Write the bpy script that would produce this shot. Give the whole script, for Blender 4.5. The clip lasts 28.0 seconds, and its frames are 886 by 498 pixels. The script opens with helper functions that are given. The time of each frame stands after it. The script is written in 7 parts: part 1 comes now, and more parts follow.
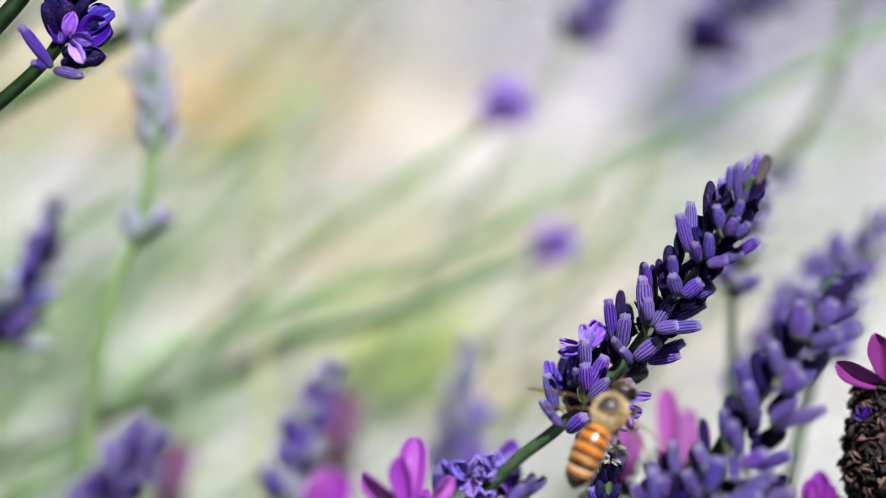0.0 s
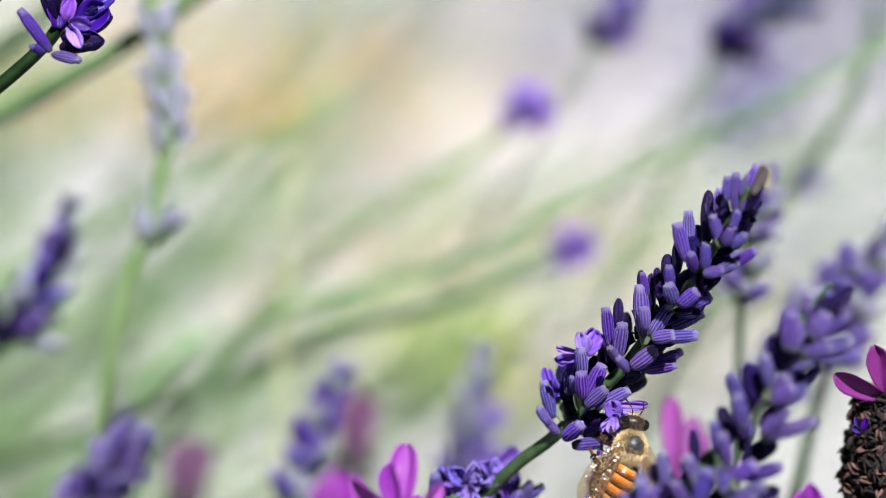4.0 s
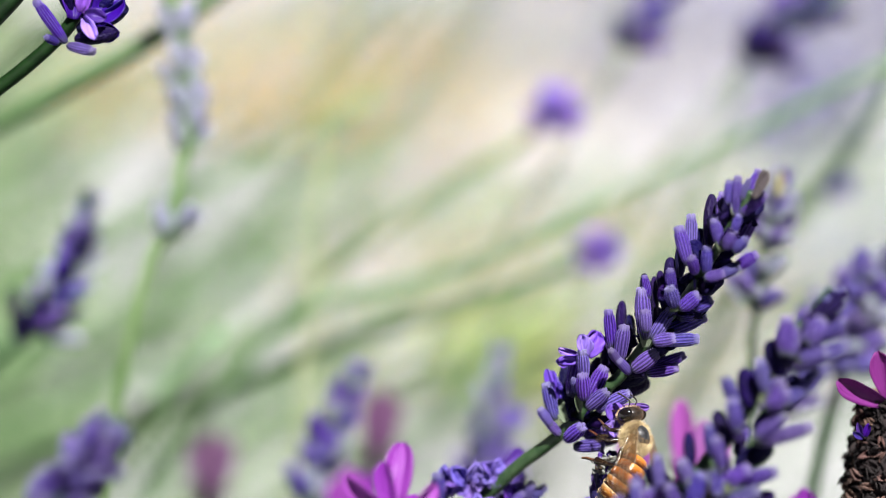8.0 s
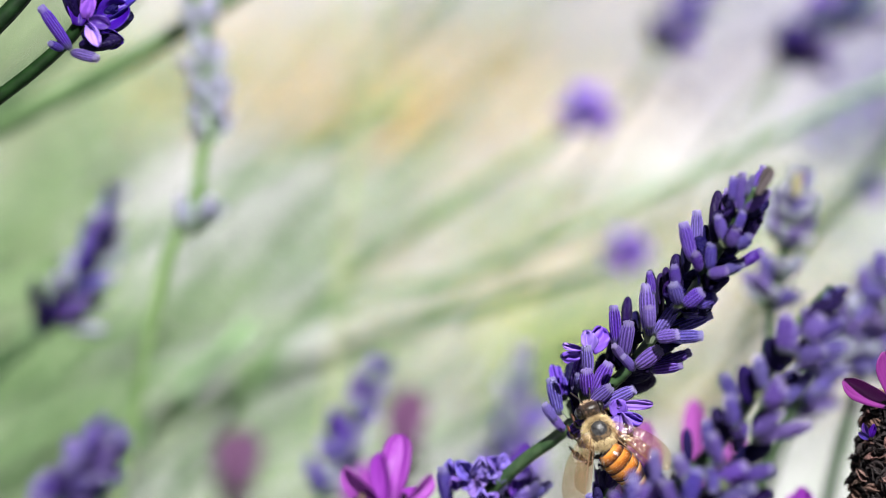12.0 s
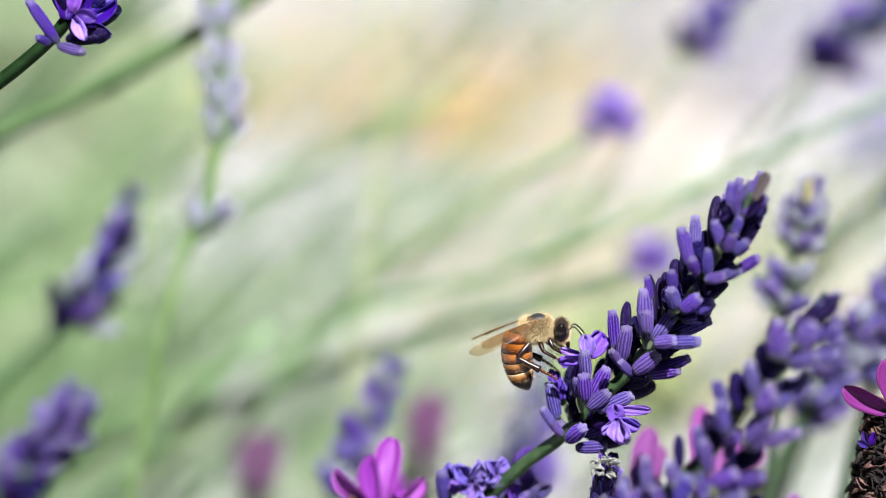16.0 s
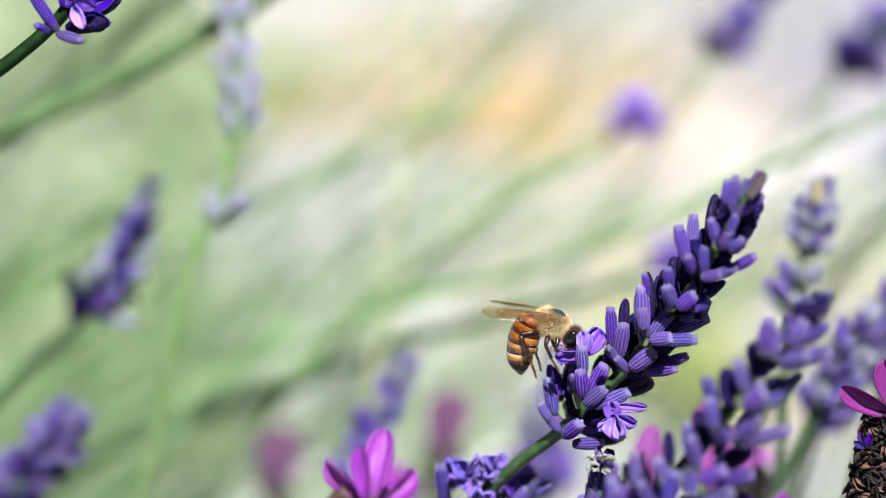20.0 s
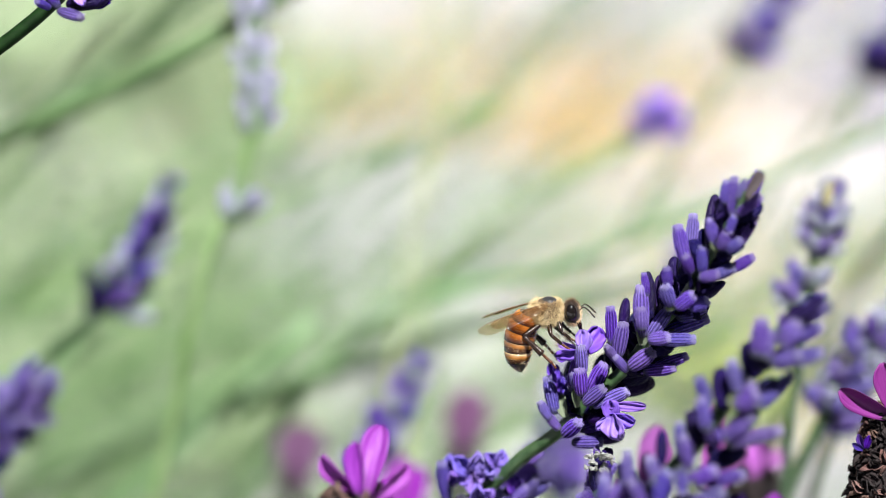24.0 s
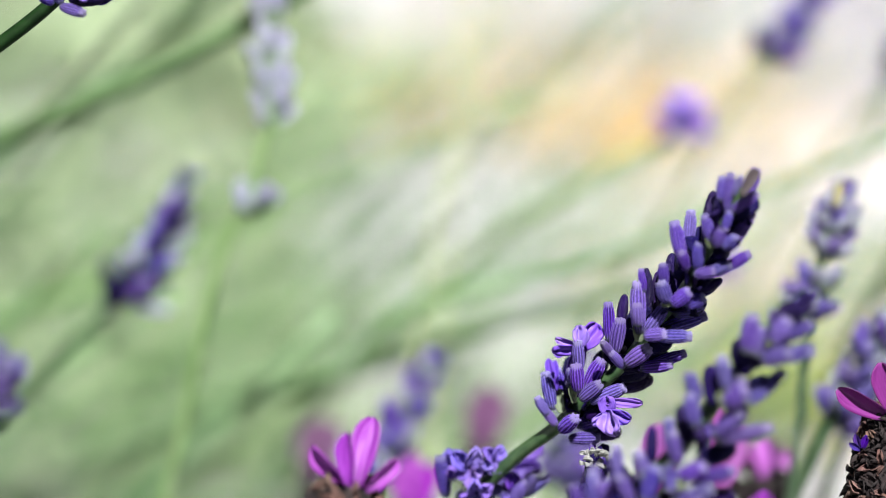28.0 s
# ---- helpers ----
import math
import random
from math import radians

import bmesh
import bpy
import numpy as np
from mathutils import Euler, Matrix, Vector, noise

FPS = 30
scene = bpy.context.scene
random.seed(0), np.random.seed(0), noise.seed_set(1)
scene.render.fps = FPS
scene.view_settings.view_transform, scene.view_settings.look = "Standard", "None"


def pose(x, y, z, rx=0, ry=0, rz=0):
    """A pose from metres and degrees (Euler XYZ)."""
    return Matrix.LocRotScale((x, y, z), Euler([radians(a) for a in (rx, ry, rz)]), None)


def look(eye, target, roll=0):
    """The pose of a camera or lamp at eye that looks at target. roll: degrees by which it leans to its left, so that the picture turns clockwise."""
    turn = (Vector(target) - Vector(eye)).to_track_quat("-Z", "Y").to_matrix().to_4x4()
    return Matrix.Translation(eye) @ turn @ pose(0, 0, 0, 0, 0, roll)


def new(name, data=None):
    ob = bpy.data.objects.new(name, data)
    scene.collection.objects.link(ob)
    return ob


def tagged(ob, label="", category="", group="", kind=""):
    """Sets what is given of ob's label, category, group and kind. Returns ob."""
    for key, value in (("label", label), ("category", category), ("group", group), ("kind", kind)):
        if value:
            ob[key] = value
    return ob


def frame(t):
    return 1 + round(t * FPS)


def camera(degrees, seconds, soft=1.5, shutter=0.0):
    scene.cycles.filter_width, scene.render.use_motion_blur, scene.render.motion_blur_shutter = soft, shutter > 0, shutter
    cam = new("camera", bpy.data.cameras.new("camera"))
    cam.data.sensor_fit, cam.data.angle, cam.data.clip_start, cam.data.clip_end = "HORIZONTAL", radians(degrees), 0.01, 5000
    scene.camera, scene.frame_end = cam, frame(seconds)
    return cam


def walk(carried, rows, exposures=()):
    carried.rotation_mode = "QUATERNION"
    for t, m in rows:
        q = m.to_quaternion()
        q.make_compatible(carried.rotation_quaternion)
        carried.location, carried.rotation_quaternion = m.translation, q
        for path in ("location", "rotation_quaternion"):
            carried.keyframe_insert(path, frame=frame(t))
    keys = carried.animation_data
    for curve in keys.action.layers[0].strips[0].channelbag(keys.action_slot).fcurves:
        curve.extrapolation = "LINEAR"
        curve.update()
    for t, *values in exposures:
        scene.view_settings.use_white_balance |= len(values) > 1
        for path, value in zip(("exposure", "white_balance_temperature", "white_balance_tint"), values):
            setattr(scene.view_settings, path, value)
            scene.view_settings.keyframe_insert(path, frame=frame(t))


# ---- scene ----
# ---- camera ----
cam = camera(20, 28.0, soft=0.5, shutter=0.4)
cam.data.dof.use_dof = True
cam.data.dof.focus_distance = 0.310
cam.data.dof.aperture_fstop = 8.5
cam.data.dof.aperture_blades = 0
walk(cam, [
    (0, pose(-0.03058, -0.28065, 0.13226, 64.854, -0.311, -6.148)),
    (0.5, pose(-0.02951, -0.28068, 0.13246, 64.839, -0.294, -5.960)),
    (1, pose(-0.02844, -0.28071, 0.13265, 64.810, -0.278, -5.768)),
    (1.5, pose(-0.02737, -0.28073, 0.13283, 64.797, -0.267, -5.566)),
    (2, pose(-0.02631, -0.28075, 0.13301, 64.797, -0.263, -5.370)),
    (2.5, pose(-0.02525, -0.28077, 0.13317, 64.773, -0.267, -5.164)),
    (3, pose(-0.02420, -0.28079, 0.13332, 64.756, -0.278, -4.926)),
    (3.5, pose(-0.02314, -0.28082, 0.13345, 64.741, -0.291, -4.708)),
    (4.5, pose(-0.02103, -0.28092, 0.13366, 64.726, -0.317, -4.254)),
    (5.5, pose(-0.01893, -0.28112, 0.13382, 64.718, -0.330, -3.806)),
    (6, pose(-0.01790, -0.28128, 0.13389, 64.714, -0.329, -3.597)),
    (6.5, pose(-0.01688, -0.28148, 0.13396, 64.712, -0.322, -3.380)),
    (7, pose(-0.01586, -0.28172, 0.13399, 64.715, -0.312, -3.162)),
    (7.5, pose(-0.01481, -0.28197, 0.13398, 64.725, -0.305, -2.923)),
    (8, pose(-0.01371, -0.28223, 0.13387, 64.750, -0.304, -2.684)),
    (8.5, pose(-0.01254, -0.28247, 0.13366, 64.781, -0.312, -2.425)),
    (9, pose(-0.01133, -0.28269, 0.13338, 64.808, -0.325, -2.152)),
    (9.5, pose(-0.01014, -0.28286, 0.13307, 64.842, -0.337, -1.874)),
    (10, pose(-0.00899, -0.28300, 0.13276, 64.858, -0.343, -1.608)),
    (10.5, pose(-0.00792, -0.28308, 0.13250, 64.887, -0.339, -1.372)),
    (11, pose(-0.00690, -0.28311, 0.13229, 64.852, -0.326, -1.139)),
    (11.5, pose(-0.00588, -0.28311, 0.13212, 64.914, -0.307, -0.942)),
    (12, pose(-0.00481, -0.28308, 0.13201, 64.949, -0.283, -0.748)),
    (12.5, pose(-0.00366, -0.28302, 0.13194, 64.984, -0.257, -0.529)),
    (13.5, pose(-0.00122, -0.28286, 0.13188, 64.992, -0.199, -0.068)),
    (14.5, pose(0.00118, -0.28268, 0.13181, 64.999, -0.130, 0.379)),
    (15, pose(0.00233, -0.28260, 0.13175, 65.013, -0.096, 0.590)),
    (15.5, pose(0.00344, -0.28254, 0.13168, 65.036, -0.066, 0.809)),
    (16, pose(0.00453, -0.28252, 0.13159, 65.045, -0.044, 1.000)),
    (16.5, pose(0.00561, -0.28254, 0.13149, 65.050, -0.033, 1.208)),
    (17, pose(0.00668, -0.28261, 0.13138, 65.073, -0.031, 1.440)),
    (17.5, pose(0.00777, -0.28272, 0.13128, 65.074, -0.038, 1.649)),
    (18, pose(0.00888, -0.28289, 0.13119, 65.074, -0.050, 1.882)),
    (18.5, pose(0.01001, -0.28310, 0.13112, 65.084, -0.065, 2.106)),
    (19, pose(0.01116, -0.28333, 0.13107, 65.098, -0.082, 2.347)),
    (19.5, pose(0.01229, -0.28356, 0.13102, 65.119, -0.098, 2.570)),
    (20, pose(0.01337, -0.28377, 0.13098, 65.139, -0.112, 2.797)),
    (20.5, pose(0.01439, -0.28392, 0.13094, 65.146, -0.122, 3.009)),
    (21, pose(0.01536, -0.28404, 0.13089, 65.161, -0.127, 3.203)),
    (21.5, pose(0.01631, -0.28413, 0.13085, 65.176, -0.128, 3.404)),
    (22.5, pose(0.01825, -0.28429, 0.13080, 65.199, -0.117, 3.805)),
    (23.5, pose(0.02026, -0.28447, 0.13075, 65.219, -0.097, 4.215)),
    (24, pose(0.02128, -0.28457, 0.13068, 65.229, -0.089, 4.403)),
    (24.5, pose(0.02229, -0.28468, 0.13057, 65.253, -0.086, 4.606)),
    (25, pose(0.02332, -0.28478, 0.13043, 65.260, -0.085, 4.825)),
    (25.5, pose(0.02437, -0.28485, 0.13026, 65.279, -0.084, 5.068)),
    (26, pose(0.02549, -0.28487, 0.13008, 65.296, -0.082, 5.284)),
    (26.5, pose(0.02667, -0.28483, 0.12989, 65.309, -0.077, 5.515)),
    (27, pose(0.02790, -0.28474, 0.12970, 65.345, -0.068, 5.743)),
    (27.5, pose(0.02917, -0.28461, 0.12950, 65.362, -0.058, 5.969)),
    (28, pose(0.03045, -0.28445, 0.12930, 65.375, -0.046, 6.191)),
], exposures=[(0, 0.98), (8, 1.04), (14, 1.14), (24, 1.24), (28, 1.24)])

# ---- light: clear sky, high sun over the camera's shoulder ----
SUN_DIR = Vector((0.13, -0.38, 0.91)).normalized()
world = bpy.data.worlds.new("sky")
scene.world = world
world.use_nodes = True
wn = world.node_tree
sky = wn.nodes.new("ShaderNodeTexSky")
sky.sky_type = "NISHITA"
sky.sun_disc = False
sky.sun_elevation = math.asin(SUN_DIR.z)
sky.sun_rotation = math.atan2(SUN_DIR.x, SUN_DIR.y)
wn.links.new(sky.outputs[0], wn.nodes["Background"].inputs[0])
wn.nodes["Background"].inputs[1].default_value = 0.0075
sun = new("sun", bpy.data.lights.new("sun", "SUN"))
sun.data.energy = 5.25
sun.data.angle = radians(0.53)
sun.data.color = (1.0, 0.98, 0.955)
sun.matrix_world = look(SUN_DIR * 3, (0, 0, 0))


# ---- materials ----
def material(name):
    m = bpy.data.materials.new(name)
    m.use_nodes = True
    return m, m.node_tree, m.node_tree.nodes["Principled BSDF"]


def node(nt, kind, **sockets):
    n = nt.nodes.new(kind)
    for key, value in sockets.items():
        n.inputs[key.replace("_", " ")].default_value = value
    return n


def ramp(nt, source, stops):
    r = nt.nodes.new("ShaderNodeValToRGB")
    els = r.color_ramp.elements
    while len(els) < len(stops):
        els.new(0.5)
    for el, (p, c) in zip(els, stops):
        el.position, el.color = p, (*c, 1)
    nt.links.new(source, r.inputs[0])
    return r.outputs[0]


def mixed(nt, a, b, factor, mode="MIX"):
    m = nt.nodes.new("ShaderNodeMix")
    m.data_type, m.blend_type = "RGBA", mode
    for sock, v in ((m.inputs[0], factor), (m.inputs[6], a), (m.inputs[7], b)):
        if hasattr(v, "is_output"):
            nt.links.new(v, sock)
        elif isinstance(v, tuple):
            sock.default_value = (*v, 1)
        else:
            sock.default_value = v
    return m.outputs[2]


def noise_of(nt, scale, detail=3.0, rough=0.6):
    tc = nt.nodes.new("ShaderNodeTexCoord")
    n = node(nt, "ShaderNodeTexNoise", Scale=scale, Detail=detail, Roughness=rough)
    nt.links.new(tc.outputs["Object"], n.inputs["Vector"])
    return n.outputs["Fac"]


def add_bump(nt, bsdf, height, strength, distance):
    b = node(nt, "ShaderNodeBump", Strength=strength, Distance=distance)
    nt.links.new(height, b.inputs["Height"])
    nt.links.new(b.outputs[0], bsdf.inputs["Normal"])


def per_object(nt, base, value=0.25, hue=0.03, sat=0.15):
    """Each piece a little lighter, darker, redder or bluer than the next."""
    info = nt.nodes.new("ShaderNodeObjectInfo")
    hsv = nt.nodes.new("ShaderNodeHueSaturation")
    for sock, span, mid in (("Hue", hue, 0.5), ("Saturation", sat, 1.0), ("Value", value, 1.0)):
        mr = node(nt, "ShaderNodeMapRange")
        wn_ = node(nt, "ShaderNodeMath")
        wn_.operation = "FRACT"
        mul = node(nt, "ShaderNodeMath")
        mul.operation = "MULTIPLY"
        mul.inputs[1].default_value = {"Hue": 1.0, "Saturation": 7.31, "Value": 13.77}[sock]
        nt.links.new(info.outputs["Random"], mul.inputs[0])
        nt.links.new(mul.outputs[0], wn_.inputs[0])
        nt.links.new(wn_.outputs[0], mr.inputs[0])
        mr.inputs[3].default_value, mr.inputs[4].default_value = mid - span, mid + span
        nt.links.new(mr.outputs[0], hsv.inputs[sock])
    nt.links.new(base, hsv.inputs["Color"])
    return hsv.outputs[0]


def translucent(m, nt, bsdf, colour, amount):
    """Lets part of the light through a petal or a leaf."""
    tr = nt.nodes.new("ShaderNodeBsdfTranslucent")
    nt.links.new(colour, tr.inputs["Color"])
    mx = nt.nodes.new("ShaderNodeMixShader")
    mx.inputs[0].default_value = amount
    nt.links.new(bsdf.outputs[0], mx.inputs[1])
    nt.links.new(tr.outputs[0], mx.inputs[2])
    nt.links.new(mx.outputs[0], nt.nodes["Material Output"].inputs[0])


def calyx_material(name, groove, ridge, base, tip, ribs=13, fuzz=0.35, base_to=0.22, spec=0.3):
    m, nt, bsdf = material(name)
    uv = nt.nodes.new("ShaderNodeTexCoord")
    sep = nt.nodes.new("ShaderNodeSeparateXYZ")
    nt.links.new(uv.outputs["UV"], sep.inputs[0])
    ang = node(nt, "ShaderNodeMath")
    ang.operation = "MULTIPLY"
    ang.inputs[1].default_value = 2 * math.pi * ribs
    nt.links.new(sep.outputs[0], ang.inputs[0])
    cs = node(nt, "ShaderNodeMath")
    cs.operation = "COSINE"
    nt.links.new(ang.outputs[0], cs.inputs[0])
    fine = noise_of(nt, 13.0, 3)
    blot = noise_of(nt, 1.6, 3)
    half = node(nt, "ShaderNodeMath")
    half.operation = "MULTIPLY_ADD"
    half.inputs[1].default_value, half.inputs[2].default_value = 0.34, -0.20
    nt.links.new(cs.outputs[0], half.inputs[0])
    wob = node(nt, "ShaderNodeMath")
    wob.operation = "MULTIPLY_ADD"
    wob.inputs[1].default_value = 1.1
    nt.links.new(fine, wob.inputs[0])
    nt.links.new(half.outputs[0], wob.inputs[2])
    rib = ramp(nt, wob.outputs[0], [(0.08, (0.12, 0.12, 0.12)), (0.7, (1, 1, 1))])
    body = mixed(nt, groove, ridge, rib)
    speck = ramp(nt, noise_of(nt, 24.0, 2, 0.75), [(0.48, (0, 0, 0)), (0.62, (fuzz,) * 3)])
    body = mixed(nt, body, tuple(min(1, c * 1.25 + 0.14) for c in ridge), mixed(nt, (0, 0, 0), speck, rib))
    body = mixed(nt, body, groove, ramp(nt, blot, [(0.48, (0, 0, 0)), (0.75, (0.6, 0.6, 0.6))]))
    body = mixed(nt, body, base, ramp(nt, sep.outputs[1], [(0.0, (1, 1, 1)), (base_to, (0, 0, 0))]))
    body = mixed(nt, body, tip, ramp(nt, sep.outputs[1], [(0.84, (0, 0, 0)), (0.93, (0.62, 0.62, 0.62)), (1.0, (0.8, 0.8, 0.8))]))
    body = per_object(nt, body, 0.22, 0.012, 0.12)
    nt.links.new(body, bsdf.inputs["Base Color"])
    bsdf.inputs["Roughness"].default_value = 0.6
    bsdf.inputs["Specular IOR Level"].default_value = spec
    add_bump(nt, bsdf, noise_of(nt, 22.0, 3, 0.7), 1.0, 0.0009)
    return m


def petal_material(name, light, dark, through_amount=0.3, scale=700):
    m, nt, bsdf = material(name)
    n1 = noise_of(nt, scale, 4)
    n2 = noise_of(nt, scale * 9, 2)
    col = mixed(nt, dark, light, ramp(nt, n1, [(0.3, (0, 0, 0)), (0.62, (1, 1, 1))]))
    col = mixed(nt, col, tuple(min(1, c * 1.25) for c in light), ramp(nt, n2, [(0.5, (0, 0, 0)), (0.75, (0.5, 0.5, 0.5))]))
    uv = nt.nodes.new("ShaderNodeTexCoord")
    sep = nt.nodes.new("ShaderNodeSeparateXYZ")
    nt.links.new(uv.outputs["UV"], sep.inputs[0])
    wave = nt.nodes.new("ShaderNodeTexWave")
    wave.inputs["Scale"].default_value = 2.6
    wave.inputs["Distortion"].default_value = 2.5
    nt.links.new(uv.outputs["UV"], wave.inputs["Vector"])
    col = mixed(nt, col, dark, ramp(nt, wave.outputs["Fac"], [(0.0, (0.16, 0.16, 0.16)), (0.4, (0, 0, 0))]))
    col = mixed(nt, col, tuple(c * 0.6 for c in dark), ramp(nt, sep.outputs[1], [(0.0, (0.8, 0.8, 0.8)), (0.35, (0, 0, 0))]))
    col = per_object(nt, col, 0.15, 0.015, 0.08)
    nt.links.new(col, bsdf.inputs["Base Color"])
    bsdf.inputs["Roughness"].default_value = 0.5
    bsdf.inputs["Specular IOR Level"].default_value = 0.3
    add_bump(nt, bsdf, wave.outputs["Fac"], 0.12, 0.0001)
    translucent(m, nt, bsdf, col, through_amount)
    return m


def plain_material(name, a, b, scale, rough=0.6, bump=0.3, depth=0.0002, value=0.1, spec=0.5):
    m, nt, bsdf = material(name)
    n1 = noise_of(nt, scale, 4)
    n2 = noise_of(nt, scale * 7, 2)
    col = mixed(nt, a, b, ramp(nt, n1, [(0.35, (0, 0, 0)), (0.65, (1, 1, 1))]))
    col = mixed(nt, col, tuple(c * 0.6 for c in a), ramp(nt, n2, [(0.55, (0, 0, 0)), (0.8, (0.5, 0.5, 0.5))]))
    col = per_object(nt, col, value, 0.015, 0.1)
    nt.links.new(col, bsdf.inputs["Base Color"])
    bsdf.inputs["Roughness"].default_value = rough
    bsdf.inputs["Specular IOR Level"].default_value = spec
    add_bump(nt, bsdf, n2, bump, depth)
    return m


CALYX = calyx_material("violet_calyx", (0.026, 0.0060, 0.155), (0.178, 0.088, 0.69), (0.075, 0.085, 0.12), (0.40, 0.35, 0.68), fuzz=0.55)
CALYX_DUSK = calyx_material("dusky_violet_calyx", (0.018, 0.0055, 0.105), (0.150, 0.088, 0.52), (0.16, 0.20, 0.13), (0.36, 0.33, 0.58), fuzz=0.5)
# pale buds, lightened further so that far spikes look veiled by haze
CALYX_PALE_HAZE = calyx_material("pale_violet_haze_calyx", (0.080, 0.050, 0.28), (0.235, 0.17, 0.62), (0.11, 0.16, 0.09), (0.32, 0.27, 0.55))
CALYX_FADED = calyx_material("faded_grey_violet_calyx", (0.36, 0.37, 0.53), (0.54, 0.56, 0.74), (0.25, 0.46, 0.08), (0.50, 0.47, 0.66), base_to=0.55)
# near-black calyx: shade on rear buds put into the colour; also dark indigo heads
CALYX_DARK_SHADE = plain_material("dark_indigo_shade_calyx", (0.0040, 0.0010, 0.024), (0.0100, 0.0030, 0.058), 0.9, 0.55, 0.35, 0.02, 0.25, spec=0.12)
PETAL = petal_material("violet_petal", (0.19, 0.095, 0.55), (0.10, 0.042, 0.36))
PETAL_BLUE = petal_material("blue_violet_petal", (0.238, 0.165, 0.568), (0.125, 0.0726, 0.396))
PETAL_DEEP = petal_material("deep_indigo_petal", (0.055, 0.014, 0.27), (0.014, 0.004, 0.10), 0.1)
PETAL_LIGHT = petal_material("light_lilac_petal", (0.29, 0.185, 0.62), (0.175, 0.09, 0.50))
PETAL_BRIGHT = petal_material("bright_violet_petal", (0.36, 0.19, 0.76), (0.24, 0.10, 0.62))
MAGENTA = petal_material("magenta_bract", (0.36, 0.055, 0.47), (0.20, 0.018, 0.29), 0.35, 500)
PLUM_FADED = petal_material("faded_plum_bract", (0.19, 0.095, 0.19), (0.12, 0.05, 0.125), 0.3, 500)
MAGENTA_SOFT = petal_material("soft_pink_bract", (0.356, 0.112, 0.396), (0.264, 0.066, 0.304), 0.4, 500)
PLUM = petal_material("plum_bract", (0.215, 0.038, 0.205), (0.085, 0.012, 0.088), 0.2, 900)
STEM = plain_material("green_stem", (0.018, 0.046, 0.016), (0.052, 0.092, 0.040), 500, 0.42, 0.4, 0.0002)
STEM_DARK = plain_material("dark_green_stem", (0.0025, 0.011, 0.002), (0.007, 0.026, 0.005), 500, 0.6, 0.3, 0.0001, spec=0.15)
STEM_MID = plain_material("mid_green_stem", (0.0264, 0.0726, 0.0198), (0.0528, 0.119, 0.0363), 120, 0.6, 0.3, 0.0003, 0.2)
STEM_LIGHT = plain_material("fresh_green_stem", (0.115, 0.212, 0.070), (0.205, 0.310, 0.140), 120, 0.6, 0.3, 0.0003, 0.25)
STEM_STRAW = plain_material("straw_green_stem", (0.20, 0.25, 0.10), (0.34, 0.37, 0.18), 120, 0.6, 0.3, 0.0003, 0.2)
BRACT = plain_material("grey_green_bract", (0.066, 0.099, 0.0462), (0.132, 0.145, 0.099), 900, 0.65)
DRY = plain_material("dry_brown_bract", (0.05, 0.022, 0.020), (0.20, 0.11, 0.088), 1500, 0.75, 0.5, 0.0003, 0.35)
DRY_DARK = plain_material("dark_plum_brown_scale", (0.00396, 0.00198, 0.00264), (0.0198, 0.00924, 0.0099), 1500, 0.75, 0.5, 0.0003, 0.3)
WILT = plain_material("dark_brown_wilted_bract", (0.022, 0.015, 0.018), (0.095, 0.072, 0.080), 1500, 0.75, 0.5, 0.0003, 0.2)
WHITE_BIT = plain_material("greyish_white_withered_petal", (0.224, 0.231, 0.218), (0.409, 0.409, 0.396), 2200, 0.7, 0.6, 0.0003, 0.15)
YELLOW_TIP = plain_material("yellow_green_tip", (0.20, 0.19, 0.05), (0.30, 0.27, 0.10), 900, 0.6)


DOWN = plain_material("silvery_lilac_down", (0.21, 0.16, 0.53), (0.44, 0.39, 0.68), 900, 0.8, 0.1, 0.0001)


# ---- mesh helpers ----
def mesh_of(name, bm, mat, smooth=True):
    bmesh.ops.recalc_face_normals(bm, faces=bm.faces)
    me = bpy.data.meshes.new(name)
    bm.to_mesh(me)
    bm.free()
    if mat:
        me.materials.append(mat)
    if smooth:
        me.shade_smooth()
    return me


def part(name, bm, mat, parent, label="", smooth=True):
    ob = new(name, mesh_of(name, bm, mat, smooth))
    ob.parent = parent
    if label:
        tagged(ob, label)
    return ob


def root(name, at, label, category, group=""):
    ob = new(name)
    ob.empty_display_size = 0.01
    ob.location = at
    return tagged(ob, label, category, group)


def glide(points, steps=6):
    """A smooth line through the points (Catmull-Rom)."""
    p = [Vector(q) for q in points]
    p = [2 * p[0] - p[1]] + p + [2 * p[-1] - p[-2]]
    out = []
    for i in range(1, len(p) - 2):
        for k in range(steps):
            t = k / steps
            a, b, c, d = p[i - 1:i + 3]
            out.append(0.5 * (2 * b + (c - a) * t + (2 * a - 5 * b + 4 * c - d) * t * t + (3 * b - a - 3 * c + d) * t ** 3))
    return out + [p[-2]]


def ring_frame(d):
    side = d.cross(Vector((0.13, -0.97, 0.21)))
    side.normalize()
    return side, d.cross(side).normalized()


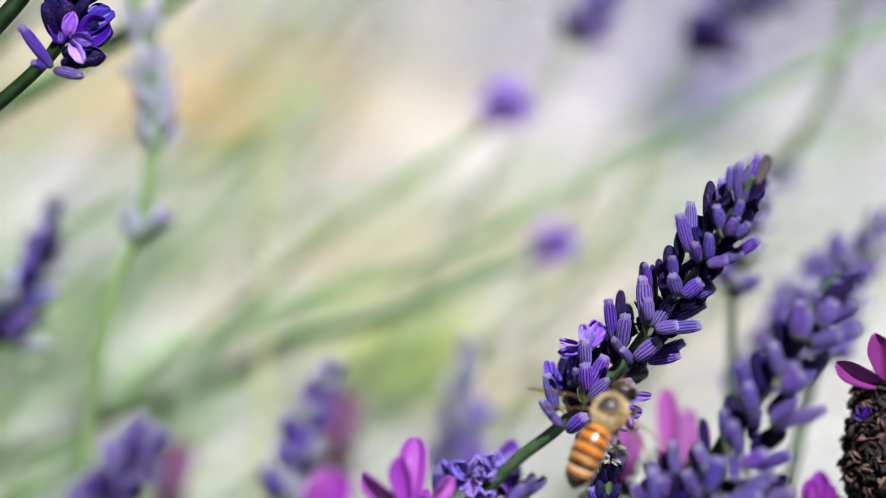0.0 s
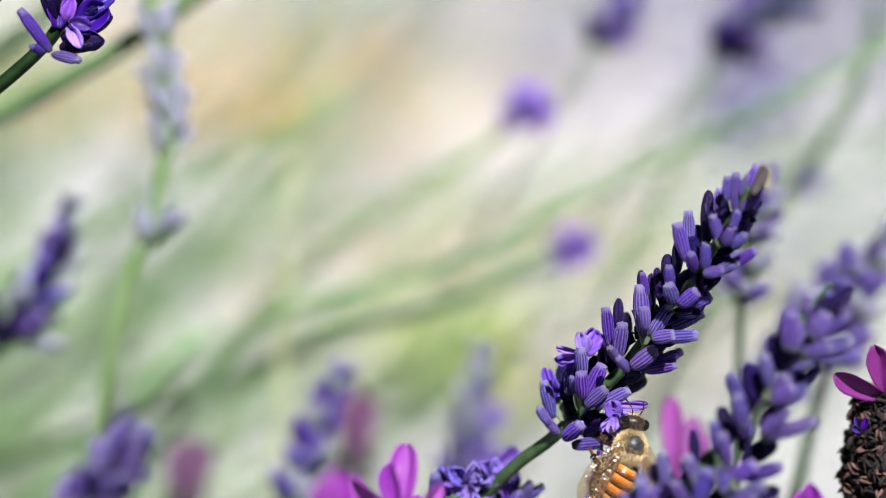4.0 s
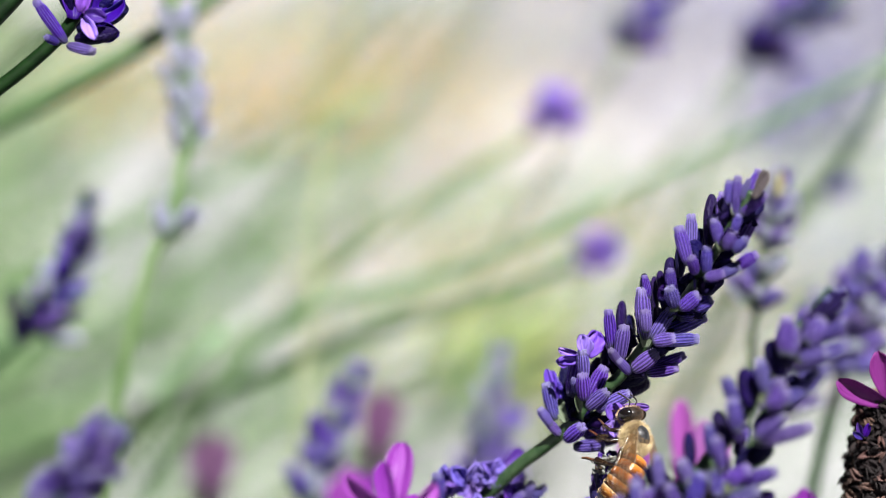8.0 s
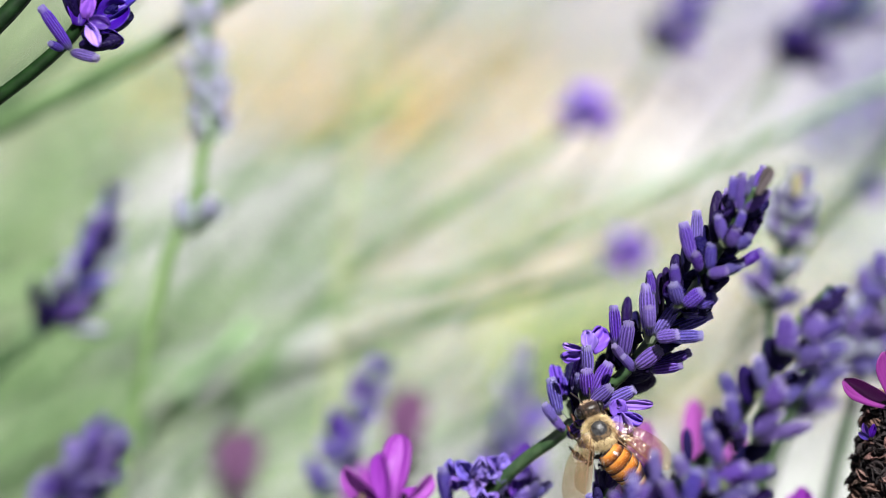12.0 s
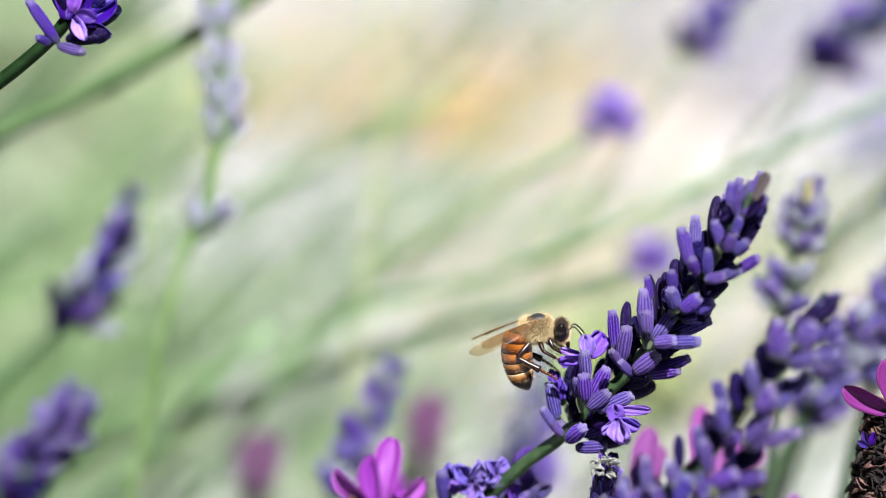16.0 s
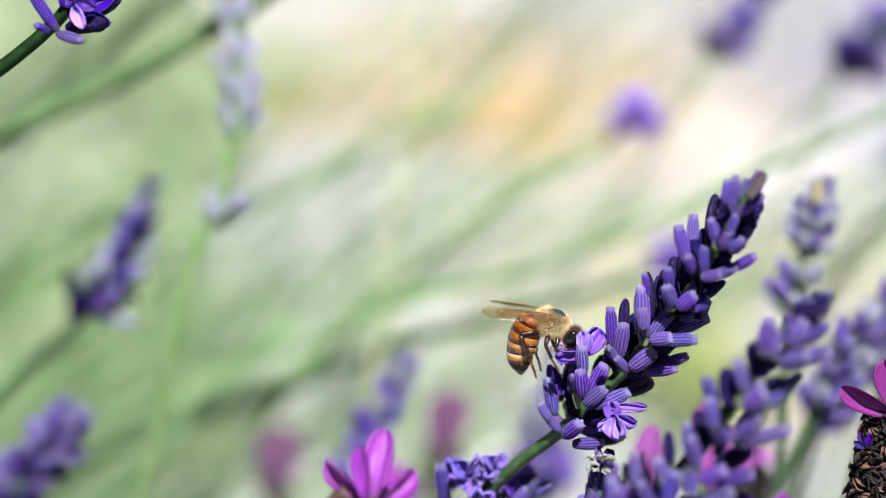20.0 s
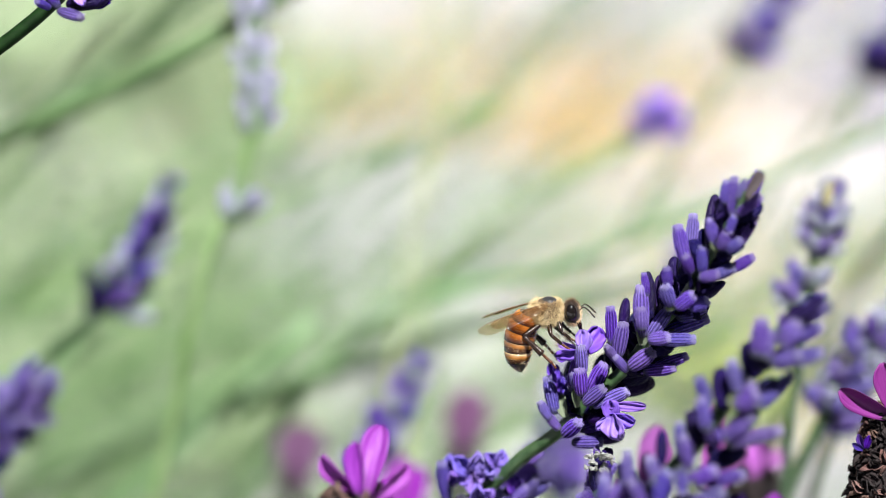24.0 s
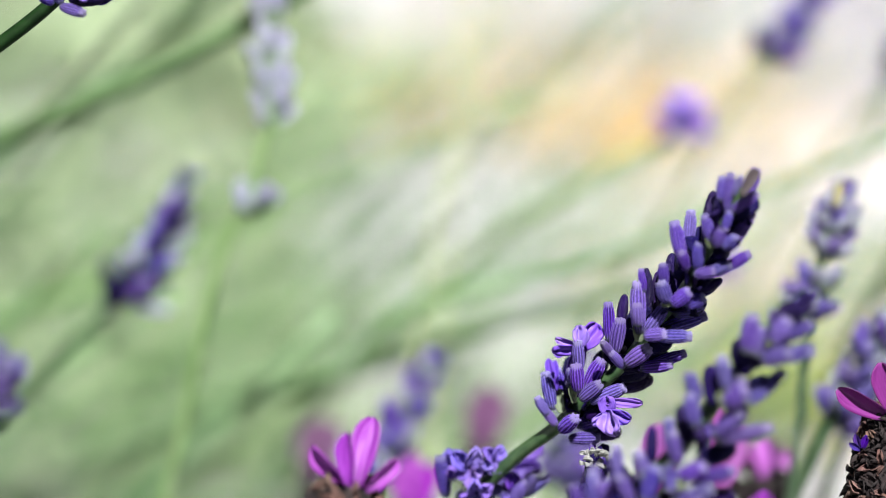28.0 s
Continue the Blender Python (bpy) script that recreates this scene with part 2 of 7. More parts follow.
def tube(line, radius, sides=8, square=0.0, bm=None):
    """A tapering tube; radius is a function of 0..1 along it. square: how far its section is four-cornered."""
    bm = bm or bmesh.new()
    uv = bm.loops.layers.uv.verify()
    rings = []
    n = len(line)
    for i, p in enumerate(line):
        d = (line[min(i + 1, n - 1)] - line[max(i - 1, 0)]).normalized()
        a, b = ring_frame(d)
        r = radius(i / (n - 1))
        ring = []
        for k in range(sides):
            w = 2 * math.pi * k / sides
            q = r * (1 + square * math.cos(4 * w))
            ring.append(bm.verts.new(p + a * (q * math.cos(w)) + b * (q * math.sin(w))))
        rings.append(ring)
    for i in range(n - 1):
        for k in range(sides):
            f = bm.faces.new((rings[i][k], rings[i][(k + 1) % sides], rings[i + 1][(k + 1) % sides], rings[i + 1][k]))
            for lo, (u, v) in zip(f.loops, ((k, i), (k + 1, i), (k + 1, i + 1), (k, i + 1))):
                lo[uv].uv = (u / sides, v / (n - 1))
    bm.faces.new(rings[0][::-1])
    bm.faces.new(rings[-1])
    return bm


def calyx_mesh(name, mat, seed, cols=52, rows=14, ribs=13, plump=1.0, ribbed=True):
    """One ribbed calyx, 1 long and 1 wide, standing on the origin along z, a little bent, with a puckered mouth."""
    rnd = random.Random(seed)
    bend, lean = rnd.uniform(-0.09, 0.09), rnd.uniform(0, 6.28)
    profile = [(0.0, 0.40), (0.05, 0.60), (0.15, 0.80), (0.30, 0.92 * plump), (0.46, 0.98 * plump), (0.62, 0.98 * plump), (0.75, 0.93 * plump), (0.83, 0.84), (0.875, 0.73), (0.905, 0.70), (0.94, 0.72), (0.97, 0.64), (0.992, 0.44), (0.998, 0.22), (0.985, 0.08)]
    if not ribbed:
        profile = [(0.0, 0.35), (0.08, 0.62), (0.2, 0.84), (0.36, 0.97), (0.55, 1.02), (0.72, 0.96), (0.85, 0.8), (0.93, 0.6), (0.98, 0.34), (1.0, 0.1)]
    if rows < 9:
        profile = [(0.0, 0.45), (0.2, 0.8), (0.6, 1.0), (0.88, 0.8), (1.0, 0.35)]
    bm = bmesh.new()
    uv = bm.loops.layers.uv.verify()
    rings = []
    for z, r in profile:
        ring = []
        for k in range(cols):
            w = 2 * math.pi * k / cols
            q = 0.5 * r * (1 + (0.075 * math.cos(ribs * w) if cols > 16 and ribbed else 0) + rnd.uniform(-0.03, 0.03) + 0.05 * math.cos(2 * w + lean))
            if z > 0.89 and cols > 16 and ribbed:  # the crumpled knob of the closed mouth
                q *= 1 + 0.13 * math.cos(5 * w + lean) + rnd.uniform(-0.07, 0.07)
            zz = z + (0.022 * math.cos(5 * w + lean) if z > 0.9 else 0)
            ring.append(bm.verts.new((q * math.cos(w) + bend * z * z * 4 * 0.5, q * math.sin(w), zz)))
        rings.append(ring)
    for i in range(len(rings) - 1):
        for k in range(cols):
            f = bm.faces.new((rings[i][k], rings[i][(k + 1) % cols], rings[i + 1][(k + 1) % cols], rings[i + 1][k]))
            for lo, (u, v) in zip(f.loops, ((k, i), (k + 1, i), (k + 1, i + 1), (k, i + 1))):
                lo[uv].uv = (u / cols, profile[v][0] if v < len(profile) - 1 else 1.0)
    bm.faces.new(rings[0][::-1])
    bm.faces.new(rings[-1])
    if cols > 16 and ribbed:
        # short pale down on the ribs
        for k in range(750):
            i, c = rnd.choice((1, 2, 3, 3, 4, 4, 5, 5, 6, 6, 7, 9, 10, 10, 11)), 4 * rnd.randrange(cols // 4)
            c = (c + rnd.choice((0, 0, 0, 0, 1))) % cols if i < 9 else rnd.randrange(cols)
            f = rnd.random()
            p = rings[i][c].co.lerp(rings[i + 1][c].co, f)
            r = Vector((p.x, p.y, 0)).normalized()
            t = Vector((-r.y, r.x, 0)) * rnd.uniform(0.011, 0.024)
            h = p + r * rnd.uniform(0.012, 0.04) + Vector((0, 0, rnd.uniform(0.01, 0.035))) + t * rnd.uniform(-2, 2)
            q = [bm.verts.new(v) for v in (p - r * 0.01 + t, p - r * 0.01 - t, p + Vector((0, 0, 0.006)), h)]
            for a, b in ((0, 1), (1, 2), (2, 0)):
                bm.faces.new((q[a], q[b], q[3])).material_index = 1
    me = mesh_of(name, bm, mat)
    me.materials.append(DOWN)
    return me


def sheet(fn, nu=7, nv=7, thick=0.00012, bm=None):
    """A thin closed leaf over fn(u, v), u and v from 0 to 1."""
    bm = bm or bmesh.new()
    uv = bm.loops.layers.uv.verify()
    grid = [[Vector(fn(i / nu, j / nv)) for j in range(nv + 1)] for i in range(nu + 1)]
    top, low = [], []
    for i in range(nu + 1):
        ta, la = [], []
        for j in range(nv + 1):
            du = grid[min(i + 1, nu)][j] - grid[max(i - 1, 0)][j]
            dv = grid[i][min(j + 1, nv)] - grid[i][max(j - 1, 0)]
            n = du.cross(dv)
            n = n.normalized() if n.length > 1e-12 else Vector((0, 0, 1))
            ta.append(bm.verts.new(grid[i][j] + n * thick / 2))
            la.append(bm.verts.new(grid[i][j] - n * thick / 2))
        top.append(ta)
        low.append(la)
    def quad(a, b, c, d, st):
        try:
            f = bm.faces.new((a, b, c, d))
        except ValueError:
            return
        for lo, w in zip(f.loops, st):
            lo[uv].uv = w
    for i in range(nu):
        for j in range(nv):
            st = [(i / nu, j / nv), ((i + 1) / nu, j / nv), ((i + 1) / nu, (j + 1) / nv), (i / nu, (j + 1) / nv)]
            quad(top[i][j], top[i + 1][j], top[i + 1][j + 1], top[i][j + 1], st)
            quad(low[i][j + 1], low[i + 1][j + 1], low[i + 1][j], low[i][j], st[::-1])
    for i in range(nu):
        quad(top[i + 1][0], top[i][0], low[i][0], low[i + 1][0], [(0, 0)] * 4)
        quad(top[i][nv], top[i + 1][nv], low[i + 1][nv], low[i][nv], [(1, 1)] * 4)
    for j in range(nv):
        quad(top[0][j], top[0][j + 1], low[0][j + 1], low[0][j], [(0, 0)] * 4)
        quad(top[nu][j + 1], top[nu][j], low[nu][j], low[nu][j + 1], [(1, 1)] * 4)
    return bm


def petal_mesh(name, mat, seed, cup=0.25, curl=0.3, ruffle=0.04, blunt=0.6, thick=0.03, foot=0.34):
    """A petal 1 long along z and about 1 wide, hollow towards +y, its tip curling back."""
    rnd = random.Random(seed)
    ph = rnd.uniform(0, 6)
    def fn(u, v):
        half = 0.5 * (foot + (1 - foot) * math.sin(math.pi * min(1, v * blunt + 0.04)) if v < 0.7 else (foot + (1 - foot) * math.sin(math.pi * (0.7 * blunt + 0.04))) * math.sqrt(max(0.015, 1 - ((v - 0.7) / 0.31) ** 2)))
        s = 2 * u - 1
        x = s * half
        y = cup * s * s * half * 2 - curl * v * v * 0.5 + ruffle * (math.sin(7 * s + ph + 5 * v) * v + 0.7 * noise.noise((3 * s + seed, 4 * v, ph)))
        x *= 1 + 0.25 * ruffle * 4 * noise.noise((ph, 5 * v, 2 * s))
        return (x, y, v)
    return mesh_of(name, sheet(fn, 10, 12, thick), mat)


def on_axis(a, b, spin=0.0):
    """The pose of a piece that stands at a and points to b."""
    a, b = Vector(a), Vector(b)
    m = (b - a).to_track_quat("Z", "Y").to_matrix().to_4x4()
    return Matrix.Translation(a) @ m @ Matrix.Rotation(spin, 4, "Z")


def piece(name, me, parent, a, b, width, spin=0.0, deep=None, label=""):
    """A shared mesh set from a to b (both in the world) under its thing."""
    o = Vector(parent.location)
    a, b = Vector(a) - o, Vector(b) - o
    ob = new(name, me)
    ob.parent = parent
    ob.matrix_basis = on_axis(a, b, spin) @ Matrix.Diagonal((width, deep or width, (b - a).length, 1))
    if label:
        tagged(ob, label)
    return ob


FRONT = Vector((-0.15, -0.9, 0.42))


def facing(name, me, parent, a, b, width, spin=3.0, label=""):
    """A petal from a to b with its hollow side turned to the open, by spin - 3 radians off."""
    o = Vector(parent.location)
    a, b = Vector(a) - o, Vector(b) - o
    z = (b - a).normalized()
    y = (FRONT - z * FRONT.dot(z)).normalized()
    x = y.cross(z)
    ob = new(name, me)
    ob.parent = parent
    turn = Matrix((x, y, z)).transposed().to_4x4()
    ob.matrix_basis = Matrix.Translation(a) @ turn @ Matrix.Rotation(spin - 3.0, 4, "Z") @ Matrix.Diagonal((width, width, (b - a).length, 1))
    if label:
        tagged(ob, label)
    return ob


def family(base, mat, n, **kw):
    return [calyx_mesh(base, mat, 17 * i + len(base), **kw) for i in range(n)]


HERO = family("violet_calyx", CALYX, 7)
# darkened copies for buds in shade, and for spikes that are indigo themselves
HERO_DARK_SHADE = family("dark_calyx", CALYX_DARK_SHADE, 4, cols=26, ribbed=False)
HERO_DUSK = family("dusky_calyx", CALYX_DUSK, 6)
HERO_PALE = family("pale_calyx", CALYX_PALE_HAZE, 5)
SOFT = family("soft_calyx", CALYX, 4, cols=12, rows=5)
SOFT_PALE_HAZE = family("soft_pale_calyx", CALYX_PALE_HAZE, 4, cols=12, rows=5)
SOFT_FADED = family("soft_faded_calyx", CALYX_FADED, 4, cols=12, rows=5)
SOFT_DARK = family("soft_dark_calyx", CALYX_DARK_SHADE, 4, cols=12, rows=5)
YELLOW = calyx_mesh("yellow_tip", YELLOW_TIP, 5, cols=12, rows=5)
LOBES = [petal_mesh("corolla_lobe", PETAL, 3 + i, cup=0.3, curl=0.35 + 0.2 * i, ruffle=0.18, blunt=0.75, thick=0.04) for i in range(3)]
LOBES_LIGHT = [petal_mesh("light_corolla_lobe", PETAL_LIGHT, 13 + i, cup=0.4, curl=0.5, ruffle=0.22, blunt=0.75, thick=0.04) for i in range(3)]
LOBES_BRIGHT = [petal_mesh("bright_corolla_lobe", PETAL_BRIGHT, 13 + i, cup=0.4, curl=0.5, ruffle=0.12, blunt=0.75, thick=0.04) for i in range(3)]
LOBES_DEEP = [petal_mesh("deep_corolla_lobe", PETAL_DEEP, 163 + i, cup=0.4, curl=0.35, ruffle=0.1, blunt=0.75, thick=0.04) for i in range(3)]
LOBES_BLUE = [petal_mesh("blue_corolla_lobe", PETAL_BLUE, 23 + i, cup=0.4, curl=0.45, ruffle=0.2, blunt=0.75, thick=0.04) for i in range(3)]
BRACTS = [petal_mesh("magenta_bract", MAGENTA, 33 + i, cup=0.3, curl=0.3, ruffle=0.085, blunt=0.72, thick=0.035, foot=0.12) for i in range(3)]
BRACTS_PLUM = [petal_mesh("plum_bract", PLUM, 43 + i, cup=0.35, curl=0.2, ruffle=0.04, blunt=0.62, thick=0.035, foot=0.15) for i in range(3)]
BRACTS_SOFT = [petal_mesh("soft_pink_bract", MAGENTA_SOFT, 173 + i, cup=0.35, curl=0.2, ruffle=0.04, blunt=0.7, thick=0.035, foot=0.15) for i in range(3)]
BRACTS_FADED = [petal_mesh("faded_plum_bract", PLUM_FADED, 143 + i, cup=0.35, curl=0.2, ruffle=0.04, blunt=0.7, thick=0.035, foot=0.15) for i in range(3)]
DUSK = [petal_mesh("dark_bract", CALYX_DARK_SHADE, 153 + i, cup=0.6, curl=0.25, ruffle=0.08, blunt=0.6, thick=0.07) for i in range(2)]
WILTED = [petal_mesh("wilted_bract", WILT, 183, cup=0.6, curl=0.4, ruffle=0.15, thick=0.08)]
LEAFLETS = [petal_mesh("grey_green_bract", BRACT, 53 + i, cup=0.4, curl=0.1, ruffle=0.02, blunt=0.5, thick=0.06) for i in range(2)]

GROUND = -0.5


def stalk(name, foot, points, r0, r1, mat, label, category="lavender", group="", steps=7, sides=8):
    """A flower stalk that grows from its foot in the soil through the points."""
    ob = root(name, foot, label, category, group)
    f, p0, p1 = Vector(foot), Vector(points[0]), Vector(points[1])
    reach = (p0 - f).length
    h0, h1 = f + Vector((0, 0, 0.3 * reach)), p0 - (p1 - p0).normalized() * 0.35 * reach
    rise = []
    for k in range(12):
        t = k / 12
        rise.append(f * (1 - t) ** 3 + h0 * 3 * t * (1 - t) ** 2 + h1 * 3 * t * t * (1 - t) + p0 * t ** 3)
    line = [p - f for p in rise + glide(points, steps)]
    part("stem", tube(line, lambda t: r0 + (r1 - r0) * t, sides, 0.1), mat, ob)
    return ob


def spike(parent, axis, whorls, per, length, width, mats, seed, tilt=(25, 60), bare=0.0, shrink=0.55, flowers=0, flower_meshes=None, close=0.0):
    """Whorls of calyxes round a line; the topmost ones are smaller and closer."""
    rnd = random.Random(seed)
    line = glide(axis, 8)
    n = len(line) - 1
    for w in range(whorls):
        f = (w + 0.35) / whorls
        f = f ** (1 - 0.25 * close)
        i = min(n - 1, int(f * n))
        at = line[i].lerp(line[i + 1], f * n - i)
        d = (line[min(i + 2, n)] - line[max(i - 1, 0)]).normalized()
        a, b = ring_frame(d)
        size = 1 - (1 - shrink) * f ** 1.5
        off = rnd.uniform(0, 6.28)
        for k in range(per):
            ang = off + 2 * math.pi * (k + rnd.uniform(-0.25, 0.25)) / per
            out = a * math.cos(ang) + b * math.sin(ang)
            tl = radians(rnd.uniform(*tilt)) * (1 - 0.45 * f)
            way = d * math.cos(tl) + out * math.sin(tl)
            p = at + out * (0.28 * width * size) + d * rnd.uniform(-0.25, 0.25) * length * size
            L = length * size * rnd.uniform(0.75, 1.1)
            piece("calyx", rnd.choice(mats), parent, p, p + way * L, width * size * rnd.uniform(0.85, 1.1), rnd.uniform(0, 6.28))
            if flower_meshes and rnd.random() < flowers:
                tip = p + way * L
                for q in range(3):
                    side = (way + (a * math.cos(q * 2.1 + ang) + b * math.sin(q * 2.1 + ang)) * 0.9).normalized()
                    piece("corolla_lobe", rnd.choice(flower_meshes), parent, tip - way * L * 0.1, tip + side * length * 0.55, width * 1.1, rnd.uniform(0, 6.28))


def open_flower(parent, at, way, up, size, kinds, seed):
    """A small two-lipped flower: two standing lobes, three spread below, with a dark throat between."""
    rnd = random.Random(seed)
    at, way, up = Vector(at), Vector(way).normalized(), Vector(up).normalized()
    side = way.cross(up).normalized()
    up = side.cross(way)
    for ang, L, W in ((-25, 0.62, 0.5), (22, 0.66, 0.52), (105, 0.5, 0.36), (180, 0.55, 0.5), (-110, 0.48, 0.36)):
        w = radians(ang + rnd.uniform(-14, 14))
        d = (up * math.cos(w) + side * math.sin(w) + way * rnd.uniform(0.15, 0.6)).normalized()
        a = at + d * size * 0.06
        b = at + d * size * L * rnd.uniform(0.85, 1.15)
        z = (b - a).normalized()
        y = (way - z * way.dot(z)).normalized()
        ob = new("corolla_lobe", rnd.choice(kinds))
        ob.parent = parent
        turn = Matrix((y.cross(z), y, z)).transposed().to_4x4()
        ob.matrix_basis = Matrix.Translation(a - parent.location) @ turn @ Matrix.Rotation(rnd.uniform(-0.5, 0.5), 4, "Z") @ Matrix.Diagonal((size * W, size * W, (b - a).length, 1))
    piece("calyx", rnd.choice(HERO_DARK_SHADE), parent, at - way * size * 0.7, at + way * size * 0.02, size * 0.3)


def flower_head(parent, at, way, size, mats, petals, seed, count=14):
    """A compact rounded head of calyxes with open lobes on it."""
    rnd = random.Random(seed)
    way = Vector(way).normalized()
    a, b = ring_frame(way)
    at = Vector(at)
    for k in range(count):
        ang, tl = k * 2.4, math.acos(1 - 1.6 * (k + 0.5) / count)
        d = way * math.cos(tl) + (a * math.cos(ang) + b * math.sin(ang)) * math.sin(tl)
        piece("calyx", rnd.choice(mats), parent, at + d * size * 0.12, at + d * size * rnd.uniform(0.5, 0.62), size * 0.3, rnd.uniform(0, 6))
        if petals and k < count * 0.75:
            e = (d + a * rnd.uniform(-0.5, 0.5) + b * rnd.uniform(-0.5, 0.5)).normalized()
            piece("corolla_lobe", rnd.choice(petals), parent, at + d * size * 0.4, at + d * size * 0.4 + e * size * 0.42, size * 0.38, rnd.uniform(0, 6))


# ---- ground ----
def ground_material():
    m, nt, bsdf = material("sunlit_gravel_path")
    tc = nt.nodes.new("ShaderNodeTexCoord")
    big = node(nt, "ShaderNodeTexNoise", Scale=12.0, Detail=2.0, Roughness=0.6)
    small = node(nt, "ShaderNodeTexNoise", Scale=130.0, Detail=4.0, Roughness=0.7)
    for n in (big, small):
        nt.links.new(tc.outputs["Object"], n.inputs["Vector"])
    col = ramp(nt, big.outputs["Fac"], [(0.36, (0.238, 0.234, 0.261)), (0.48, (0.37, 0.363, 0.393)), (0.6, (0.455, 0.447, 0.468))])
    col = mixed(nt, col, (0.24, 0.225, 0.21), ramp(nt, small.outputs["Fac"], [(0.5, (0, 0, 0)), (0.75, (0.7, 0.7, 0.7))]))
    nt.links.new(col, bsdf.inputs["Base Color"])
    bsdf.inputs["Roughness"].default_value = 0.9
    add_bump(nt, bsdf, small.outputs["Fac"], 0.6, 0.006)
    return m


def build_ground():
    bm = bmesh.new()
    n, size = 60, 30.0
    grid = []
    for i in range(n + 1):
        row = []
        for j in range(n + 1):
            # cells grow towards the distance
            x = (2 * i / n - 1)
            y = (2 * j / n - 1)
            x, y = size * x * abs(x) ** 2.2, 0.8 + size * y * abs(y) ** 2.2
            row.append(bm.verts.new((x, y, GROUND + 0.006 * noise.noise((x * 3, y * 3, 0)))))
        grid.append(row)
    for i in range(n):
        for j in range(n):
            bm.faces.new((grid[i][j], grid[i + 1][j], grid[i + 1][j + 1], grid[i][j + 1]))
    me = mesh_of("ground", bm, ground_material())
    return tagged(new("ground", me), "pale grey and beige gravel path in full sun", "ground", kind="structure")


ground = build_ground()

PEBBLE = plain_material("pale_pebble", (0.29, 0.284, 0.29), (0.495, 0.482, 0.482), 60, 0.85, 0.4, 0.002)
LEAF_GREEN = plain_material("fresh_leaf", (0.137, 0.183, 0.100), (0.245, 0.287, 0.185), 90, 0.6, 0.3, 0.0005, 0.3)
LEAF_LIME = plain_material("yellow_green_leaf", (0.28, 0.33, 0.075), (0.41, 0.43, 0.14), 90, 0.6, 0.3, 0.0005, 0.3)
LEAF_ORANGE = plain_material("dry_orange_leaf", (0.449, 0.238, 0.0396), (0.561, 0.356, 0.0924), 90, 0.7, 0.3, 0.0005, 0.3)
LEAF_TAN = plain_material("dry_straw_leaf", (0.47, 0.38, 0.21), (0.59, 0.51, 0.34), 90, 0.7, 0.3, 0.0005, 0.3)
LEAF_LILAC = plain_material("lilac_blossom", (0.170, 0.155, 0.31), (0.285, 0.26, 0.43), 90, 0.7, 0.3, 0.0005, 0.3)


def pebbles():
    rnd = random.Random(5)
    verts, faces = [], []
    for k in range(2600):
        x, y = rnd.uniform(-0.7, 0.8), rnd.uniform(0.55, 1.9)
        r = rnd.uniform(0.004, 0.013)
        sq, z = rnd.uniform(0.45, 0.75), GROUND + 0.003
        base = len(verts)
        spin = rnd.uniform(0, 6)
        for lv, (h, q) in enumerate(((0.0, 0.8), (0.5, 1.0), (0.95, 0.55))):
            for i in range(6):
                w = spin + i * math.pi / 3
                e = r * q * rnd.uniform(0.85, 1.15)
                verts.append((x + e * math.cos(w), y + e * math.sin(w) * 0.8, z + h * r * sq * 1.4))
        for lv in range(2):
            for i in range(6):
                a, b = base + lv * 6 + i, base + lv * 6 + (i + 1) % 6
                faces.append((a, b, b + 6, a + 6))
        faces.append(tuple(base + 12 + i for i in range(6)))
    me = bpy.data.meshes.new("gravel")
    me.from_pydata(verts, [], faces)
    me.materials.append(PEBBLE)
    return tagged(new("gravel", me), "loose pale grey pebbles on the path", "gravel", kind="stuff")


pebbles()


def litter(name, label, category, spots, mat, seed, size=(0.008, 0.02), lift=0.0):
    """Many small curled leaves lying or standing over a few round patches (x, y, radius, count)."""
    rnd = random.Random(seed)
    verts, faces = [], []
    for x0, y0, rad, count in spots:
        for k in range(count):
            r, w = rad * math.sqrt(rnd.random()), rnd.uniform(0, 6.283)
            x, y = x0 + r * math.cos(w) * 1.25, y0 + r * math.sin(w)
            L = rnd.uniform(*size)
            spin, up = rnd.uniform(0, 6.283), rnd.uniform(0.1, 1.2) if lift else rnd.uniform(0.0, 0.35)
            z = GROUND + 0.006 + rnd.random() * lift
            d = Vector((math.cos(spin) * math.cos(up), math.sin(spin) * math.cos(up), math.sin(up)))
            s = Vector((-math.sin(spin), math.cos(spin), 0)) * L * 0.22
            n = d.cross(s).normalized() * L * 0.08
            p = Vector((x, y, z))
            base = len(verts)
            for q in (p, p + d * L * 0.4 + s + n, p + d * L * 0.45 - n * 0.6, p + d * L * 0.4 - s + n, p + d * L):
                verts.append(tuple(q))
            faces += [(base, base + 1, base + 2), (base, base + 2, base + 3), (base + 1, base + 4, base + 2), (base + 2, base + 4, base + 3)]
    me = bpy.data.meshes.new(name)
    me.from_pydata(verts, [], faces)
    me.materials.append(mat)
    return tagged(new(name, me), label, category, kind="stuff")


litter("fallen_leaves", "scattered dry orange leaves on the gravel", "leaves", [(-0.02, 1.27, 0.05, 170), (0.05, 1.37, 0.03, 40), (-0.20, 1.31, 0.06, 300), (-0.06, 1.33, 0.11, 160), (0.03, 1.25, 0.06, 80)], LEAF_ORANGE, 1)
litter("dry_litter", "scattered tan plant litter on the gravel", "litter", [(0.02, 1.52, 0.19, 340), (0.12, 0.97, 0.13, 420), (-0.25, 1.33, 0.14, 220), (0.1, 1.1, 0.13, 300), (0.02, 1.3, 0.12, 200), (-0.08, 1.34, 0.14, 260), (0.13, 1.38, 0.13, 160)], LEAF_TAN, 2)
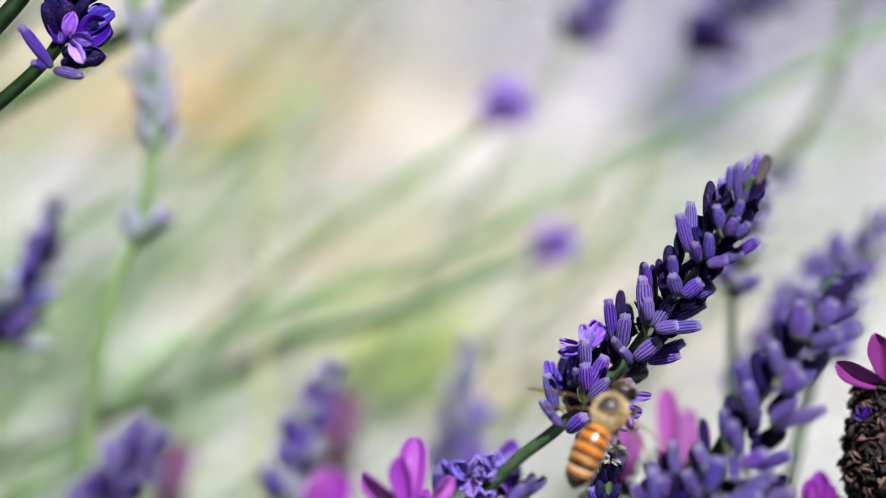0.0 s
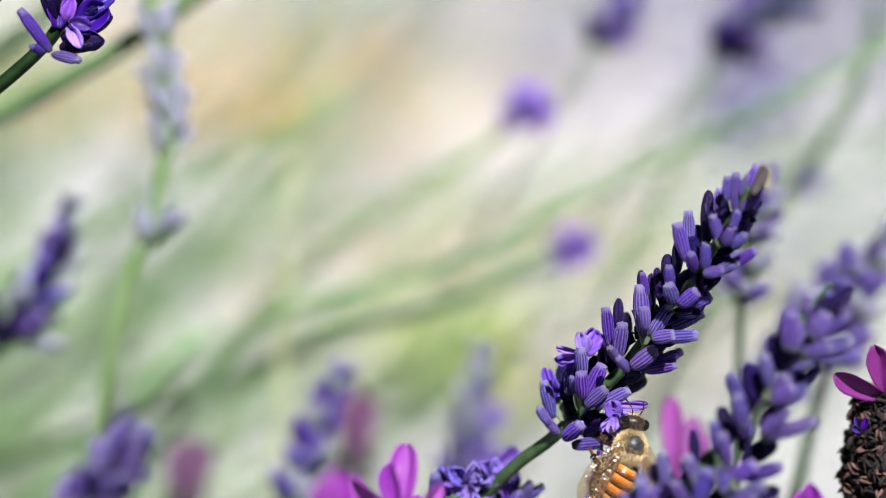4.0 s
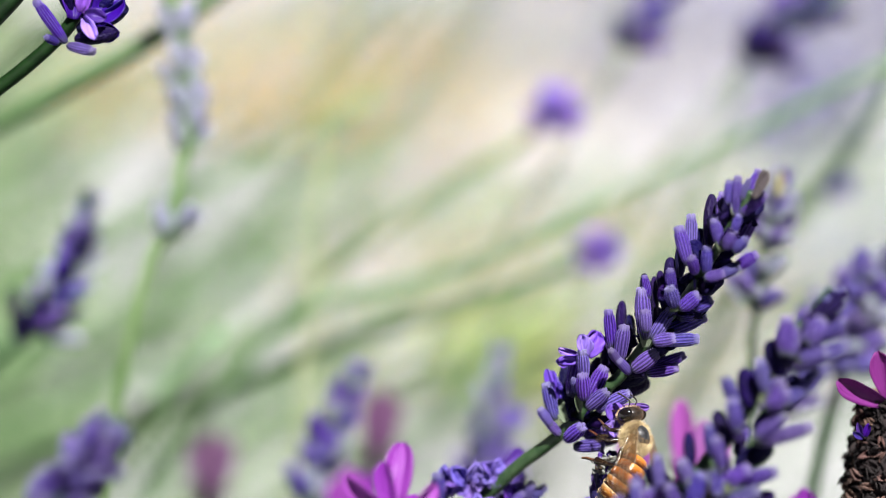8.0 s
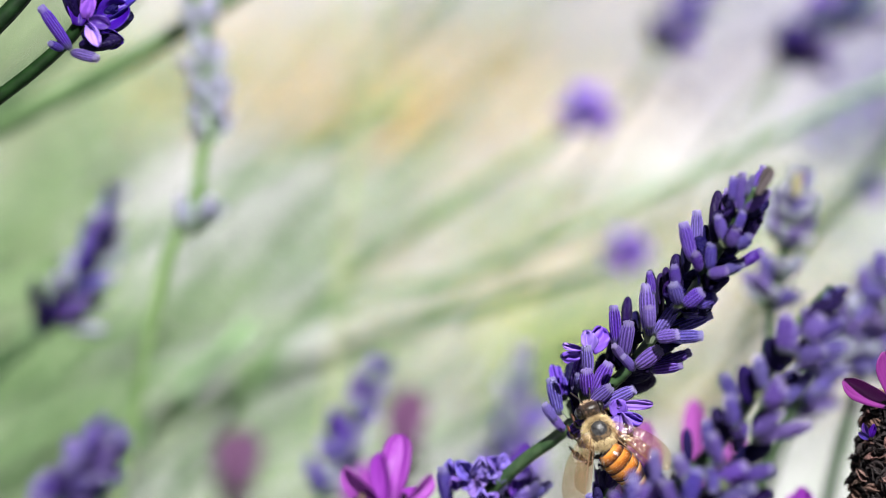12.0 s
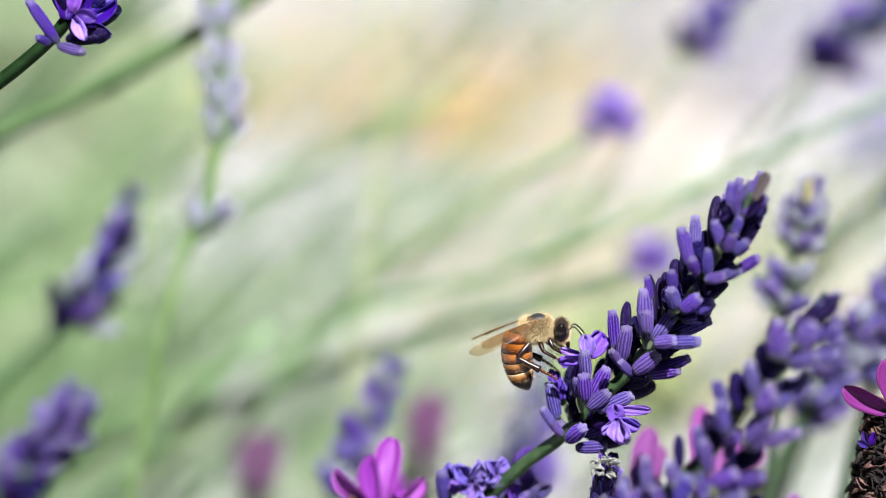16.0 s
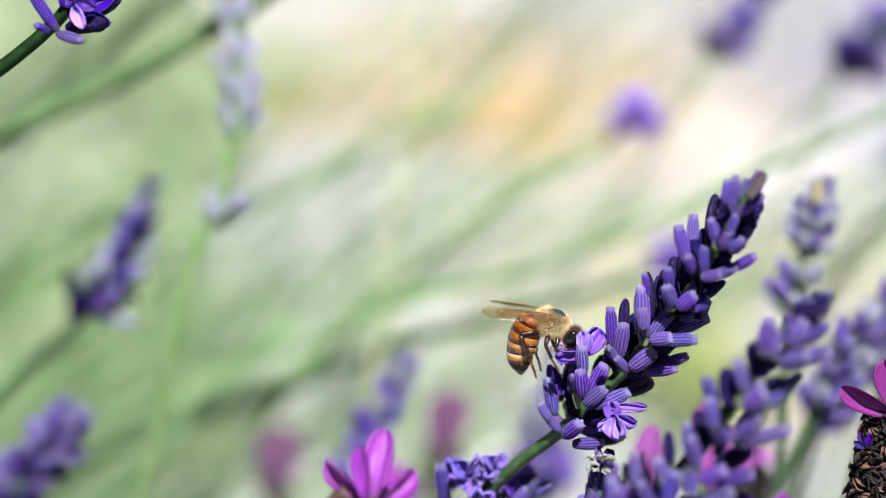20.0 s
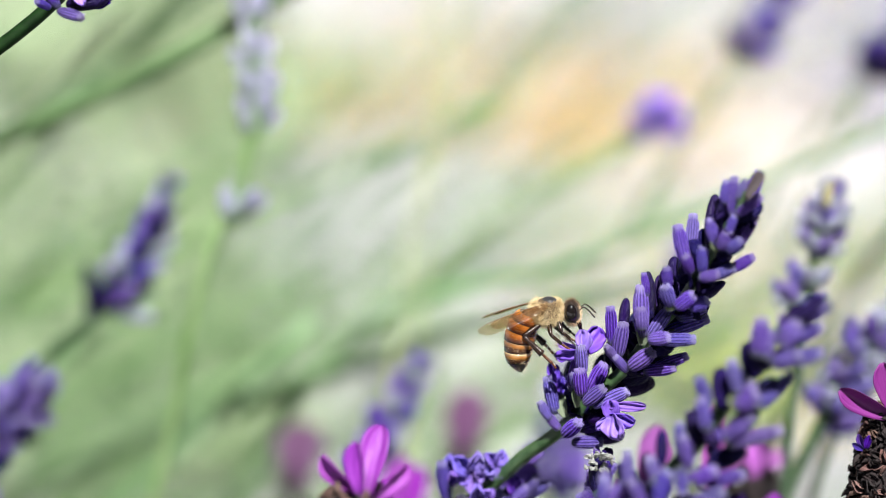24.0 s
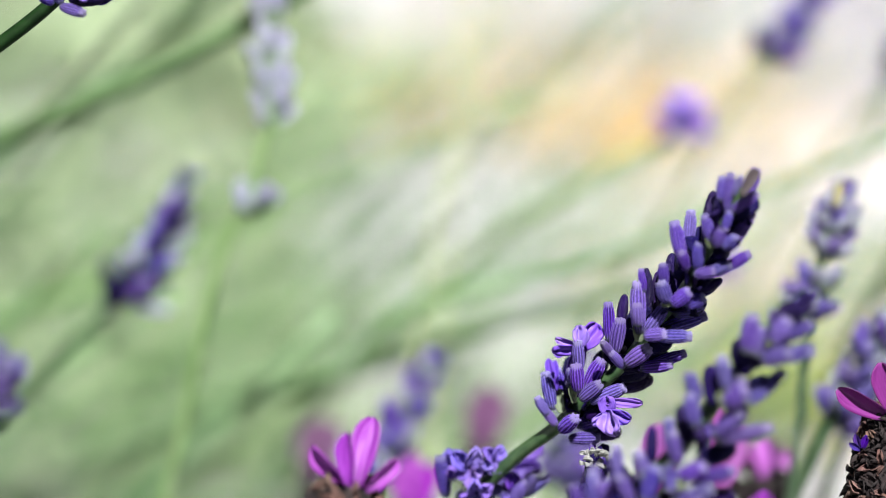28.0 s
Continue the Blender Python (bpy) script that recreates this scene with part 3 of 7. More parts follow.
litter("lime_weed", "low yellow-green weeds on the gravel", "weeds", [(0.078, 0.876, 0.032, 150), (-0.33, 1.3, 0.05, 70)], LEAF_LIME, 3, (0.012, 0.03), 0.03)
litter("grass", "fresh green grass beside the path", "grass", [(-0.36, 1.0, 0.15, 420), (-0.3, 0.8, 0.12, 260), (-0.42, 1.33, 0.15, 420), (-0.34, 1.42, 0.09, 130), (-0.23, 1.28, 0.07, 110), (-0.17, 0.85, 0.08, 80), (-0.22, 1.15, 0.05, 45), (0.5, 1.55, 0.1, 420)], LEAF_GREEN, 4, (0.02, 0.05), 0.05)
litter("far_blossom", "low lilac blossom at the edge of the path", "flowers", [(0.300, 1.222, 0.035, 210), (0.36, 1.3, 0.17, 420), (0.3, 1.46, 0.16, 420), (0.42, 1.42, 0.14, 300), (0.3, 1.02, 0.09, 110), (0.13, 1.42, 0.12, 150)], LEAF_LILAC, 6, (0.008, 0.02), 0.05)


STEM_BUSH = plain_material("leafy_green_stem", (0.070, 0.138, 0.052), (0.150, 0.240, 0.112), 40, 0.6, 0.3, 0.0003, 0.4)


def grass_stems():
    """A bush of bare green stalks behind the flowers, leaning over the path."""
    rnd = random.Random(9)
    bush = root("lavender_bush", (-0.45, 0.65, GROUND), "bush of bare fresh green lavender stalks leaning over the path", "bush")
    o = Vector(bush.location)
    for k in range(170):
        foot = Vector((-0.8 + 0.95 * rnd.random() ** 1.8, rnd.uniform(0.25, 0.9), GROUND))
        reach, rise = rnd.uniform(0.2, 0.5), rnd.uniform(0.1, 0.34)
        top = foot + Vector((reach, rnd.uniform(-0.05, 0.2), rise))
        mid = foot.lerp(top, 0.45) + Vector((-0.05, 0, 0.05))
        r = rnd.choice((0.0007, 0.001, 0.0014, 0.0024))
        line = [p - o for p in glide([foot, mid, top], 6)]
        part("stem", tube(line, lambda t: r * (1 - 0.5 * t), 6, 0.1), STEM_BUSH, bush)
    # stouter ones that cross the slope behind the flowers, thickest to the west
    for k in range(34):
        y = 0.12 + 0.42 * rnd.random() ** 1.3
        x = -0.26 * (y + 0.28) + (0.36 * (y + 0.28)) * rnd.random() ** 2.1
        at = Vector((x, y, 0.0 - 0.46 * y - 0.02 + rnd.uniform(-0.085, 0.06) * (y + 0.3)))
        way = Vector((1, rnd.uniform(-0.1, 0.25), rnd.choice((0.45, 0.55, 0.7, 1.1)))).normalized()
        low, top = at - way * rnd.uniform(0.06, 0.12), at + way * rnd.uniform(0.02, 0.13)
        foot = Vector((low.x - rnd.uniform(0.05, 0.12), low.y + rnd.uniform(0.0, 0.1), GROUND))
        r = rnd.choice((0.0011, 0.0014, 0.0018)) * (0.6 if at.x > 0.02 else 1.0)
        line = [p - o for p in glide([foot, foot.lerp(low, 0.6) + Vector((-0.02, 0, 0.03)), low, at, top], 6)]
        part("stem", tube(line, lambda t: r * (1 - 0.35 * t), 6, 0.1), rnd.choice((STEM_LIGHT, STEM_BUSH, STEM_BUSH)), bush)
    # nearer ones, long and thin, some of them upright
    for k in range(80):
        foot = Vector((-0.48 + 0.42 * rnd.random() ** 1.2, rnd.uniform(0.15, 0.5), GROUND))
        lean = rnd.choice((0.03, 0.12, 0.26, 0.34, 0.4))
        top = foot + Vector((lean, rnd.uniform(-0.02, 0.12), rnd.uniform(0.2, 0.44)))
        top.x = min(top.x, 0.01 + 0.05 * rnd.random())
        mid = foot.lerp(top, 0.5) + Vector((-0.03, 0, 0.04))
        r = rnd.choice((0.0004, 0.0006, 0.0009, 0.0012))
        part("stem", tube([p - o for p in glide([foot, mid, top], 6)], lambda t: r * (1 - 0.5 * t), 6, 0.1), STEM_LIGHT if k % 3 else STEM_MID, bush)


grass_stems()


def foliage():
    """Grey-green leaves the stalks rise from, added out of view to block light bounced off the ground."""
    rnd = random.Random(12)
    verts, faces = [], []
    for k in range(30000):
        x, y = rnd.uniform(-0.5, 0.5), rnd.uniform(-0.55, 0.42)
        top = -0.2 - 0.52 * max(0.0, y + 0.02) - 0.03 * noise.noise((x * 9, y * 9, 0)) - 0.25 * max(0, abs(x) - 0.35)
        z = GROUND + (top - GROUND) * math.sqrt(rnd.random())
        if math.hypot(x / 0.5, (y + 0.07) / 0.49) > 0.93 + 0.4 * noise.noise((x * 6, y * 6, 3)):
            continue
        spin, up = rnd.uniform(0, 6.283), rnd.uniform(0.2, 1.4)
        L = rnd.uniform(0.02, 0.045)
        d = Vector((math.cos(spin) * math.cos(up), math.sin(spin) * math.cos(up), math.sin(up)))
        z = min(z, top - d.z * L)
        s = Vector((-math.sin(spin), math.cos(spin), 0)) * L * 0.07
        n = d.cross(s).normalized() * L * 0.03
        p = Vector((x, y, z))
        b = len(verts)
        verts.extend(tuple(q) for q in (p, p + d * L * 0.5 + s + n, p + d * L * 0.5 - n, p + d * L * 0.5 - s + n, p + d * L))
        faces += [(b, b + 1, b + 2), (b, b + 2, b + 3), (b + 1, b + 4, b + 2), (b + 2, b + 4, b + 3)]
    me = bpy.data.meshes.new("lavender_foliage")
    me.from_pydata(verts, [], faces)
    me.materials.append(LEAF_GREY)
    return tagged(new("lavender_foliage", me), "unseen mass of grey-green lavender needles, added to cut ground bounce", "foliage", kind="stuff")


LEAF_GREY = plain_material("grey_green_needle", (0.0396, 0.066, 0.033), (0.0924, 0.125, 0.0726), 60, 0.7, 0.3, 0.0005)
foliage()

# ---- the lavender spike on which the bee feeds ----
main = stalk("lavender_stalk", (-0.0176, 0.0013, -0.5), [(-0.0065, 0.0006, -0.0475), (0.0057, -0.0023, -0.0338), (0.0102, -0.0038, -0.0282), (0.0145, -0.0053, -0.0236), (0.019, -0.0058, -0.0181), (0.023, -0.0062, -0.0134), (0.0263, -0.0063, -0.0082), (0.0292, -0.0079, -0.0035), (0.0314, -0.0089, 0.0013), (0.0335, -0.0099, 0.0059), (0.0352, -0.0111, 0.0102), (0.0364, -0.0115, 0.0129)],
             0.00098, 0.00050, STEM, "violet lavender stalk with ribbed buds and two open flowers", "lavender", steps=8, sides=10)
def bud(a, b, width, kind):
    """One bud of the feeding spike, from its seat to its tip."""
    rnd = random.Random(round((a[0] + 2 * b[2]) * 1e6))
    piece("calyx", rnd.choice(kind), main, a, b, width * 0.97, rnd.uniform(0, 6.28))


def lobe(a, b, width, kind, spin):
    rnd = random.Random(round((a[0] + 2 * b[2]) * 1e6))
    facing("corolla_lobe", rnd.choice(kind), main, a, b, width * 0.66, spin + rnd.uniform(-0.5, 0.5))


# rear and under buds below get the near-black copy: their shade is painted
# first whorl, at the foot of the spike
bud((0.01484, -0.00653, -0.02256), (0.01308, -0.00617, -0.02039), 0.00121, HERO)
bud((0.01367, -0.00662, -0.02109), (0.01214, -0.00623, -0.01886), 0.00121, HERO)
bud((0.01422, -0.00577, -0.02074), (0.01304, -0.00427, -0.01618), 0.00163, HERO)
bud((0.0155, -0.00423, -0.02153), (0.01422, -0.00116, -0.01714), 0.00200, HERO)
bud((0.01754, -0.00763, -0.01404), (0.01715, -0.00746, -0.01005), 0.00161, HERO)
bud((0.01753, -0.00877, -0.01636), (0.01702, -0.00872, -0.01262), 0.00175, HERO)
bud((0.01668, -0.00721, -0.01627), (0.0162, -0.00729, -0.01402), 0.00098, HERO_PALE)
bud((0.01844, -0.00712, -0.01666), (0.02023, -0.00643, -0.01301), 0.00190, HERO)
bud((0.01784, -0.00893, -0.01738), (0.02028, -0.00926, -0.01483), 0.00175, HERO)
bud((0.0198, -0.00884, -0.01737), (0.02329, -0.00882, -0.01536), 0.00175, HERO)
bud((0.01911, -0.00876, -0.01791), (0.02034, -0.00927, -0.0168), 0.00098, HERO_PALE)
bud((0.01542, -0.008, -0.02246), (0.01734, -0.00938, -0.0197), 0.00191, HERO)
bud((0.01644, -0.0078, -0.02358), (0.02032, -0.00799, -0.02326), 0.00170, HERO)
bud((0.01731, -0.00696, -0.02216), (0.02084, -0.00537, -0.02154), 0.00170, HERO)
bud((0.01843, -0.00461, -0.02448), (0.02276, -0.00252, -0.02525), 0.00215, HERO_DARK_SHADE)
bud((0.01618, -0.00287, -0.02062), (0.01604, 0.00027, -0.01621), 0.00243, HERO_DARK_SHADE)
bud((0.01933, -0.00325, -0.0183), (0.02016, -0.00045, -0.01474), 0.00214, HERO_DARK_SHADE)
bud((0.01695, -0.00504, -0.02226), (0.01998, -0.00444, -0.02371), 0.00214, HERO_DARK_SHADE)
# second whorl
bud((0.02306, -0.00905, -0.01257), (0.02138, -0.01017, -0.01002), 0.00118, HERO)
bud((0.02184, -0.00917, -0.0113), (0.0203, -0.0102, -0.00856), 0.00111, HERO)
bud((0.02185, -0.00783, -0.01136), (0.0222, -0.00686, -0.00693), 0.00188, HERO)
bud((0.02108, -0.00584, -0.01068), (0.02074, -0.00382, -0.0063), 0.00154, HERO)
bud((0.02224, -0.00433, -0.00968), (0.02265, -0.00161, -0.00623), 0.00147, HERO_DARK_SHADE)
bud((0.02307, -0.00365, -0.01317), (0.02381, -0.00048, -0.0088), 0.00198, HERO_DARK_SHADE)
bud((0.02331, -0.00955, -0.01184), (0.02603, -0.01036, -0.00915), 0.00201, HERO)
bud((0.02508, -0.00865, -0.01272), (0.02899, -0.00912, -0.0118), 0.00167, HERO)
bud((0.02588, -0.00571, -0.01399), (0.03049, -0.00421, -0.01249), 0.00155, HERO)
bud((0.0211, -0.00404, -0.01822), (0.02651, -0.00184, -0.01768), 0.00256, HERO_DARK_SHADE)
bud((0.02231, -0.00456, -0.0163), (0.02613, -0.00286, -0.01547), 0.00241, HERO_DARK_SHADE)
bud((0.02066, -0.00319, -0.01507), (0.02163, -0.00045, -0.01165), 0.00199, HERO_DARK_SHADE)
bud((0.02381, -0.00474, -0.01456), (0.02841, -0.00246, -0.01377), 0.00212, HERO_DARK_SHADE)
# third whorl
bud((0.02476, -0.00904, -0.00786), (0.02409, -0.0073, -0.00166), 0.00193, HERO)
bud((0.02462, -0.01036, -0.00619), (0.02445, -0.00993, -0.00335), 0.00165, HERO_PALE)
bud((0.02516, -0.00782, -0.00283), (0.02467, -0.00663, -0.00021), 0.00096, HERO)
bud((0.02565, -0.00565, -0.00774), (0.02531, -0.00204, -0.00229), 0.00160, HERO_DARK_SHADE)
bud((0.02636, -0.00447, -0.00753), (0.02661, -0.00129, -0.00307), 0.00126, HERO_DARK_SHADE)
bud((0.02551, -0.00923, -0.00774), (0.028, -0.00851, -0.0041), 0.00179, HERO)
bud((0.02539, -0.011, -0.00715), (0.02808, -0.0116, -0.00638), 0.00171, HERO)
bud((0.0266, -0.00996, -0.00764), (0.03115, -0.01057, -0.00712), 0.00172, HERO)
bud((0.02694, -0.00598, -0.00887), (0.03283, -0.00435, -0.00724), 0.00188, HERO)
bud((0.02512, -0.00506, -0.01198), (0.02866, -0.00314, -0.01183), 0.00197, HERO_DARK_SHADE)
bud((0.02675, -0.00457, -0.00864), (0.03026, -0.00289, -0.00781), 0.00210, HERO_DARK_SHADE)
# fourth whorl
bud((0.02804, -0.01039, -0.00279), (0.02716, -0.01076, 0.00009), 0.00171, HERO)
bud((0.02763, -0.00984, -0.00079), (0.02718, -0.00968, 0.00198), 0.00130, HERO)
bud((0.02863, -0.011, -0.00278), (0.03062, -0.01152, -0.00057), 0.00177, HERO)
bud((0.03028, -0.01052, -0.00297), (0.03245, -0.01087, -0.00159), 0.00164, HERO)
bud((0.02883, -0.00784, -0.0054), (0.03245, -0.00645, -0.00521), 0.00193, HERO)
bud((0.03045, -0.00644, -0.00373), (0.03405, -0.00452, -0.0024), 0.00194, HERO_DARK_SHADE)
bud((0.03198, -0.00682, -0.00289), (0.03449, -0.00598, -0.00138), 0.00124, HERO_DARK_SHADE)
bud((0.0285, -0.0055, -0.00425), (0.02834, -0.00241, 0.00005), 0.00194, HERO_DARK_SHADE)
bud((0.02762, -0.00481, -0.00422), (0.02702, -0.00257, -0.00168), 0.00139, HERO_DARK_SHADE)
bud((0.02934, -0.00616, -0.00505), (0.03177, -0.00434, -0.00378), 0.00194, HERO_DARK_SHADE)
# fifth whorl
bud((0.02964, -0.00898, 0.00217), (0.02841, -0.0075, 0.0067), 0.00163, HERO)
bud((0.03024, -0.00682, 0.00254), (0.03041, -0.00428, 0.00681), 0.00144, HERO)
bud((0.03017, -0.01141, 0.00214), (0.0293, -0.01191, 0.00473), 0.00142, HERO)
bud((0.03145, -0.01128, 0.00211), (0.03152, -0.01079, 0.00554), 0.00155, HERO)
bud((0.03109, -0.01211, 0.0019), (0.03351, -0.01271, 0.0027), 0.00148, HERO_PALE)
bud((0.03247, -0.01154, 0.00174), (0.0354, -0.01174, 0.00334), 0.00162, HERO)
bud((0.03447, -0.01114, 0.00243), (0.03766, -0.01113, 0.00445), 0.00142, HERO)
bud((0.03181, -0.00723, 0.0005), (0.03504, -0.00516, 0.00221), 0.00206, HERO_DARK_SHADE)
bud((0.03096, -0.00609, 0.0007), (0.03179, -0.00325, 0.00435), 0.00206, HERO_DARK_SHADE)
bud((0.02922, -0.00519, -0.0013), (0.02964, -0.00251, 0.00205), 0.00152, HERO_DARK_SHADE)
# sixth whorl
bud((0.03293, -0.01169, 0.00606), (0.03199, -0.0113, 0.00939), 0.00141, HERO)
bud((0.03237, -0.00691, 0.0034), (0.03302, -0.00322, 0.00889), 0.00191, HERO_DARK_SHADE)
bud((0.03345, -0.01229, 0.00576), (0.03424, -0.01271, 0.00833), 0.00161, HERO)
bud((0.03438, -0.01253, 0.0056), (0.03571, -0.0132, 0.00757), 0.00134, HERO_PALE)
bud((0.03494, -0.01035, 0.00461), (0.03765, -0.00827, 0.00878), 0.00182, HERO)
bud((0.03405, -0.00734, 0.00364), (0.03691, -0.00512, 0.00571), 0.00205, HERO_DARK_SHADE)
bud((0.0343, -0.01207, 0.00767), (0.03498, -0.01196, 0.01021), 0.00107, HERO)
# top of the spike
bud((0.03375, -0.01058, 0.01087), (0.03391, -0.00979, 0.01374), 0.00127, HERO)
bud((0.03471, -0.01128, 0.00953), (0.03486, -0.01014, 0.01435), 0.00134, HERO)
bud((0.03374, -0.00774, 0.00681), (0.03407, -0.00555, 0.0103), 0.00176, HERO)
bud((0.03512, -0.01186, 0.01016), (0.03804, -0.01166, 0.01263), 0.00140, HERO)
bud((0.03615, -0.0098, 0.01016), (0.03798, -0.00787, 0.01412), 0.00168, HERO)
bud((0.03567, -0.00825, 0.0082), (0.03705, -0.00647, 0.01189), 0.00203, HERO_DARK_SHADE)
bud((0.03525, -0.01146, 0.01181), (0.03601, -0.01078, 0.01437), 0.00087, HERO_PALE)
# green bracts under the whorls
facing("bract", LEAFLETS[0], main, *((0.01701, -0.00838, -0.01818), (0.01667, -0.00834, -0.01567), 0.00112), spin=3.2)
facing("bract", LEAFLETS[0], main, *((0.0155, -0.00647, -0.02071), (0.01436, -0.00357, -0.01909), 0.00184), spin=3.2)
facing("bract", LEAFLETS[0], main, *((0.02472, -0.00947, -0.00872), (0.02487, -0.00847, -0.00659), 0.00180), spin=3.2)
facing("bract", LEAFLETS[0], main, *((0.02301, -0.00813, -0.01282), (0.02196, -0.00953, -0.01095), 0.00098), spin=3.2)
facing("bract", LEAFLETS[0], main, *((0.0331, -0.01173, 0.00527), (0.03247, -0.01211, 0.00691), 0.00094), spin=3.2)
facing("bract", LEAFLETS[0], main, *((0.02745, -0.01023, -0.00334), (0.02876, -0.01082, -0.00241), 0.00082), spin=3.2)
# the open flower at the upper side: tube and lobes
bud((0.01613, -0.00537, -0.01767), (0.01755, -0.00255, -0.01294), 0.00212, HERO)
lobe((0.01788, -0.00608, -0.0116), (0.01956, -0.00475, -0.00893), 0.00420, LOBES, 3.2)
lobe((0.01766, -0.00692, -0.01102), (0.01732, -0.00636, -0.00858), 0.00307, LOBES_LIGHT, 2.9)
lobe((0.01697, -0.00679, -0.01111), (0.01430, -0.00790, -0.0116), 0.00270, LOBES, 2.7)
lobe((0.01669, -0.00582, -0.0113), (0.01443, -0.00619, -0.01063), 0.00154, LOBES_LIGHT, 3.2)
lobe((0.01744, -0.00433, -0.01378), (0.0188, -0.00172, -0.0119), 0.00240, LOBES, 3.1)
# the open flowers at the under side
lobe((0.02091, -0.00951, -0.01728), (0.02541, -0.01014, -0.0168), 0.00196, LOBES, 2.8)
lobe((0.02165, -0.01025, -0.01876), (0.02088, -0.00974, -0.01637), 0.00335, LOBES, 3.1)
lobe((0.02108, -0.01011, -0.01838), (0.024, -0.01118, -0.01866), 0.00293, LOBES, 3.2)
lobe((0.02135, -0.0106, -0.01811), (0.02208, -0.01293, -0.01965), 0.00418, LOBES_LIGHT, 3.0)
lobe((0.02122, -0.01015, -0.01852), (0.01957, -0.01171, -0.0193), 0.00210, LOBES_LIGHT, 2.7)
bud((0.01833, -0.00789, -0.02024), (0.02126, -0.00846, -0.01944), 0.00169, HERO_DARK_SHADE)
# a bud just opening at the outer side
lobe((0.01432, -0.00473, -0.01944), (0.01334, -0.00234, -0.01534), 0.00171, LOBES, 3.1)
lobe((0.01472, -0.00383, -0.01894), (0.01406, -0.00186, -0.01581), 0.00143, LOBES, 2.4)

# near-black bracts added between the whorls, painting the shade of the gaps
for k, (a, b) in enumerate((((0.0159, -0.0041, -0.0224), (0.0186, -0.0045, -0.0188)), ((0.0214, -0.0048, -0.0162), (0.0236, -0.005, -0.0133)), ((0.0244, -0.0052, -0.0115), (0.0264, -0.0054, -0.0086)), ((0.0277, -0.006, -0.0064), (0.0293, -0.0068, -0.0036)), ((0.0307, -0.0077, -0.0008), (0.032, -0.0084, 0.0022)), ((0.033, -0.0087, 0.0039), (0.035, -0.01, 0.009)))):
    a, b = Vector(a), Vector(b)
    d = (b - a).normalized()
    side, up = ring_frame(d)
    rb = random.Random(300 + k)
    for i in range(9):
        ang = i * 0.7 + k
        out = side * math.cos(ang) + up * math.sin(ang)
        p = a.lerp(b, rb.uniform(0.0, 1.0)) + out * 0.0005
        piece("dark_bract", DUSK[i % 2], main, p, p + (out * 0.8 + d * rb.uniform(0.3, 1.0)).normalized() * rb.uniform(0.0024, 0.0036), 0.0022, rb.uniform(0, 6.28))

facing("wilted_bract", WILTED[0], main, *((0.03621, -0.01373, 0.01306), (0.03789, -0.01186, 0.01574), 0.00150), label="dry brown wilted bract")

# ---- other stalks round it, nearest first ----
LAV = "flower stalks of the garden"
WITHERED = [petal_mesh("withered_petal", WHITE_BIT, 83 + i, cup=0.5, curl=0.6, ruffle=0.3, thick=0.12) for i in range(2)]
near_spike = stalk("lavender_stalk", (-0.022, -0.02, -0.5), [(0.0146, -0.0386, -0.0275), (0.0229, -0.0353, -0.0185), (0.0287, -0.0329, -0.0125), (0.0324, -0.0308, -0.0081), (0.0358, -0.029, -0.0032), (0.0386, -0.0275, 0.0009), (0.0417, -0.0264, 0.0044), (0.0438, -0.0253, 0.0066)], 0.0013, 0.0006, STEM, "tall violet lavender spike with loose plump buds", "lavender", LAV)
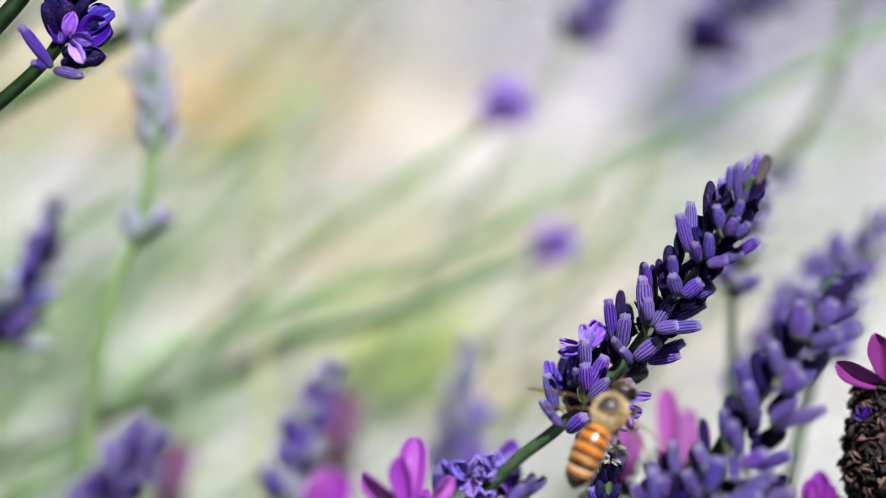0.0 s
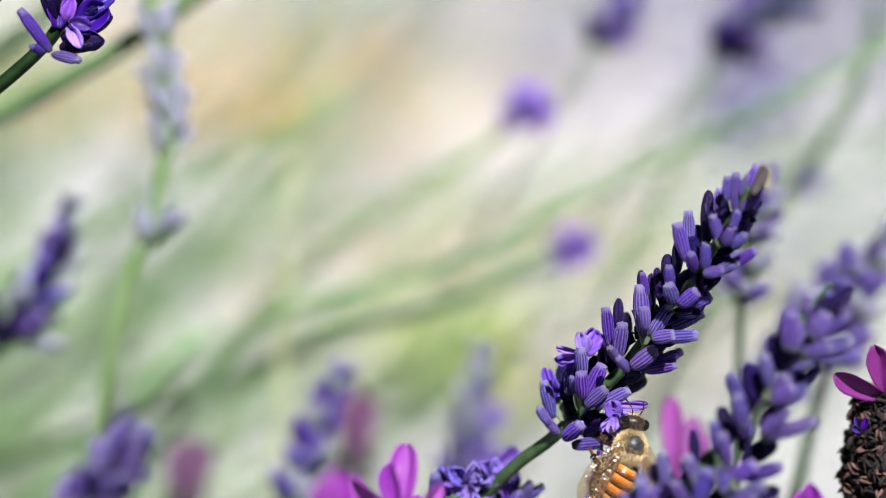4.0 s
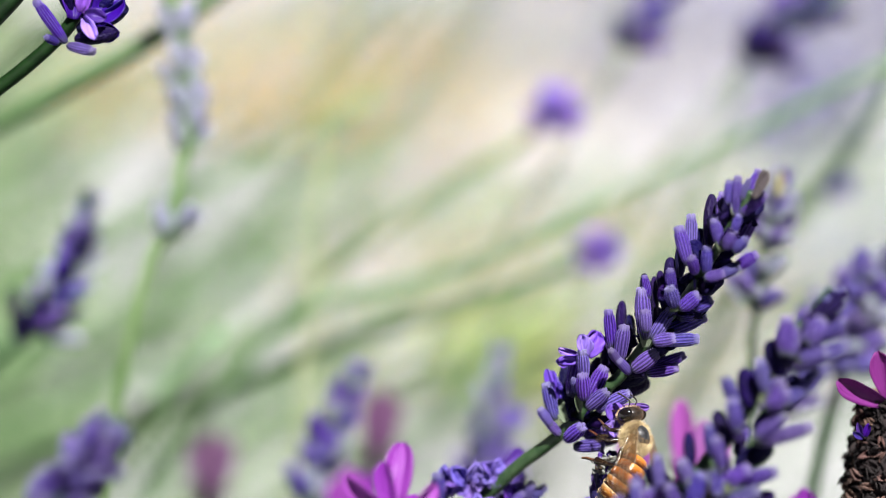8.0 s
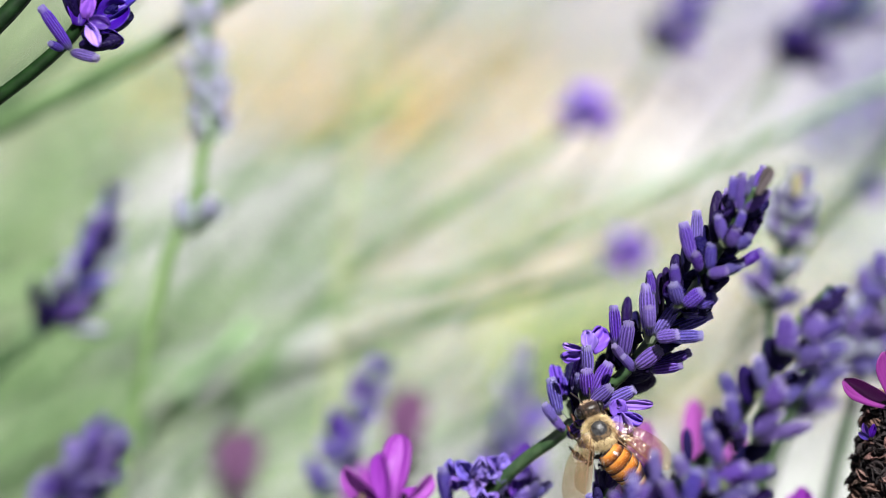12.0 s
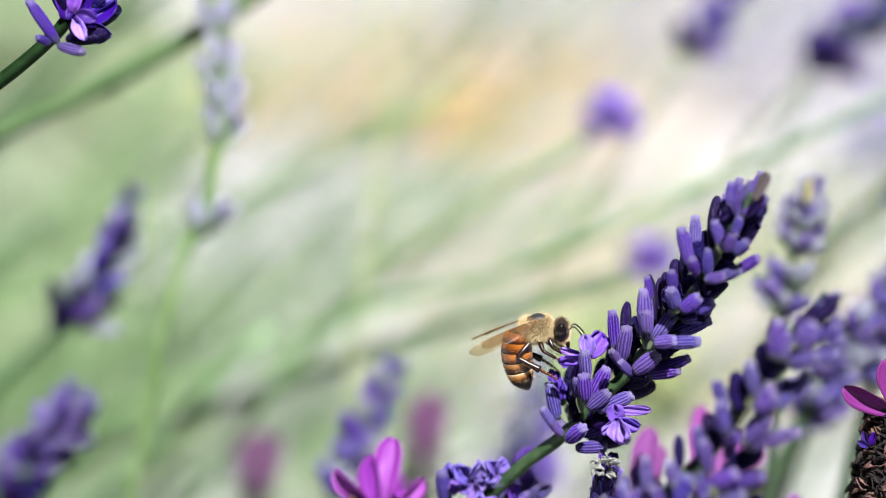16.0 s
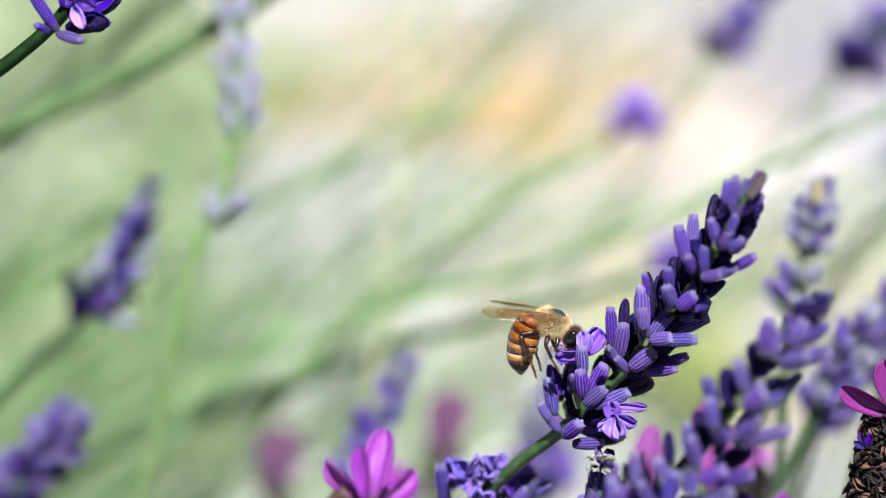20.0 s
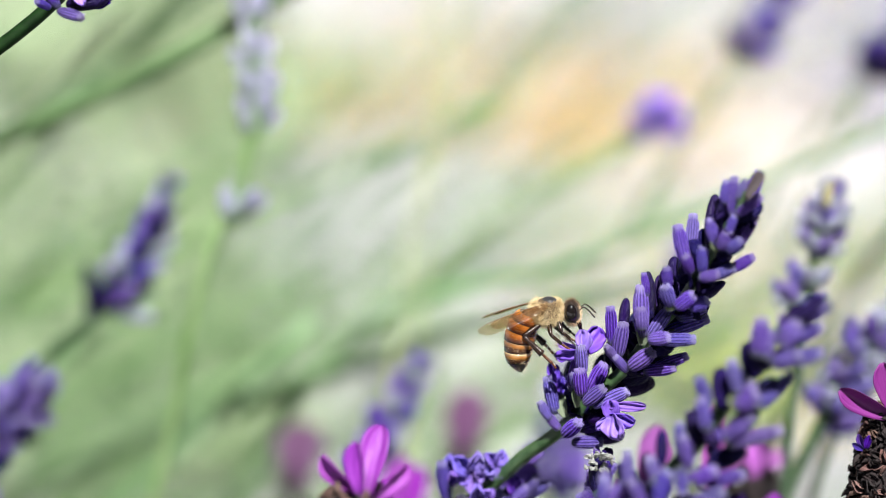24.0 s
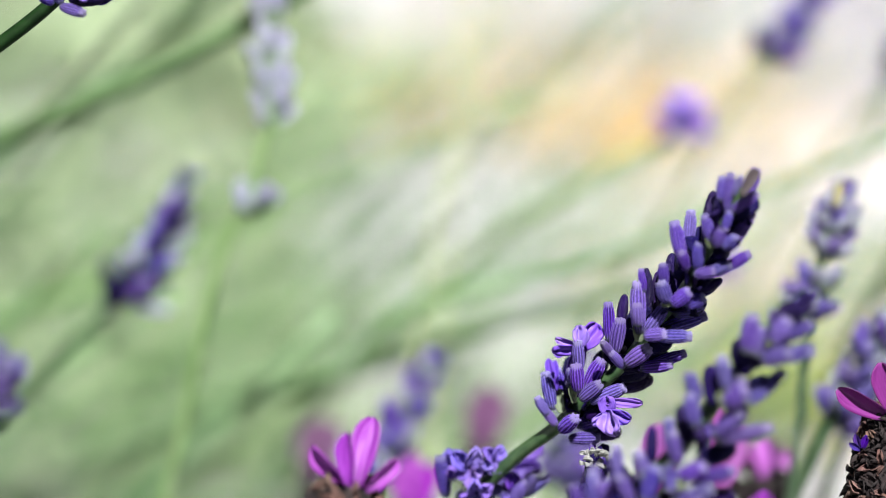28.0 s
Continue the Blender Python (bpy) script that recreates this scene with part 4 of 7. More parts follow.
# the near-black buds set behind carry painted shade, not another bud colour
for (a, b, w), kind in (
    (((0.02975, -0.03875, -0.01421), (0.03422, -0.03908, -0.01165), 0.00173), HERO_DUSK),
    (((0.03097, -0.0364, -0.01605), (0.03676, -0.03519, -0.01465), 0.00221), HERO_DARK_SHADE),
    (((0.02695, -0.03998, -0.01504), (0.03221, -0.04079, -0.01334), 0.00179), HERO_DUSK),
    (((0.02837, -0.03653, -0.01449), (0.03273, -0.0371, -0.01482), 0.00220), HERO_DARK_SHADE),
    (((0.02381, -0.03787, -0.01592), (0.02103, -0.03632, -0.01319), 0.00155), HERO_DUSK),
    (((0.02546, -0.03616, -0.01666), (0.02416, -0.03351, -0.01365), 0.00221), HERO_DARK_SHADE),
    (((0.02539, -0.03948, -0.01429), (0.02373, -0.03882, -0.0109), 0.00154), HERO_DUSK),
    (((0.01964, -0.03748, -0.01594), (0.01831, -0.03634, -0.01379), 0.00142), HERO_DUSK),
    (((0.02188, -0.0361, -0.01726), (0.02023, -0.03364, -0.01473), 0.00208), HERO_DARK_SHADE),
    (((0.03118, -0.03857, -0.01588), (0.03669, -0.0384, -0.0144), 0.00168), HERO_DUSK),
    (((0.02742, -0.03719, -0.01374), (0.0256, -0.03602, -0.00929), 0.00174), HERO_DUSK),
    (((0.02343, -0.0359, -0.01416), (0.02328, -0.03384, -0.00983), 0.00142), HERO_DUSK),
    (((0.02714, -0.03396, -0.01166), (0.02715, -0.03134, -0.00845), 0.00143), HERO_DARK_SHADE),
    (((0.02655, -0.03845, -0.01422), (0.02791, -0.03772, -0.01005), 0.00180), HERO_DUSK),
    (((0.02984, -0.03766, -0.01188), (0.03322, -0.03794, -0.00945), 0.00193), HERO_DUSK),
    (((0.03185, -0.03678, -0.01198), (0.03653, -0.03711, -0.01054), 0.00168), HERO_DUSK),
    (((0.03233, -0.03426, -0.01123), (0.03663, -0.03278, -0.00959), 0.00234), HERO_DARK_SHADE),
    (((0.02816, -0.03503, -0.01371), (0.02565, -0.03287, -0.01199), 0.00169), HERO_DARK_SHADE),
    (((0.02116, -0.03579, -0.0144), (0.02061, -0.03464, -0.01207), 0.00142), HERO_DUSK),
    (((0.02497, -0.03485, -0.01516), (0.02235, -0.0322, -0.01244), 0.00221), HERO_DARK_SHADE),
    (((0.0304, -0.03867, -0.01391), (0.0331, -0.03946, -0.01269), 0.00167), HERO_DUSK),
    (((0.02908, -0.03755, -0.00947), (0.02961, -0.03897, -0.01236), 0.00154), HERO_DUSK),
    (((0.0295, -0.03552, -0.00977), (0.02875, -0.03368, -0.00604), 0.00142), HERO_DUSK),
    (((0.03021, -0.03788, -0.00993), (0.02927, -0.03697, -0.00585), 0.00160), HERO_DUSK),
    (((0.03127, -0.03368, -0.00905), (0.03032, -0.03096, -0.00584), 0.00207), HERO_DARK_SHADE),
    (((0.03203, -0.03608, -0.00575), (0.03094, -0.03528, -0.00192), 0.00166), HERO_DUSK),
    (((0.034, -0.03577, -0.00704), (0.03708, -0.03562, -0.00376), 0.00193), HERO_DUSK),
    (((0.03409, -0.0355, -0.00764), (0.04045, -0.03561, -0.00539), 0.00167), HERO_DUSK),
    (((0.03454, -0.03272, -0.00752), (0.03776, -0.03102, -0.00564), 0.00221), HERO_DARK_SHADE),
    (((0.03298, -0.03414, -0.0085), (0.03134, -0.032, -0.00665), 0.00194), HERO_DARK_SHADE),
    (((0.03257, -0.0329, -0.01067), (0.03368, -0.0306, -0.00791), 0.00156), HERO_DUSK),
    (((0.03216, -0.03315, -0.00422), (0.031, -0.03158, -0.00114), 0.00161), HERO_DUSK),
    (((0.03391, -0.03243, -0.00469), (0.0334, -0.03003, -0.00089), 0.00220), HERO_DARK_SHADE),
    (((0.03533, -0.03364, -0.00227), (0.03437, -0.03274, 0.00178), 0.00161), HERO_DUSK),
    (((0.03508, -0.03563, -0.00301), (0.03746, -0.03595, -0.00085), 0.00217), HERO_DUSK),
    (((0.03577, -0.03456, -0.00413), (0.03696, -0.034, -0.00035), 0.00167), HERO_DUSK),
    (((0.03752, -0.03269, -0.0045), (0.04165, -0.0308, -0.00085), 0.00155), HERO_DUSK),
    (((0.03531, -0.03126, -0.00429), (0.03467, -0.02892, -0.00182), 0.00195), HERO_DARK_SHADE),
    (((0.03704, -0.03098, -0.00452), (0.03995, -0.02925, -0.00262), 0.00234), HERO_DARK_SHADE),
    (((0.03717, -0.03239, 0.00191), (0.03779, -0.03101, 0.00614), 0.00192), HERO_DUSK),
    (((0.03817, -0.03212, 0.00151), (0.03868, -0.03066, 0.00471), 0.00154), HERO_DUSK),
    (((0.03751, -0.03119, -0.00134), (0.03646, -0.02848, 0.00182), 0.00259), HERO_DARK_SHADE),
    (((0.03887, -0.03283, 0.00134), (0.04205, -0.03353, 0.00286), 0.00192), HERO_DUSK),
    (((0.03982, -0.03186, 0.00123), (0.04473, -0.03227, 0.00253), 0.00174), HERO_DUSK),
    (((0.03934, -0.02984, -0.00045), (0.04193, -0.02807, 0.00145), 0.00234), HERO_DARK_SHADE),
    (((0.03857, -0.02915, -0.00151), (0.03832, -0.02614, 0.00246), 0.00221), HERO_DARK_SHADE),
    (((0.0399, -0.03205, 0.0032), (0.0418, -0.03144, 0.00604), 0.00218), HERO_DUSK),
    (((0.0406, -0.03036, 0.0034), (0.04039, -0.0291, 0.00602), 0.00168), HERO_DUSK),
    (((0.04091, -0.03053, 0.00311), (0.04451, -0.02998, 0.00499), 0.00180), HERO_DUSK),
    (((0.04118, -0.02865, 0.0036), (0.04314, -0.02728, 0.00573), 0.00220), HERO_DARK_SHADE),
    (((0.04176, -0.02964, 0.00515), (0.04287, -0.02873, 0.00731), 0.00155), HERO_DUSK),
    (((0.04205, -0.03043, 0.00589), (0.04416, -0.03031, 0.00775), 0.00154), HERO_DUSK),
    (((0.04242, -0.02839, 0.00558), (0.04392, -0.02756, 0.00764), 0.00181), HERO_DARK_SHADE),
    (((0.04296, -0.0292, 0.00632), (0.04484, -0.02847, 0.00825), 0.00129), HERO_DUSK),
):
    rn = random.Random(round((a[0] + 2 * b[2]) * 1e6))
    piece("calyx", rn.choice(kind), near_spike, a, b, w, rn.uniform(0, 6.28))
spike(near_spike, [(0.0139, -0.0391, -0.0264), (0.0197, -0.038, -0.0206), (0.0236, -0.0371, -0.0156)], 3, 8, 0.0062, 0.0020, HERO_DUSK + HERO_DARK_SHADE, 4, (25, 68), shrink=1)
for a, b, w in (((0.02693, -0.03785, -0.01289), (0.02658, -0.03743, -0.01089), 0.00103), ((0.02931, -0.03862, -0.01167), (0.02864, -0.03833, -0.01003), 0.00115), ((0.03509, -0.03555, -0.00283), (0.03452, -0.03539, -0.00144), 0.00128), ((0.03102, -0.03894, -0.01201), (0.03033, -0.03882, -0.01071), 0.00102)):
    facing("bract", LEAFLETS[0], near_spike, a, b, w, 3.1)
for a, b, w in (((0.04064, -0.03142, 0.00587), (0.04458, -0.03036, 0.00889), 0.00166), ((0.04013, -0.03084, 0.00581), (0.04199, -0.03019, 0.00756), 0.00141)):
    facing("dark_bract", DUSK[0], near_spike, a, b, w * 0.7, 2.8)
low_spike = stalk("lavender_stalk", (-0.004, 0.01, -0.5), [(0.0181, -0.016, -0.0363), (0.0194, -0.0138, -0.0294), (0.02, -0.0123, -0.0262), (0.0203, -0.0112, -0.0239)], 0.0012, 0.0006, STEM, "dark indigo lavender spike with withered white petals at its tip", "lavender", LAV)
spike(low_spike, [(0.0184, -0.0153, -0.035), (0.0194, -0.0136, -0.029), (0.02, -0.0123, -0.0262), (0.0203, -0.0113, -0.0241)], 5, 8, 0.0034, 0.0015, HERO_DARK_SHADE + HERO_DARK_SHADE + HERO, 11, (20, 50), shrink=0.7)
for k in range(24):
    rw = random.Random(100 + k)
    p0 = Vector((0.0201, -0.0136, -0.0231)) + Vector((rw.uniform(-1, 1), rw.uniform(-0.6, 0.4), rw.uniform(-1, 1))) * 0.0013
    piece("withered_petal", WITHERED[k % 2], low_spike, p0, p0 + Vector((rw.uniform(-1, 1), rw.uniform(-1, 0.2), rw.uniform(0, 1))).normalized() * 0.0008, 0.0006, rw.uniform(0, 6))

clump = stalk("lavender_stalk", (-0.022, 0.025, -0.5), [(0.0009, 0.0031, -0.0486), (0.0047, 0.0023, -0.041), (0.0055, 0.0019, -0.0373), (0.0061, 0.0022, -0.0344)], 0.0012, 0.0007, STEM, "blue-violet lavender head in full bloom", "lavender", LAV)
spike(clump, [(0.0032, 0.0022, -0.0436), (0.0053, 0.0016, -0.038), (0.0062, 0.0023, -0.0341)], 2, 7, 0.0040, 0.0017, HERO + HERO_PALE, 21, (35, 70), shrink=0.9)
open_flower(clump, (0.0035, -0.0035, -0.031), (0.2, -0.95, 0.1), (-0.15, 0, 1), 0.0046, LOBES_BLUE, 11)
open_flower(clump, (0.0065, -0.0026, -0.0304), (0.5, -0.8, 0.25), (0.1, 0, 1), 0.0036, LOBES_BLUE, 12)
open_flower(clump, (0.0016, -0.0013, -0.032), (-0.5, -0.7, 0.4), (-0.3, 0, 1), 0.0034, LOBES_BLUE + LOBES[:1], 13)
open_flower(clump, (0.0045, -0.0048, -0.0337), (0.1, -0.9, -0.2), (0.2, 0, 1), 0.0040, LOBES_BLUE, 14)
open_flower(clump, (0.0088, -0.0023, -0.0348), (0.4, -0.8, 0.1), (0.2, 0, 1), 0.0036, LOBES + LOBES_BLUE, 15)
for a, b, w, s in (((0.00765, 0.00637, -0.03743), (0.01183, 0.00702, -0.03647), 0.00331, 3.0), ((0.00856, 0.00885, -0.03693), (0.01189, 0.0111, -0.03481), 0.00257, 3.0)):
    facing("corolla_lobe", LOBES_DEEP[1], clump, a, b, w, s)
piece("calyx", HERO_PALE[0], clump, *((0.01026, -0.00163, -0.03592), (0.01365, -0.00215, -0.03264), 0.00132))
piece("calyx", HERO_PALE[1], clump, *((0.01063, -0.00232, -0.03508), (0.01189, -0.00286, -0.03162), 0.00132))
piece("calyx", HERO_PALE[2], clump, *((0.00846, -0.00218, -0.03692), (0.01097, -0.00247, -0.03305), 0.00176))
piece("calyx", HERO[2], clump, *((0.00039, -0.00227, -0.03628), (-0.00038, -0.0018, -0.03042), 0.00176))


def stoechas(name, foot, points, head_from, head_to, radius, bracts, label, meshes, seed, scale_mats, count=70, r=0.0011, small=0.0016, core=0.66, reach=(0.5, 0.8)):
    """A French lavender: a barrel of dry overlapping scales with a tuft of bright bracts."""
    ob = stalk(name, foot, points, r * 1.2, r, STEM, label, "lavender", LAV)
    rnd = random.Random(seed)
    a, b = Vector(head_from), Vector(head_to)
    d = (b - a).normalized()
    s, u = ring_frame(d)
    for k in range(count):
        f = k / count
        ang = k * 2.4
        out = s * math.cos(ang) + u * math.sin(ang)
        rr = radius * (0.72 + 0.28 * math.sin(math.pi * min(1, f * 0.9 + 0.15)))
        p = a.lerp(b, f) + out * rr * (0.55 if reach[0] > 0.4 else 0.8)
        way = (out * rnd.uniform(0.6, 1.2) + d * rnd.uniform(0.3, 1.0)).normalized()
        piece("scale", rnd.choice(scale_mats), ob, p, p + way * rr * rnd.uniform(*reach), small * rnd.uniform(0.8, 1.5), rnd.uniform(0, 6))
    o = Vector(foot)
    body = tube([p - o for p in glide([a, a.lerp(b, 0.5), b], 4)], lambda t: radius * core * (0.75 + 0.4 * math.sin(math.pi * t)), 12)
    part("flower_core", body, DRY_DARK, ob, "dark plum-brown core")
    for i, (p, q, w, spin) in enumerate(bracts):
        facing("bract", meshes[i % len(meshes)], ob, p, q, w, spin)
    return ob


SCALES = [petal_mesh("dry_scale", DRY_DARK, 63 + i, cup=0.6, curl=0.8, ruffle=0.35, blunt=0.6, thick=0.08) for i in range(3)]
SCALES_TAN = SCALES + [petal_mesh("tan_scale", DRY, 73 + i, cup=0.8, curl=1.2, ruffle=0.45, blunt=0.6, thick=0.08) for i in range(3)]
pink_near = stoechas("french_lavender", (-0.033, -0.016, -0.5), [(-0.0107, -0.0348, -0.0292), (-0.0086, -0.0346, -0.0242), (-0.008, -0.0342, -0.0222)], (-0.0087, -0.0342, -0.0245), (-0.0076, -0.0328, -0.018), 0.0042,[
    ((-0.00654, -0.03306, -0.01762), (-0.00579, -0.02689, -0.01155), 0.0033, 3.0), ((-0.00712, -0.03501, -0.01696), (-0.00812, -0.03235, -0.01104), 0.0027, 2.6), ((-0.0075, -0.03384, -0.01675), (-0.01232, -0.03163, -0.01357), 0.0030, 2.3), ((-0.0056, -0.03446, -0.01721), (-0.00199, -0.03221, -0.01413), 0.0026, 3.8), ((-0.00584, -0.02987, -0.02037), (-0.00414, -0.02513, -0.01996), 0.0022, 0.3)],
    "magenta french lavender bracts on a dry brown head", BRACTS, 31, SCALES_TAN, 60)
pink_right = stoechas("french_lavender", (0.059, 0.016, -0.5), [(0.0582, -0.0127, -0.041), (0.0577, -0.0121, -0.0373), (0.0576, -0.0115, -0.036)], (0.0575, -0.0114, -0.0369), (0.0572, -0.0049, -0.0193), 0.0059, [
    ((0.05627, -0.00781, -0.01832), (0.04925, -0.00855, -0.01441), 0.00300, 2.6), ((0.05627, -0.00766, -0.018), (0.05425, -0.00689, -0.01137), 0.00310, 3.0), ((0.05676, -0.00676, -0.01848), (0.05801, -0.00493, -0.01228), 0.00320, 3.3), ((0.05767, -0.00319, -0.02039), (0.06093, -0.00065, -0.01763), 0.00391, 3.6)],
    "plum-pink french lavender with a withered dark brown head", BRACTS_PLUM, 32, SCALES + SCALES + SCALES_TAN, 620, small=0.0008, core=0.8, reach=(0.16, 0.36))
pink_low = stoechas("french_lavender", (0.042, -0.021, -0.5), [(0.0408, -0.0385, -0.0314), (0.0404, -0.0379, -0.0255), (0.0402, -0.0373, -0.0232)], (0.0404, -0.0369, -0.0246), (0.0401, -0.0358, -0.0188), 0.0040, [
    ((0.03991, -0.03735, -0.01858), (0.04, -0.03652, -0.01328), 0.00286, 3.1), ((0.03989, -0.03692, -0.01885), (0.03879, -0.03636, -0.01437), 0.00222, 2.8), ((0.0404, -0.03654, -0.01911), (0.0416, -0.03647, -0.0152), 0.00196, 3.5)],
    "pink french lavender tuft just below the spikes", BRACTS, 38, SCALES_TAN, 40)
for a, b, w in (((0.05219, -0.01094, -0.02108), (0.05154, -0.01115, -0.01908), 0.00084), ((0.05268, -0.01092, -0.02108), (0.05286, -0.01114, -0.0192), 0.00090), ((0.05227, -0.01143, -0.02096), (0.05088, -0.01208, -0.01984), 0.00083)):
    facing("floret", LOBES_DEEP[0], pink_right, a, b, w, 3.0)

swaying_head = stalk("lavender_stalk", (-0.136, 0.047, -0.5), [(-0.0788, -0.0002, 0.0008), (-0.0681, 0.0036, 0.0107), (-0.0596, 0.0058, 0.0175), (-0.0538, 0.0069, 0.0218), (-0.0499, 0.0079, 0.025), (-0.0474, 0.0087, 0.0277), (-0.0447, 0.0111, 0.0327), (-0.0423, 0.0132, 0.0371)], 0.00092, 0.0007, STEM_DARK, "violet lavender head with painted shade on a thick dark green stem", "lavender", LAV, sides=10)
# a shadow lies on this head; its near-black calyxes paint it in
spike(swaying_head, [(-0.0478, 0.0085, 0.0273), (-0.0447, 0.0111, 0.0327), (-0.0423, 0.0132, 0.0371), (-0.04, 0.0153, 0.0415)], 4, 10, 0.0048, 0.0020, HERO_DARK_SHADE, 41, (25, 60), shrink=0.8)
for a, b, w, k in (((-0.04827, 0.00647, 0.02535), (-0.05181, 0.00768, 0.03052), 0.00139, HERO[0]), ((-0.04912, 0.00551, 0.0257), (-0.05042, 0.00394, 0.02713), 0.00104, HERO[3]), ((-0.04791, 0.00448, 0.02579), (-0.04447, 0.00234, 0.02574), 0.00138, HERO[1]), ((-0.04706, 0.00577, 0.02614), (-0.04194, 0.00524, 0.02711), 0.00221, HERO_DARK_SHADE[0]), ((-0.0469, 0.00715, 0.02674), (-0.04078, 0.00936, 0.0288), 0.00249, HERO_DARK_SHADE[1])):
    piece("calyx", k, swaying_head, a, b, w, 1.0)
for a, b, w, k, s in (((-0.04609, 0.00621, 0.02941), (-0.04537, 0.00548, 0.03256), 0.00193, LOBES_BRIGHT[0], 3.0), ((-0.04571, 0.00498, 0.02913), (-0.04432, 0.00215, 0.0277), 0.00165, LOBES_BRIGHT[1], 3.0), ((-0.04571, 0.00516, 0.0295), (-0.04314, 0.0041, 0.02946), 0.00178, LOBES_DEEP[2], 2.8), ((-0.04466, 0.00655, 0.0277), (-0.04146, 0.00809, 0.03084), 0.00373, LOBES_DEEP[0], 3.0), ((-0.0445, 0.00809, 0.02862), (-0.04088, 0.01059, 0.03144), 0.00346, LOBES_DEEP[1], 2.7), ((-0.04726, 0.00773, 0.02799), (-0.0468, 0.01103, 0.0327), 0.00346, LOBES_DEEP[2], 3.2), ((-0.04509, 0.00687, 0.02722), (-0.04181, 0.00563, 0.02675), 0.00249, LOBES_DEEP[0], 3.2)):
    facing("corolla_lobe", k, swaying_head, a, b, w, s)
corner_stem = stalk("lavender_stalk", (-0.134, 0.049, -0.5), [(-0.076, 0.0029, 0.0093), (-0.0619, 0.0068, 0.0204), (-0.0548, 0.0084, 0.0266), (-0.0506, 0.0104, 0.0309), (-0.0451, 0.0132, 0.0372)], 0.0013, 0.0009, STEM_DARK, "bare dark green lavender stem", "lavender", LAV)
spike(corner_stem, [(-0.0437, 0.0138, 0.0385), (-0.0395, 0.0164, 0.0441)], 2, 8, 0.0045, 0.0018, HERO, 43)

swaying_low = stalk("lavender_stalk", (-0.091, -0.047, -0.5), [(-0.0564, -0.0645, -0.0171), (-0.0479, -0.062, -0.0074), (-0.0419, -0.06, -0.0011), (-0.0383, -0.0589, 0.0034), (-0.036, -0.0575, 0.0062)], 0.0013, 0.0006, STEM, "bluish violet lavender spike swinging in the breeze", "lavender", LAV)
spike(swaying_low, [(-0.0484, -0.0622, -0.008), (-0.0419, -0.06, -0.0011), (-0.0386, -0.0591, 0.0028), (-0.0365, -0.0579, 0.0053)], 6, 10, 0.0050, 0.0018, HERO_DUSK[:3] + HERO_PALE[:3] + HERO_DARK_SHADE[:2], 51, (28, 66), shrink=0.6)

# farther stalks; haze over them is put into the pale calyx colour
back_right = stalk("lavender_stalk", (0.025, 0.074, -0.5), [(0.0454, 0.0292, -0.0732), (0.0466, 0.0352, -0.0556), (0.0475, 0.0397, -0.0412), (0.048, 0.0432, -0.0302), (0.0491, 0.0458, -0.0233), (0.0506, 0.0482, -0.0172), (0.0517, 0.0496, -0.0129)], 0.0008, 0.0005, STEM, "pale violet lavender spike with a yellowish tip", "lavender", LAV)
spike(back_right, [(0.0476, 0.0432, -0.0302), (0.0485, 0.0448, -0.0255)], 2, 9, 0.0054, 0.0022, SOFT_PALE_HAZE + SOFT_FADED[:2], 61, (35, 65), shrink=0.9)
spike(back_right, [(0.0493, 0.0465, -0.0218), (0.0506, 0.0482, -0.0172), (0.0518, 0.0498, -0.0126)], 6, 8, 0.0052, 0.0020, SOFT_PALE_HAZE + SOFT_FADED + SOFT_FADED[:2], 62, (28, 55))
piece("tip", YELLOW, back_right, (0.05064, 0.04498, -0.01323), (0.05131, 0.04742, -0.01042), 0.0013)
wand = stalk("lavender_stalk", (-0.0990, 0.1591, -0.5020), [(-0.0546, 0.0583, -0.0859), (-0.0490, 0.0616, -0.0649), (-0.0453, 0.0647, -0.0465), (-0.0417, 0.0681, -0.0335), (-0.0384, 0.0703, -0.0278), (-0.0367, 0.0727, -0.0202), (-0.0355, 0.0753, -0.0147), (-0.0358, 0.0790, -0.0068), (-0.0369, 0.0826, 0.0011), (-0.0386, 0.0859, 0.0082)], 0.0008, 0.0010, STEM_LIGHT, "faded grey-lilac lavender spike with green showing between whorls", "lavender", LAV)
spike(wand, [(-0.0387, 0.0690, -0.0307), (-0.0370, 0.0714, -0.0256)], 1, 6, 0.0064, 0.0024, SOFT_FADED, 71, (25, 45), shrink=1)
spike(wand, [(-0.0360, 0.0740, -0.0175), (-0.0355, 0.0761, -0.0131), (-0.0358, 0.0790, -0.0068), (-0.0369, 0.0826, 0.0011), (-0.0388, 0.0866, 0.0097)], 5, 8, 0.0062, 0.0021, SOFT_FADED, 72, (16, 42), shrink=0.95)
left_spike = stalk("lavender_stalk", (-0.15, 0.175, -0.5), [(-0.0866, 0.0766, -0.0756), (-0.0709, 0.0792, -0.0589), (-0.0631, 0.0797, -0.0513), (-0.058, 0.0818, -0.0446), (-0.0544, 0.0848, -0.0384), (-0.0517, 0.0885, -0.0306)], 0.0010, 0.0006, STEM, "dark violet lavender spike with lilac lower buds", "lavender", LAV)
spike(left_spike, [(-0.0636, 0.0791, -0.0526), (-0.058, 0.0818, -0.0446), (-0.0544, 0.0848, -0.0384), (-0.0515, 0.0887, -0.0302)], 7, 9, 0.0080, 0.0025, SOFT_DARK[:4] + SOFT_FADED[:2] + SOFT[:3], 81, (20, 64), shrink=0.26)
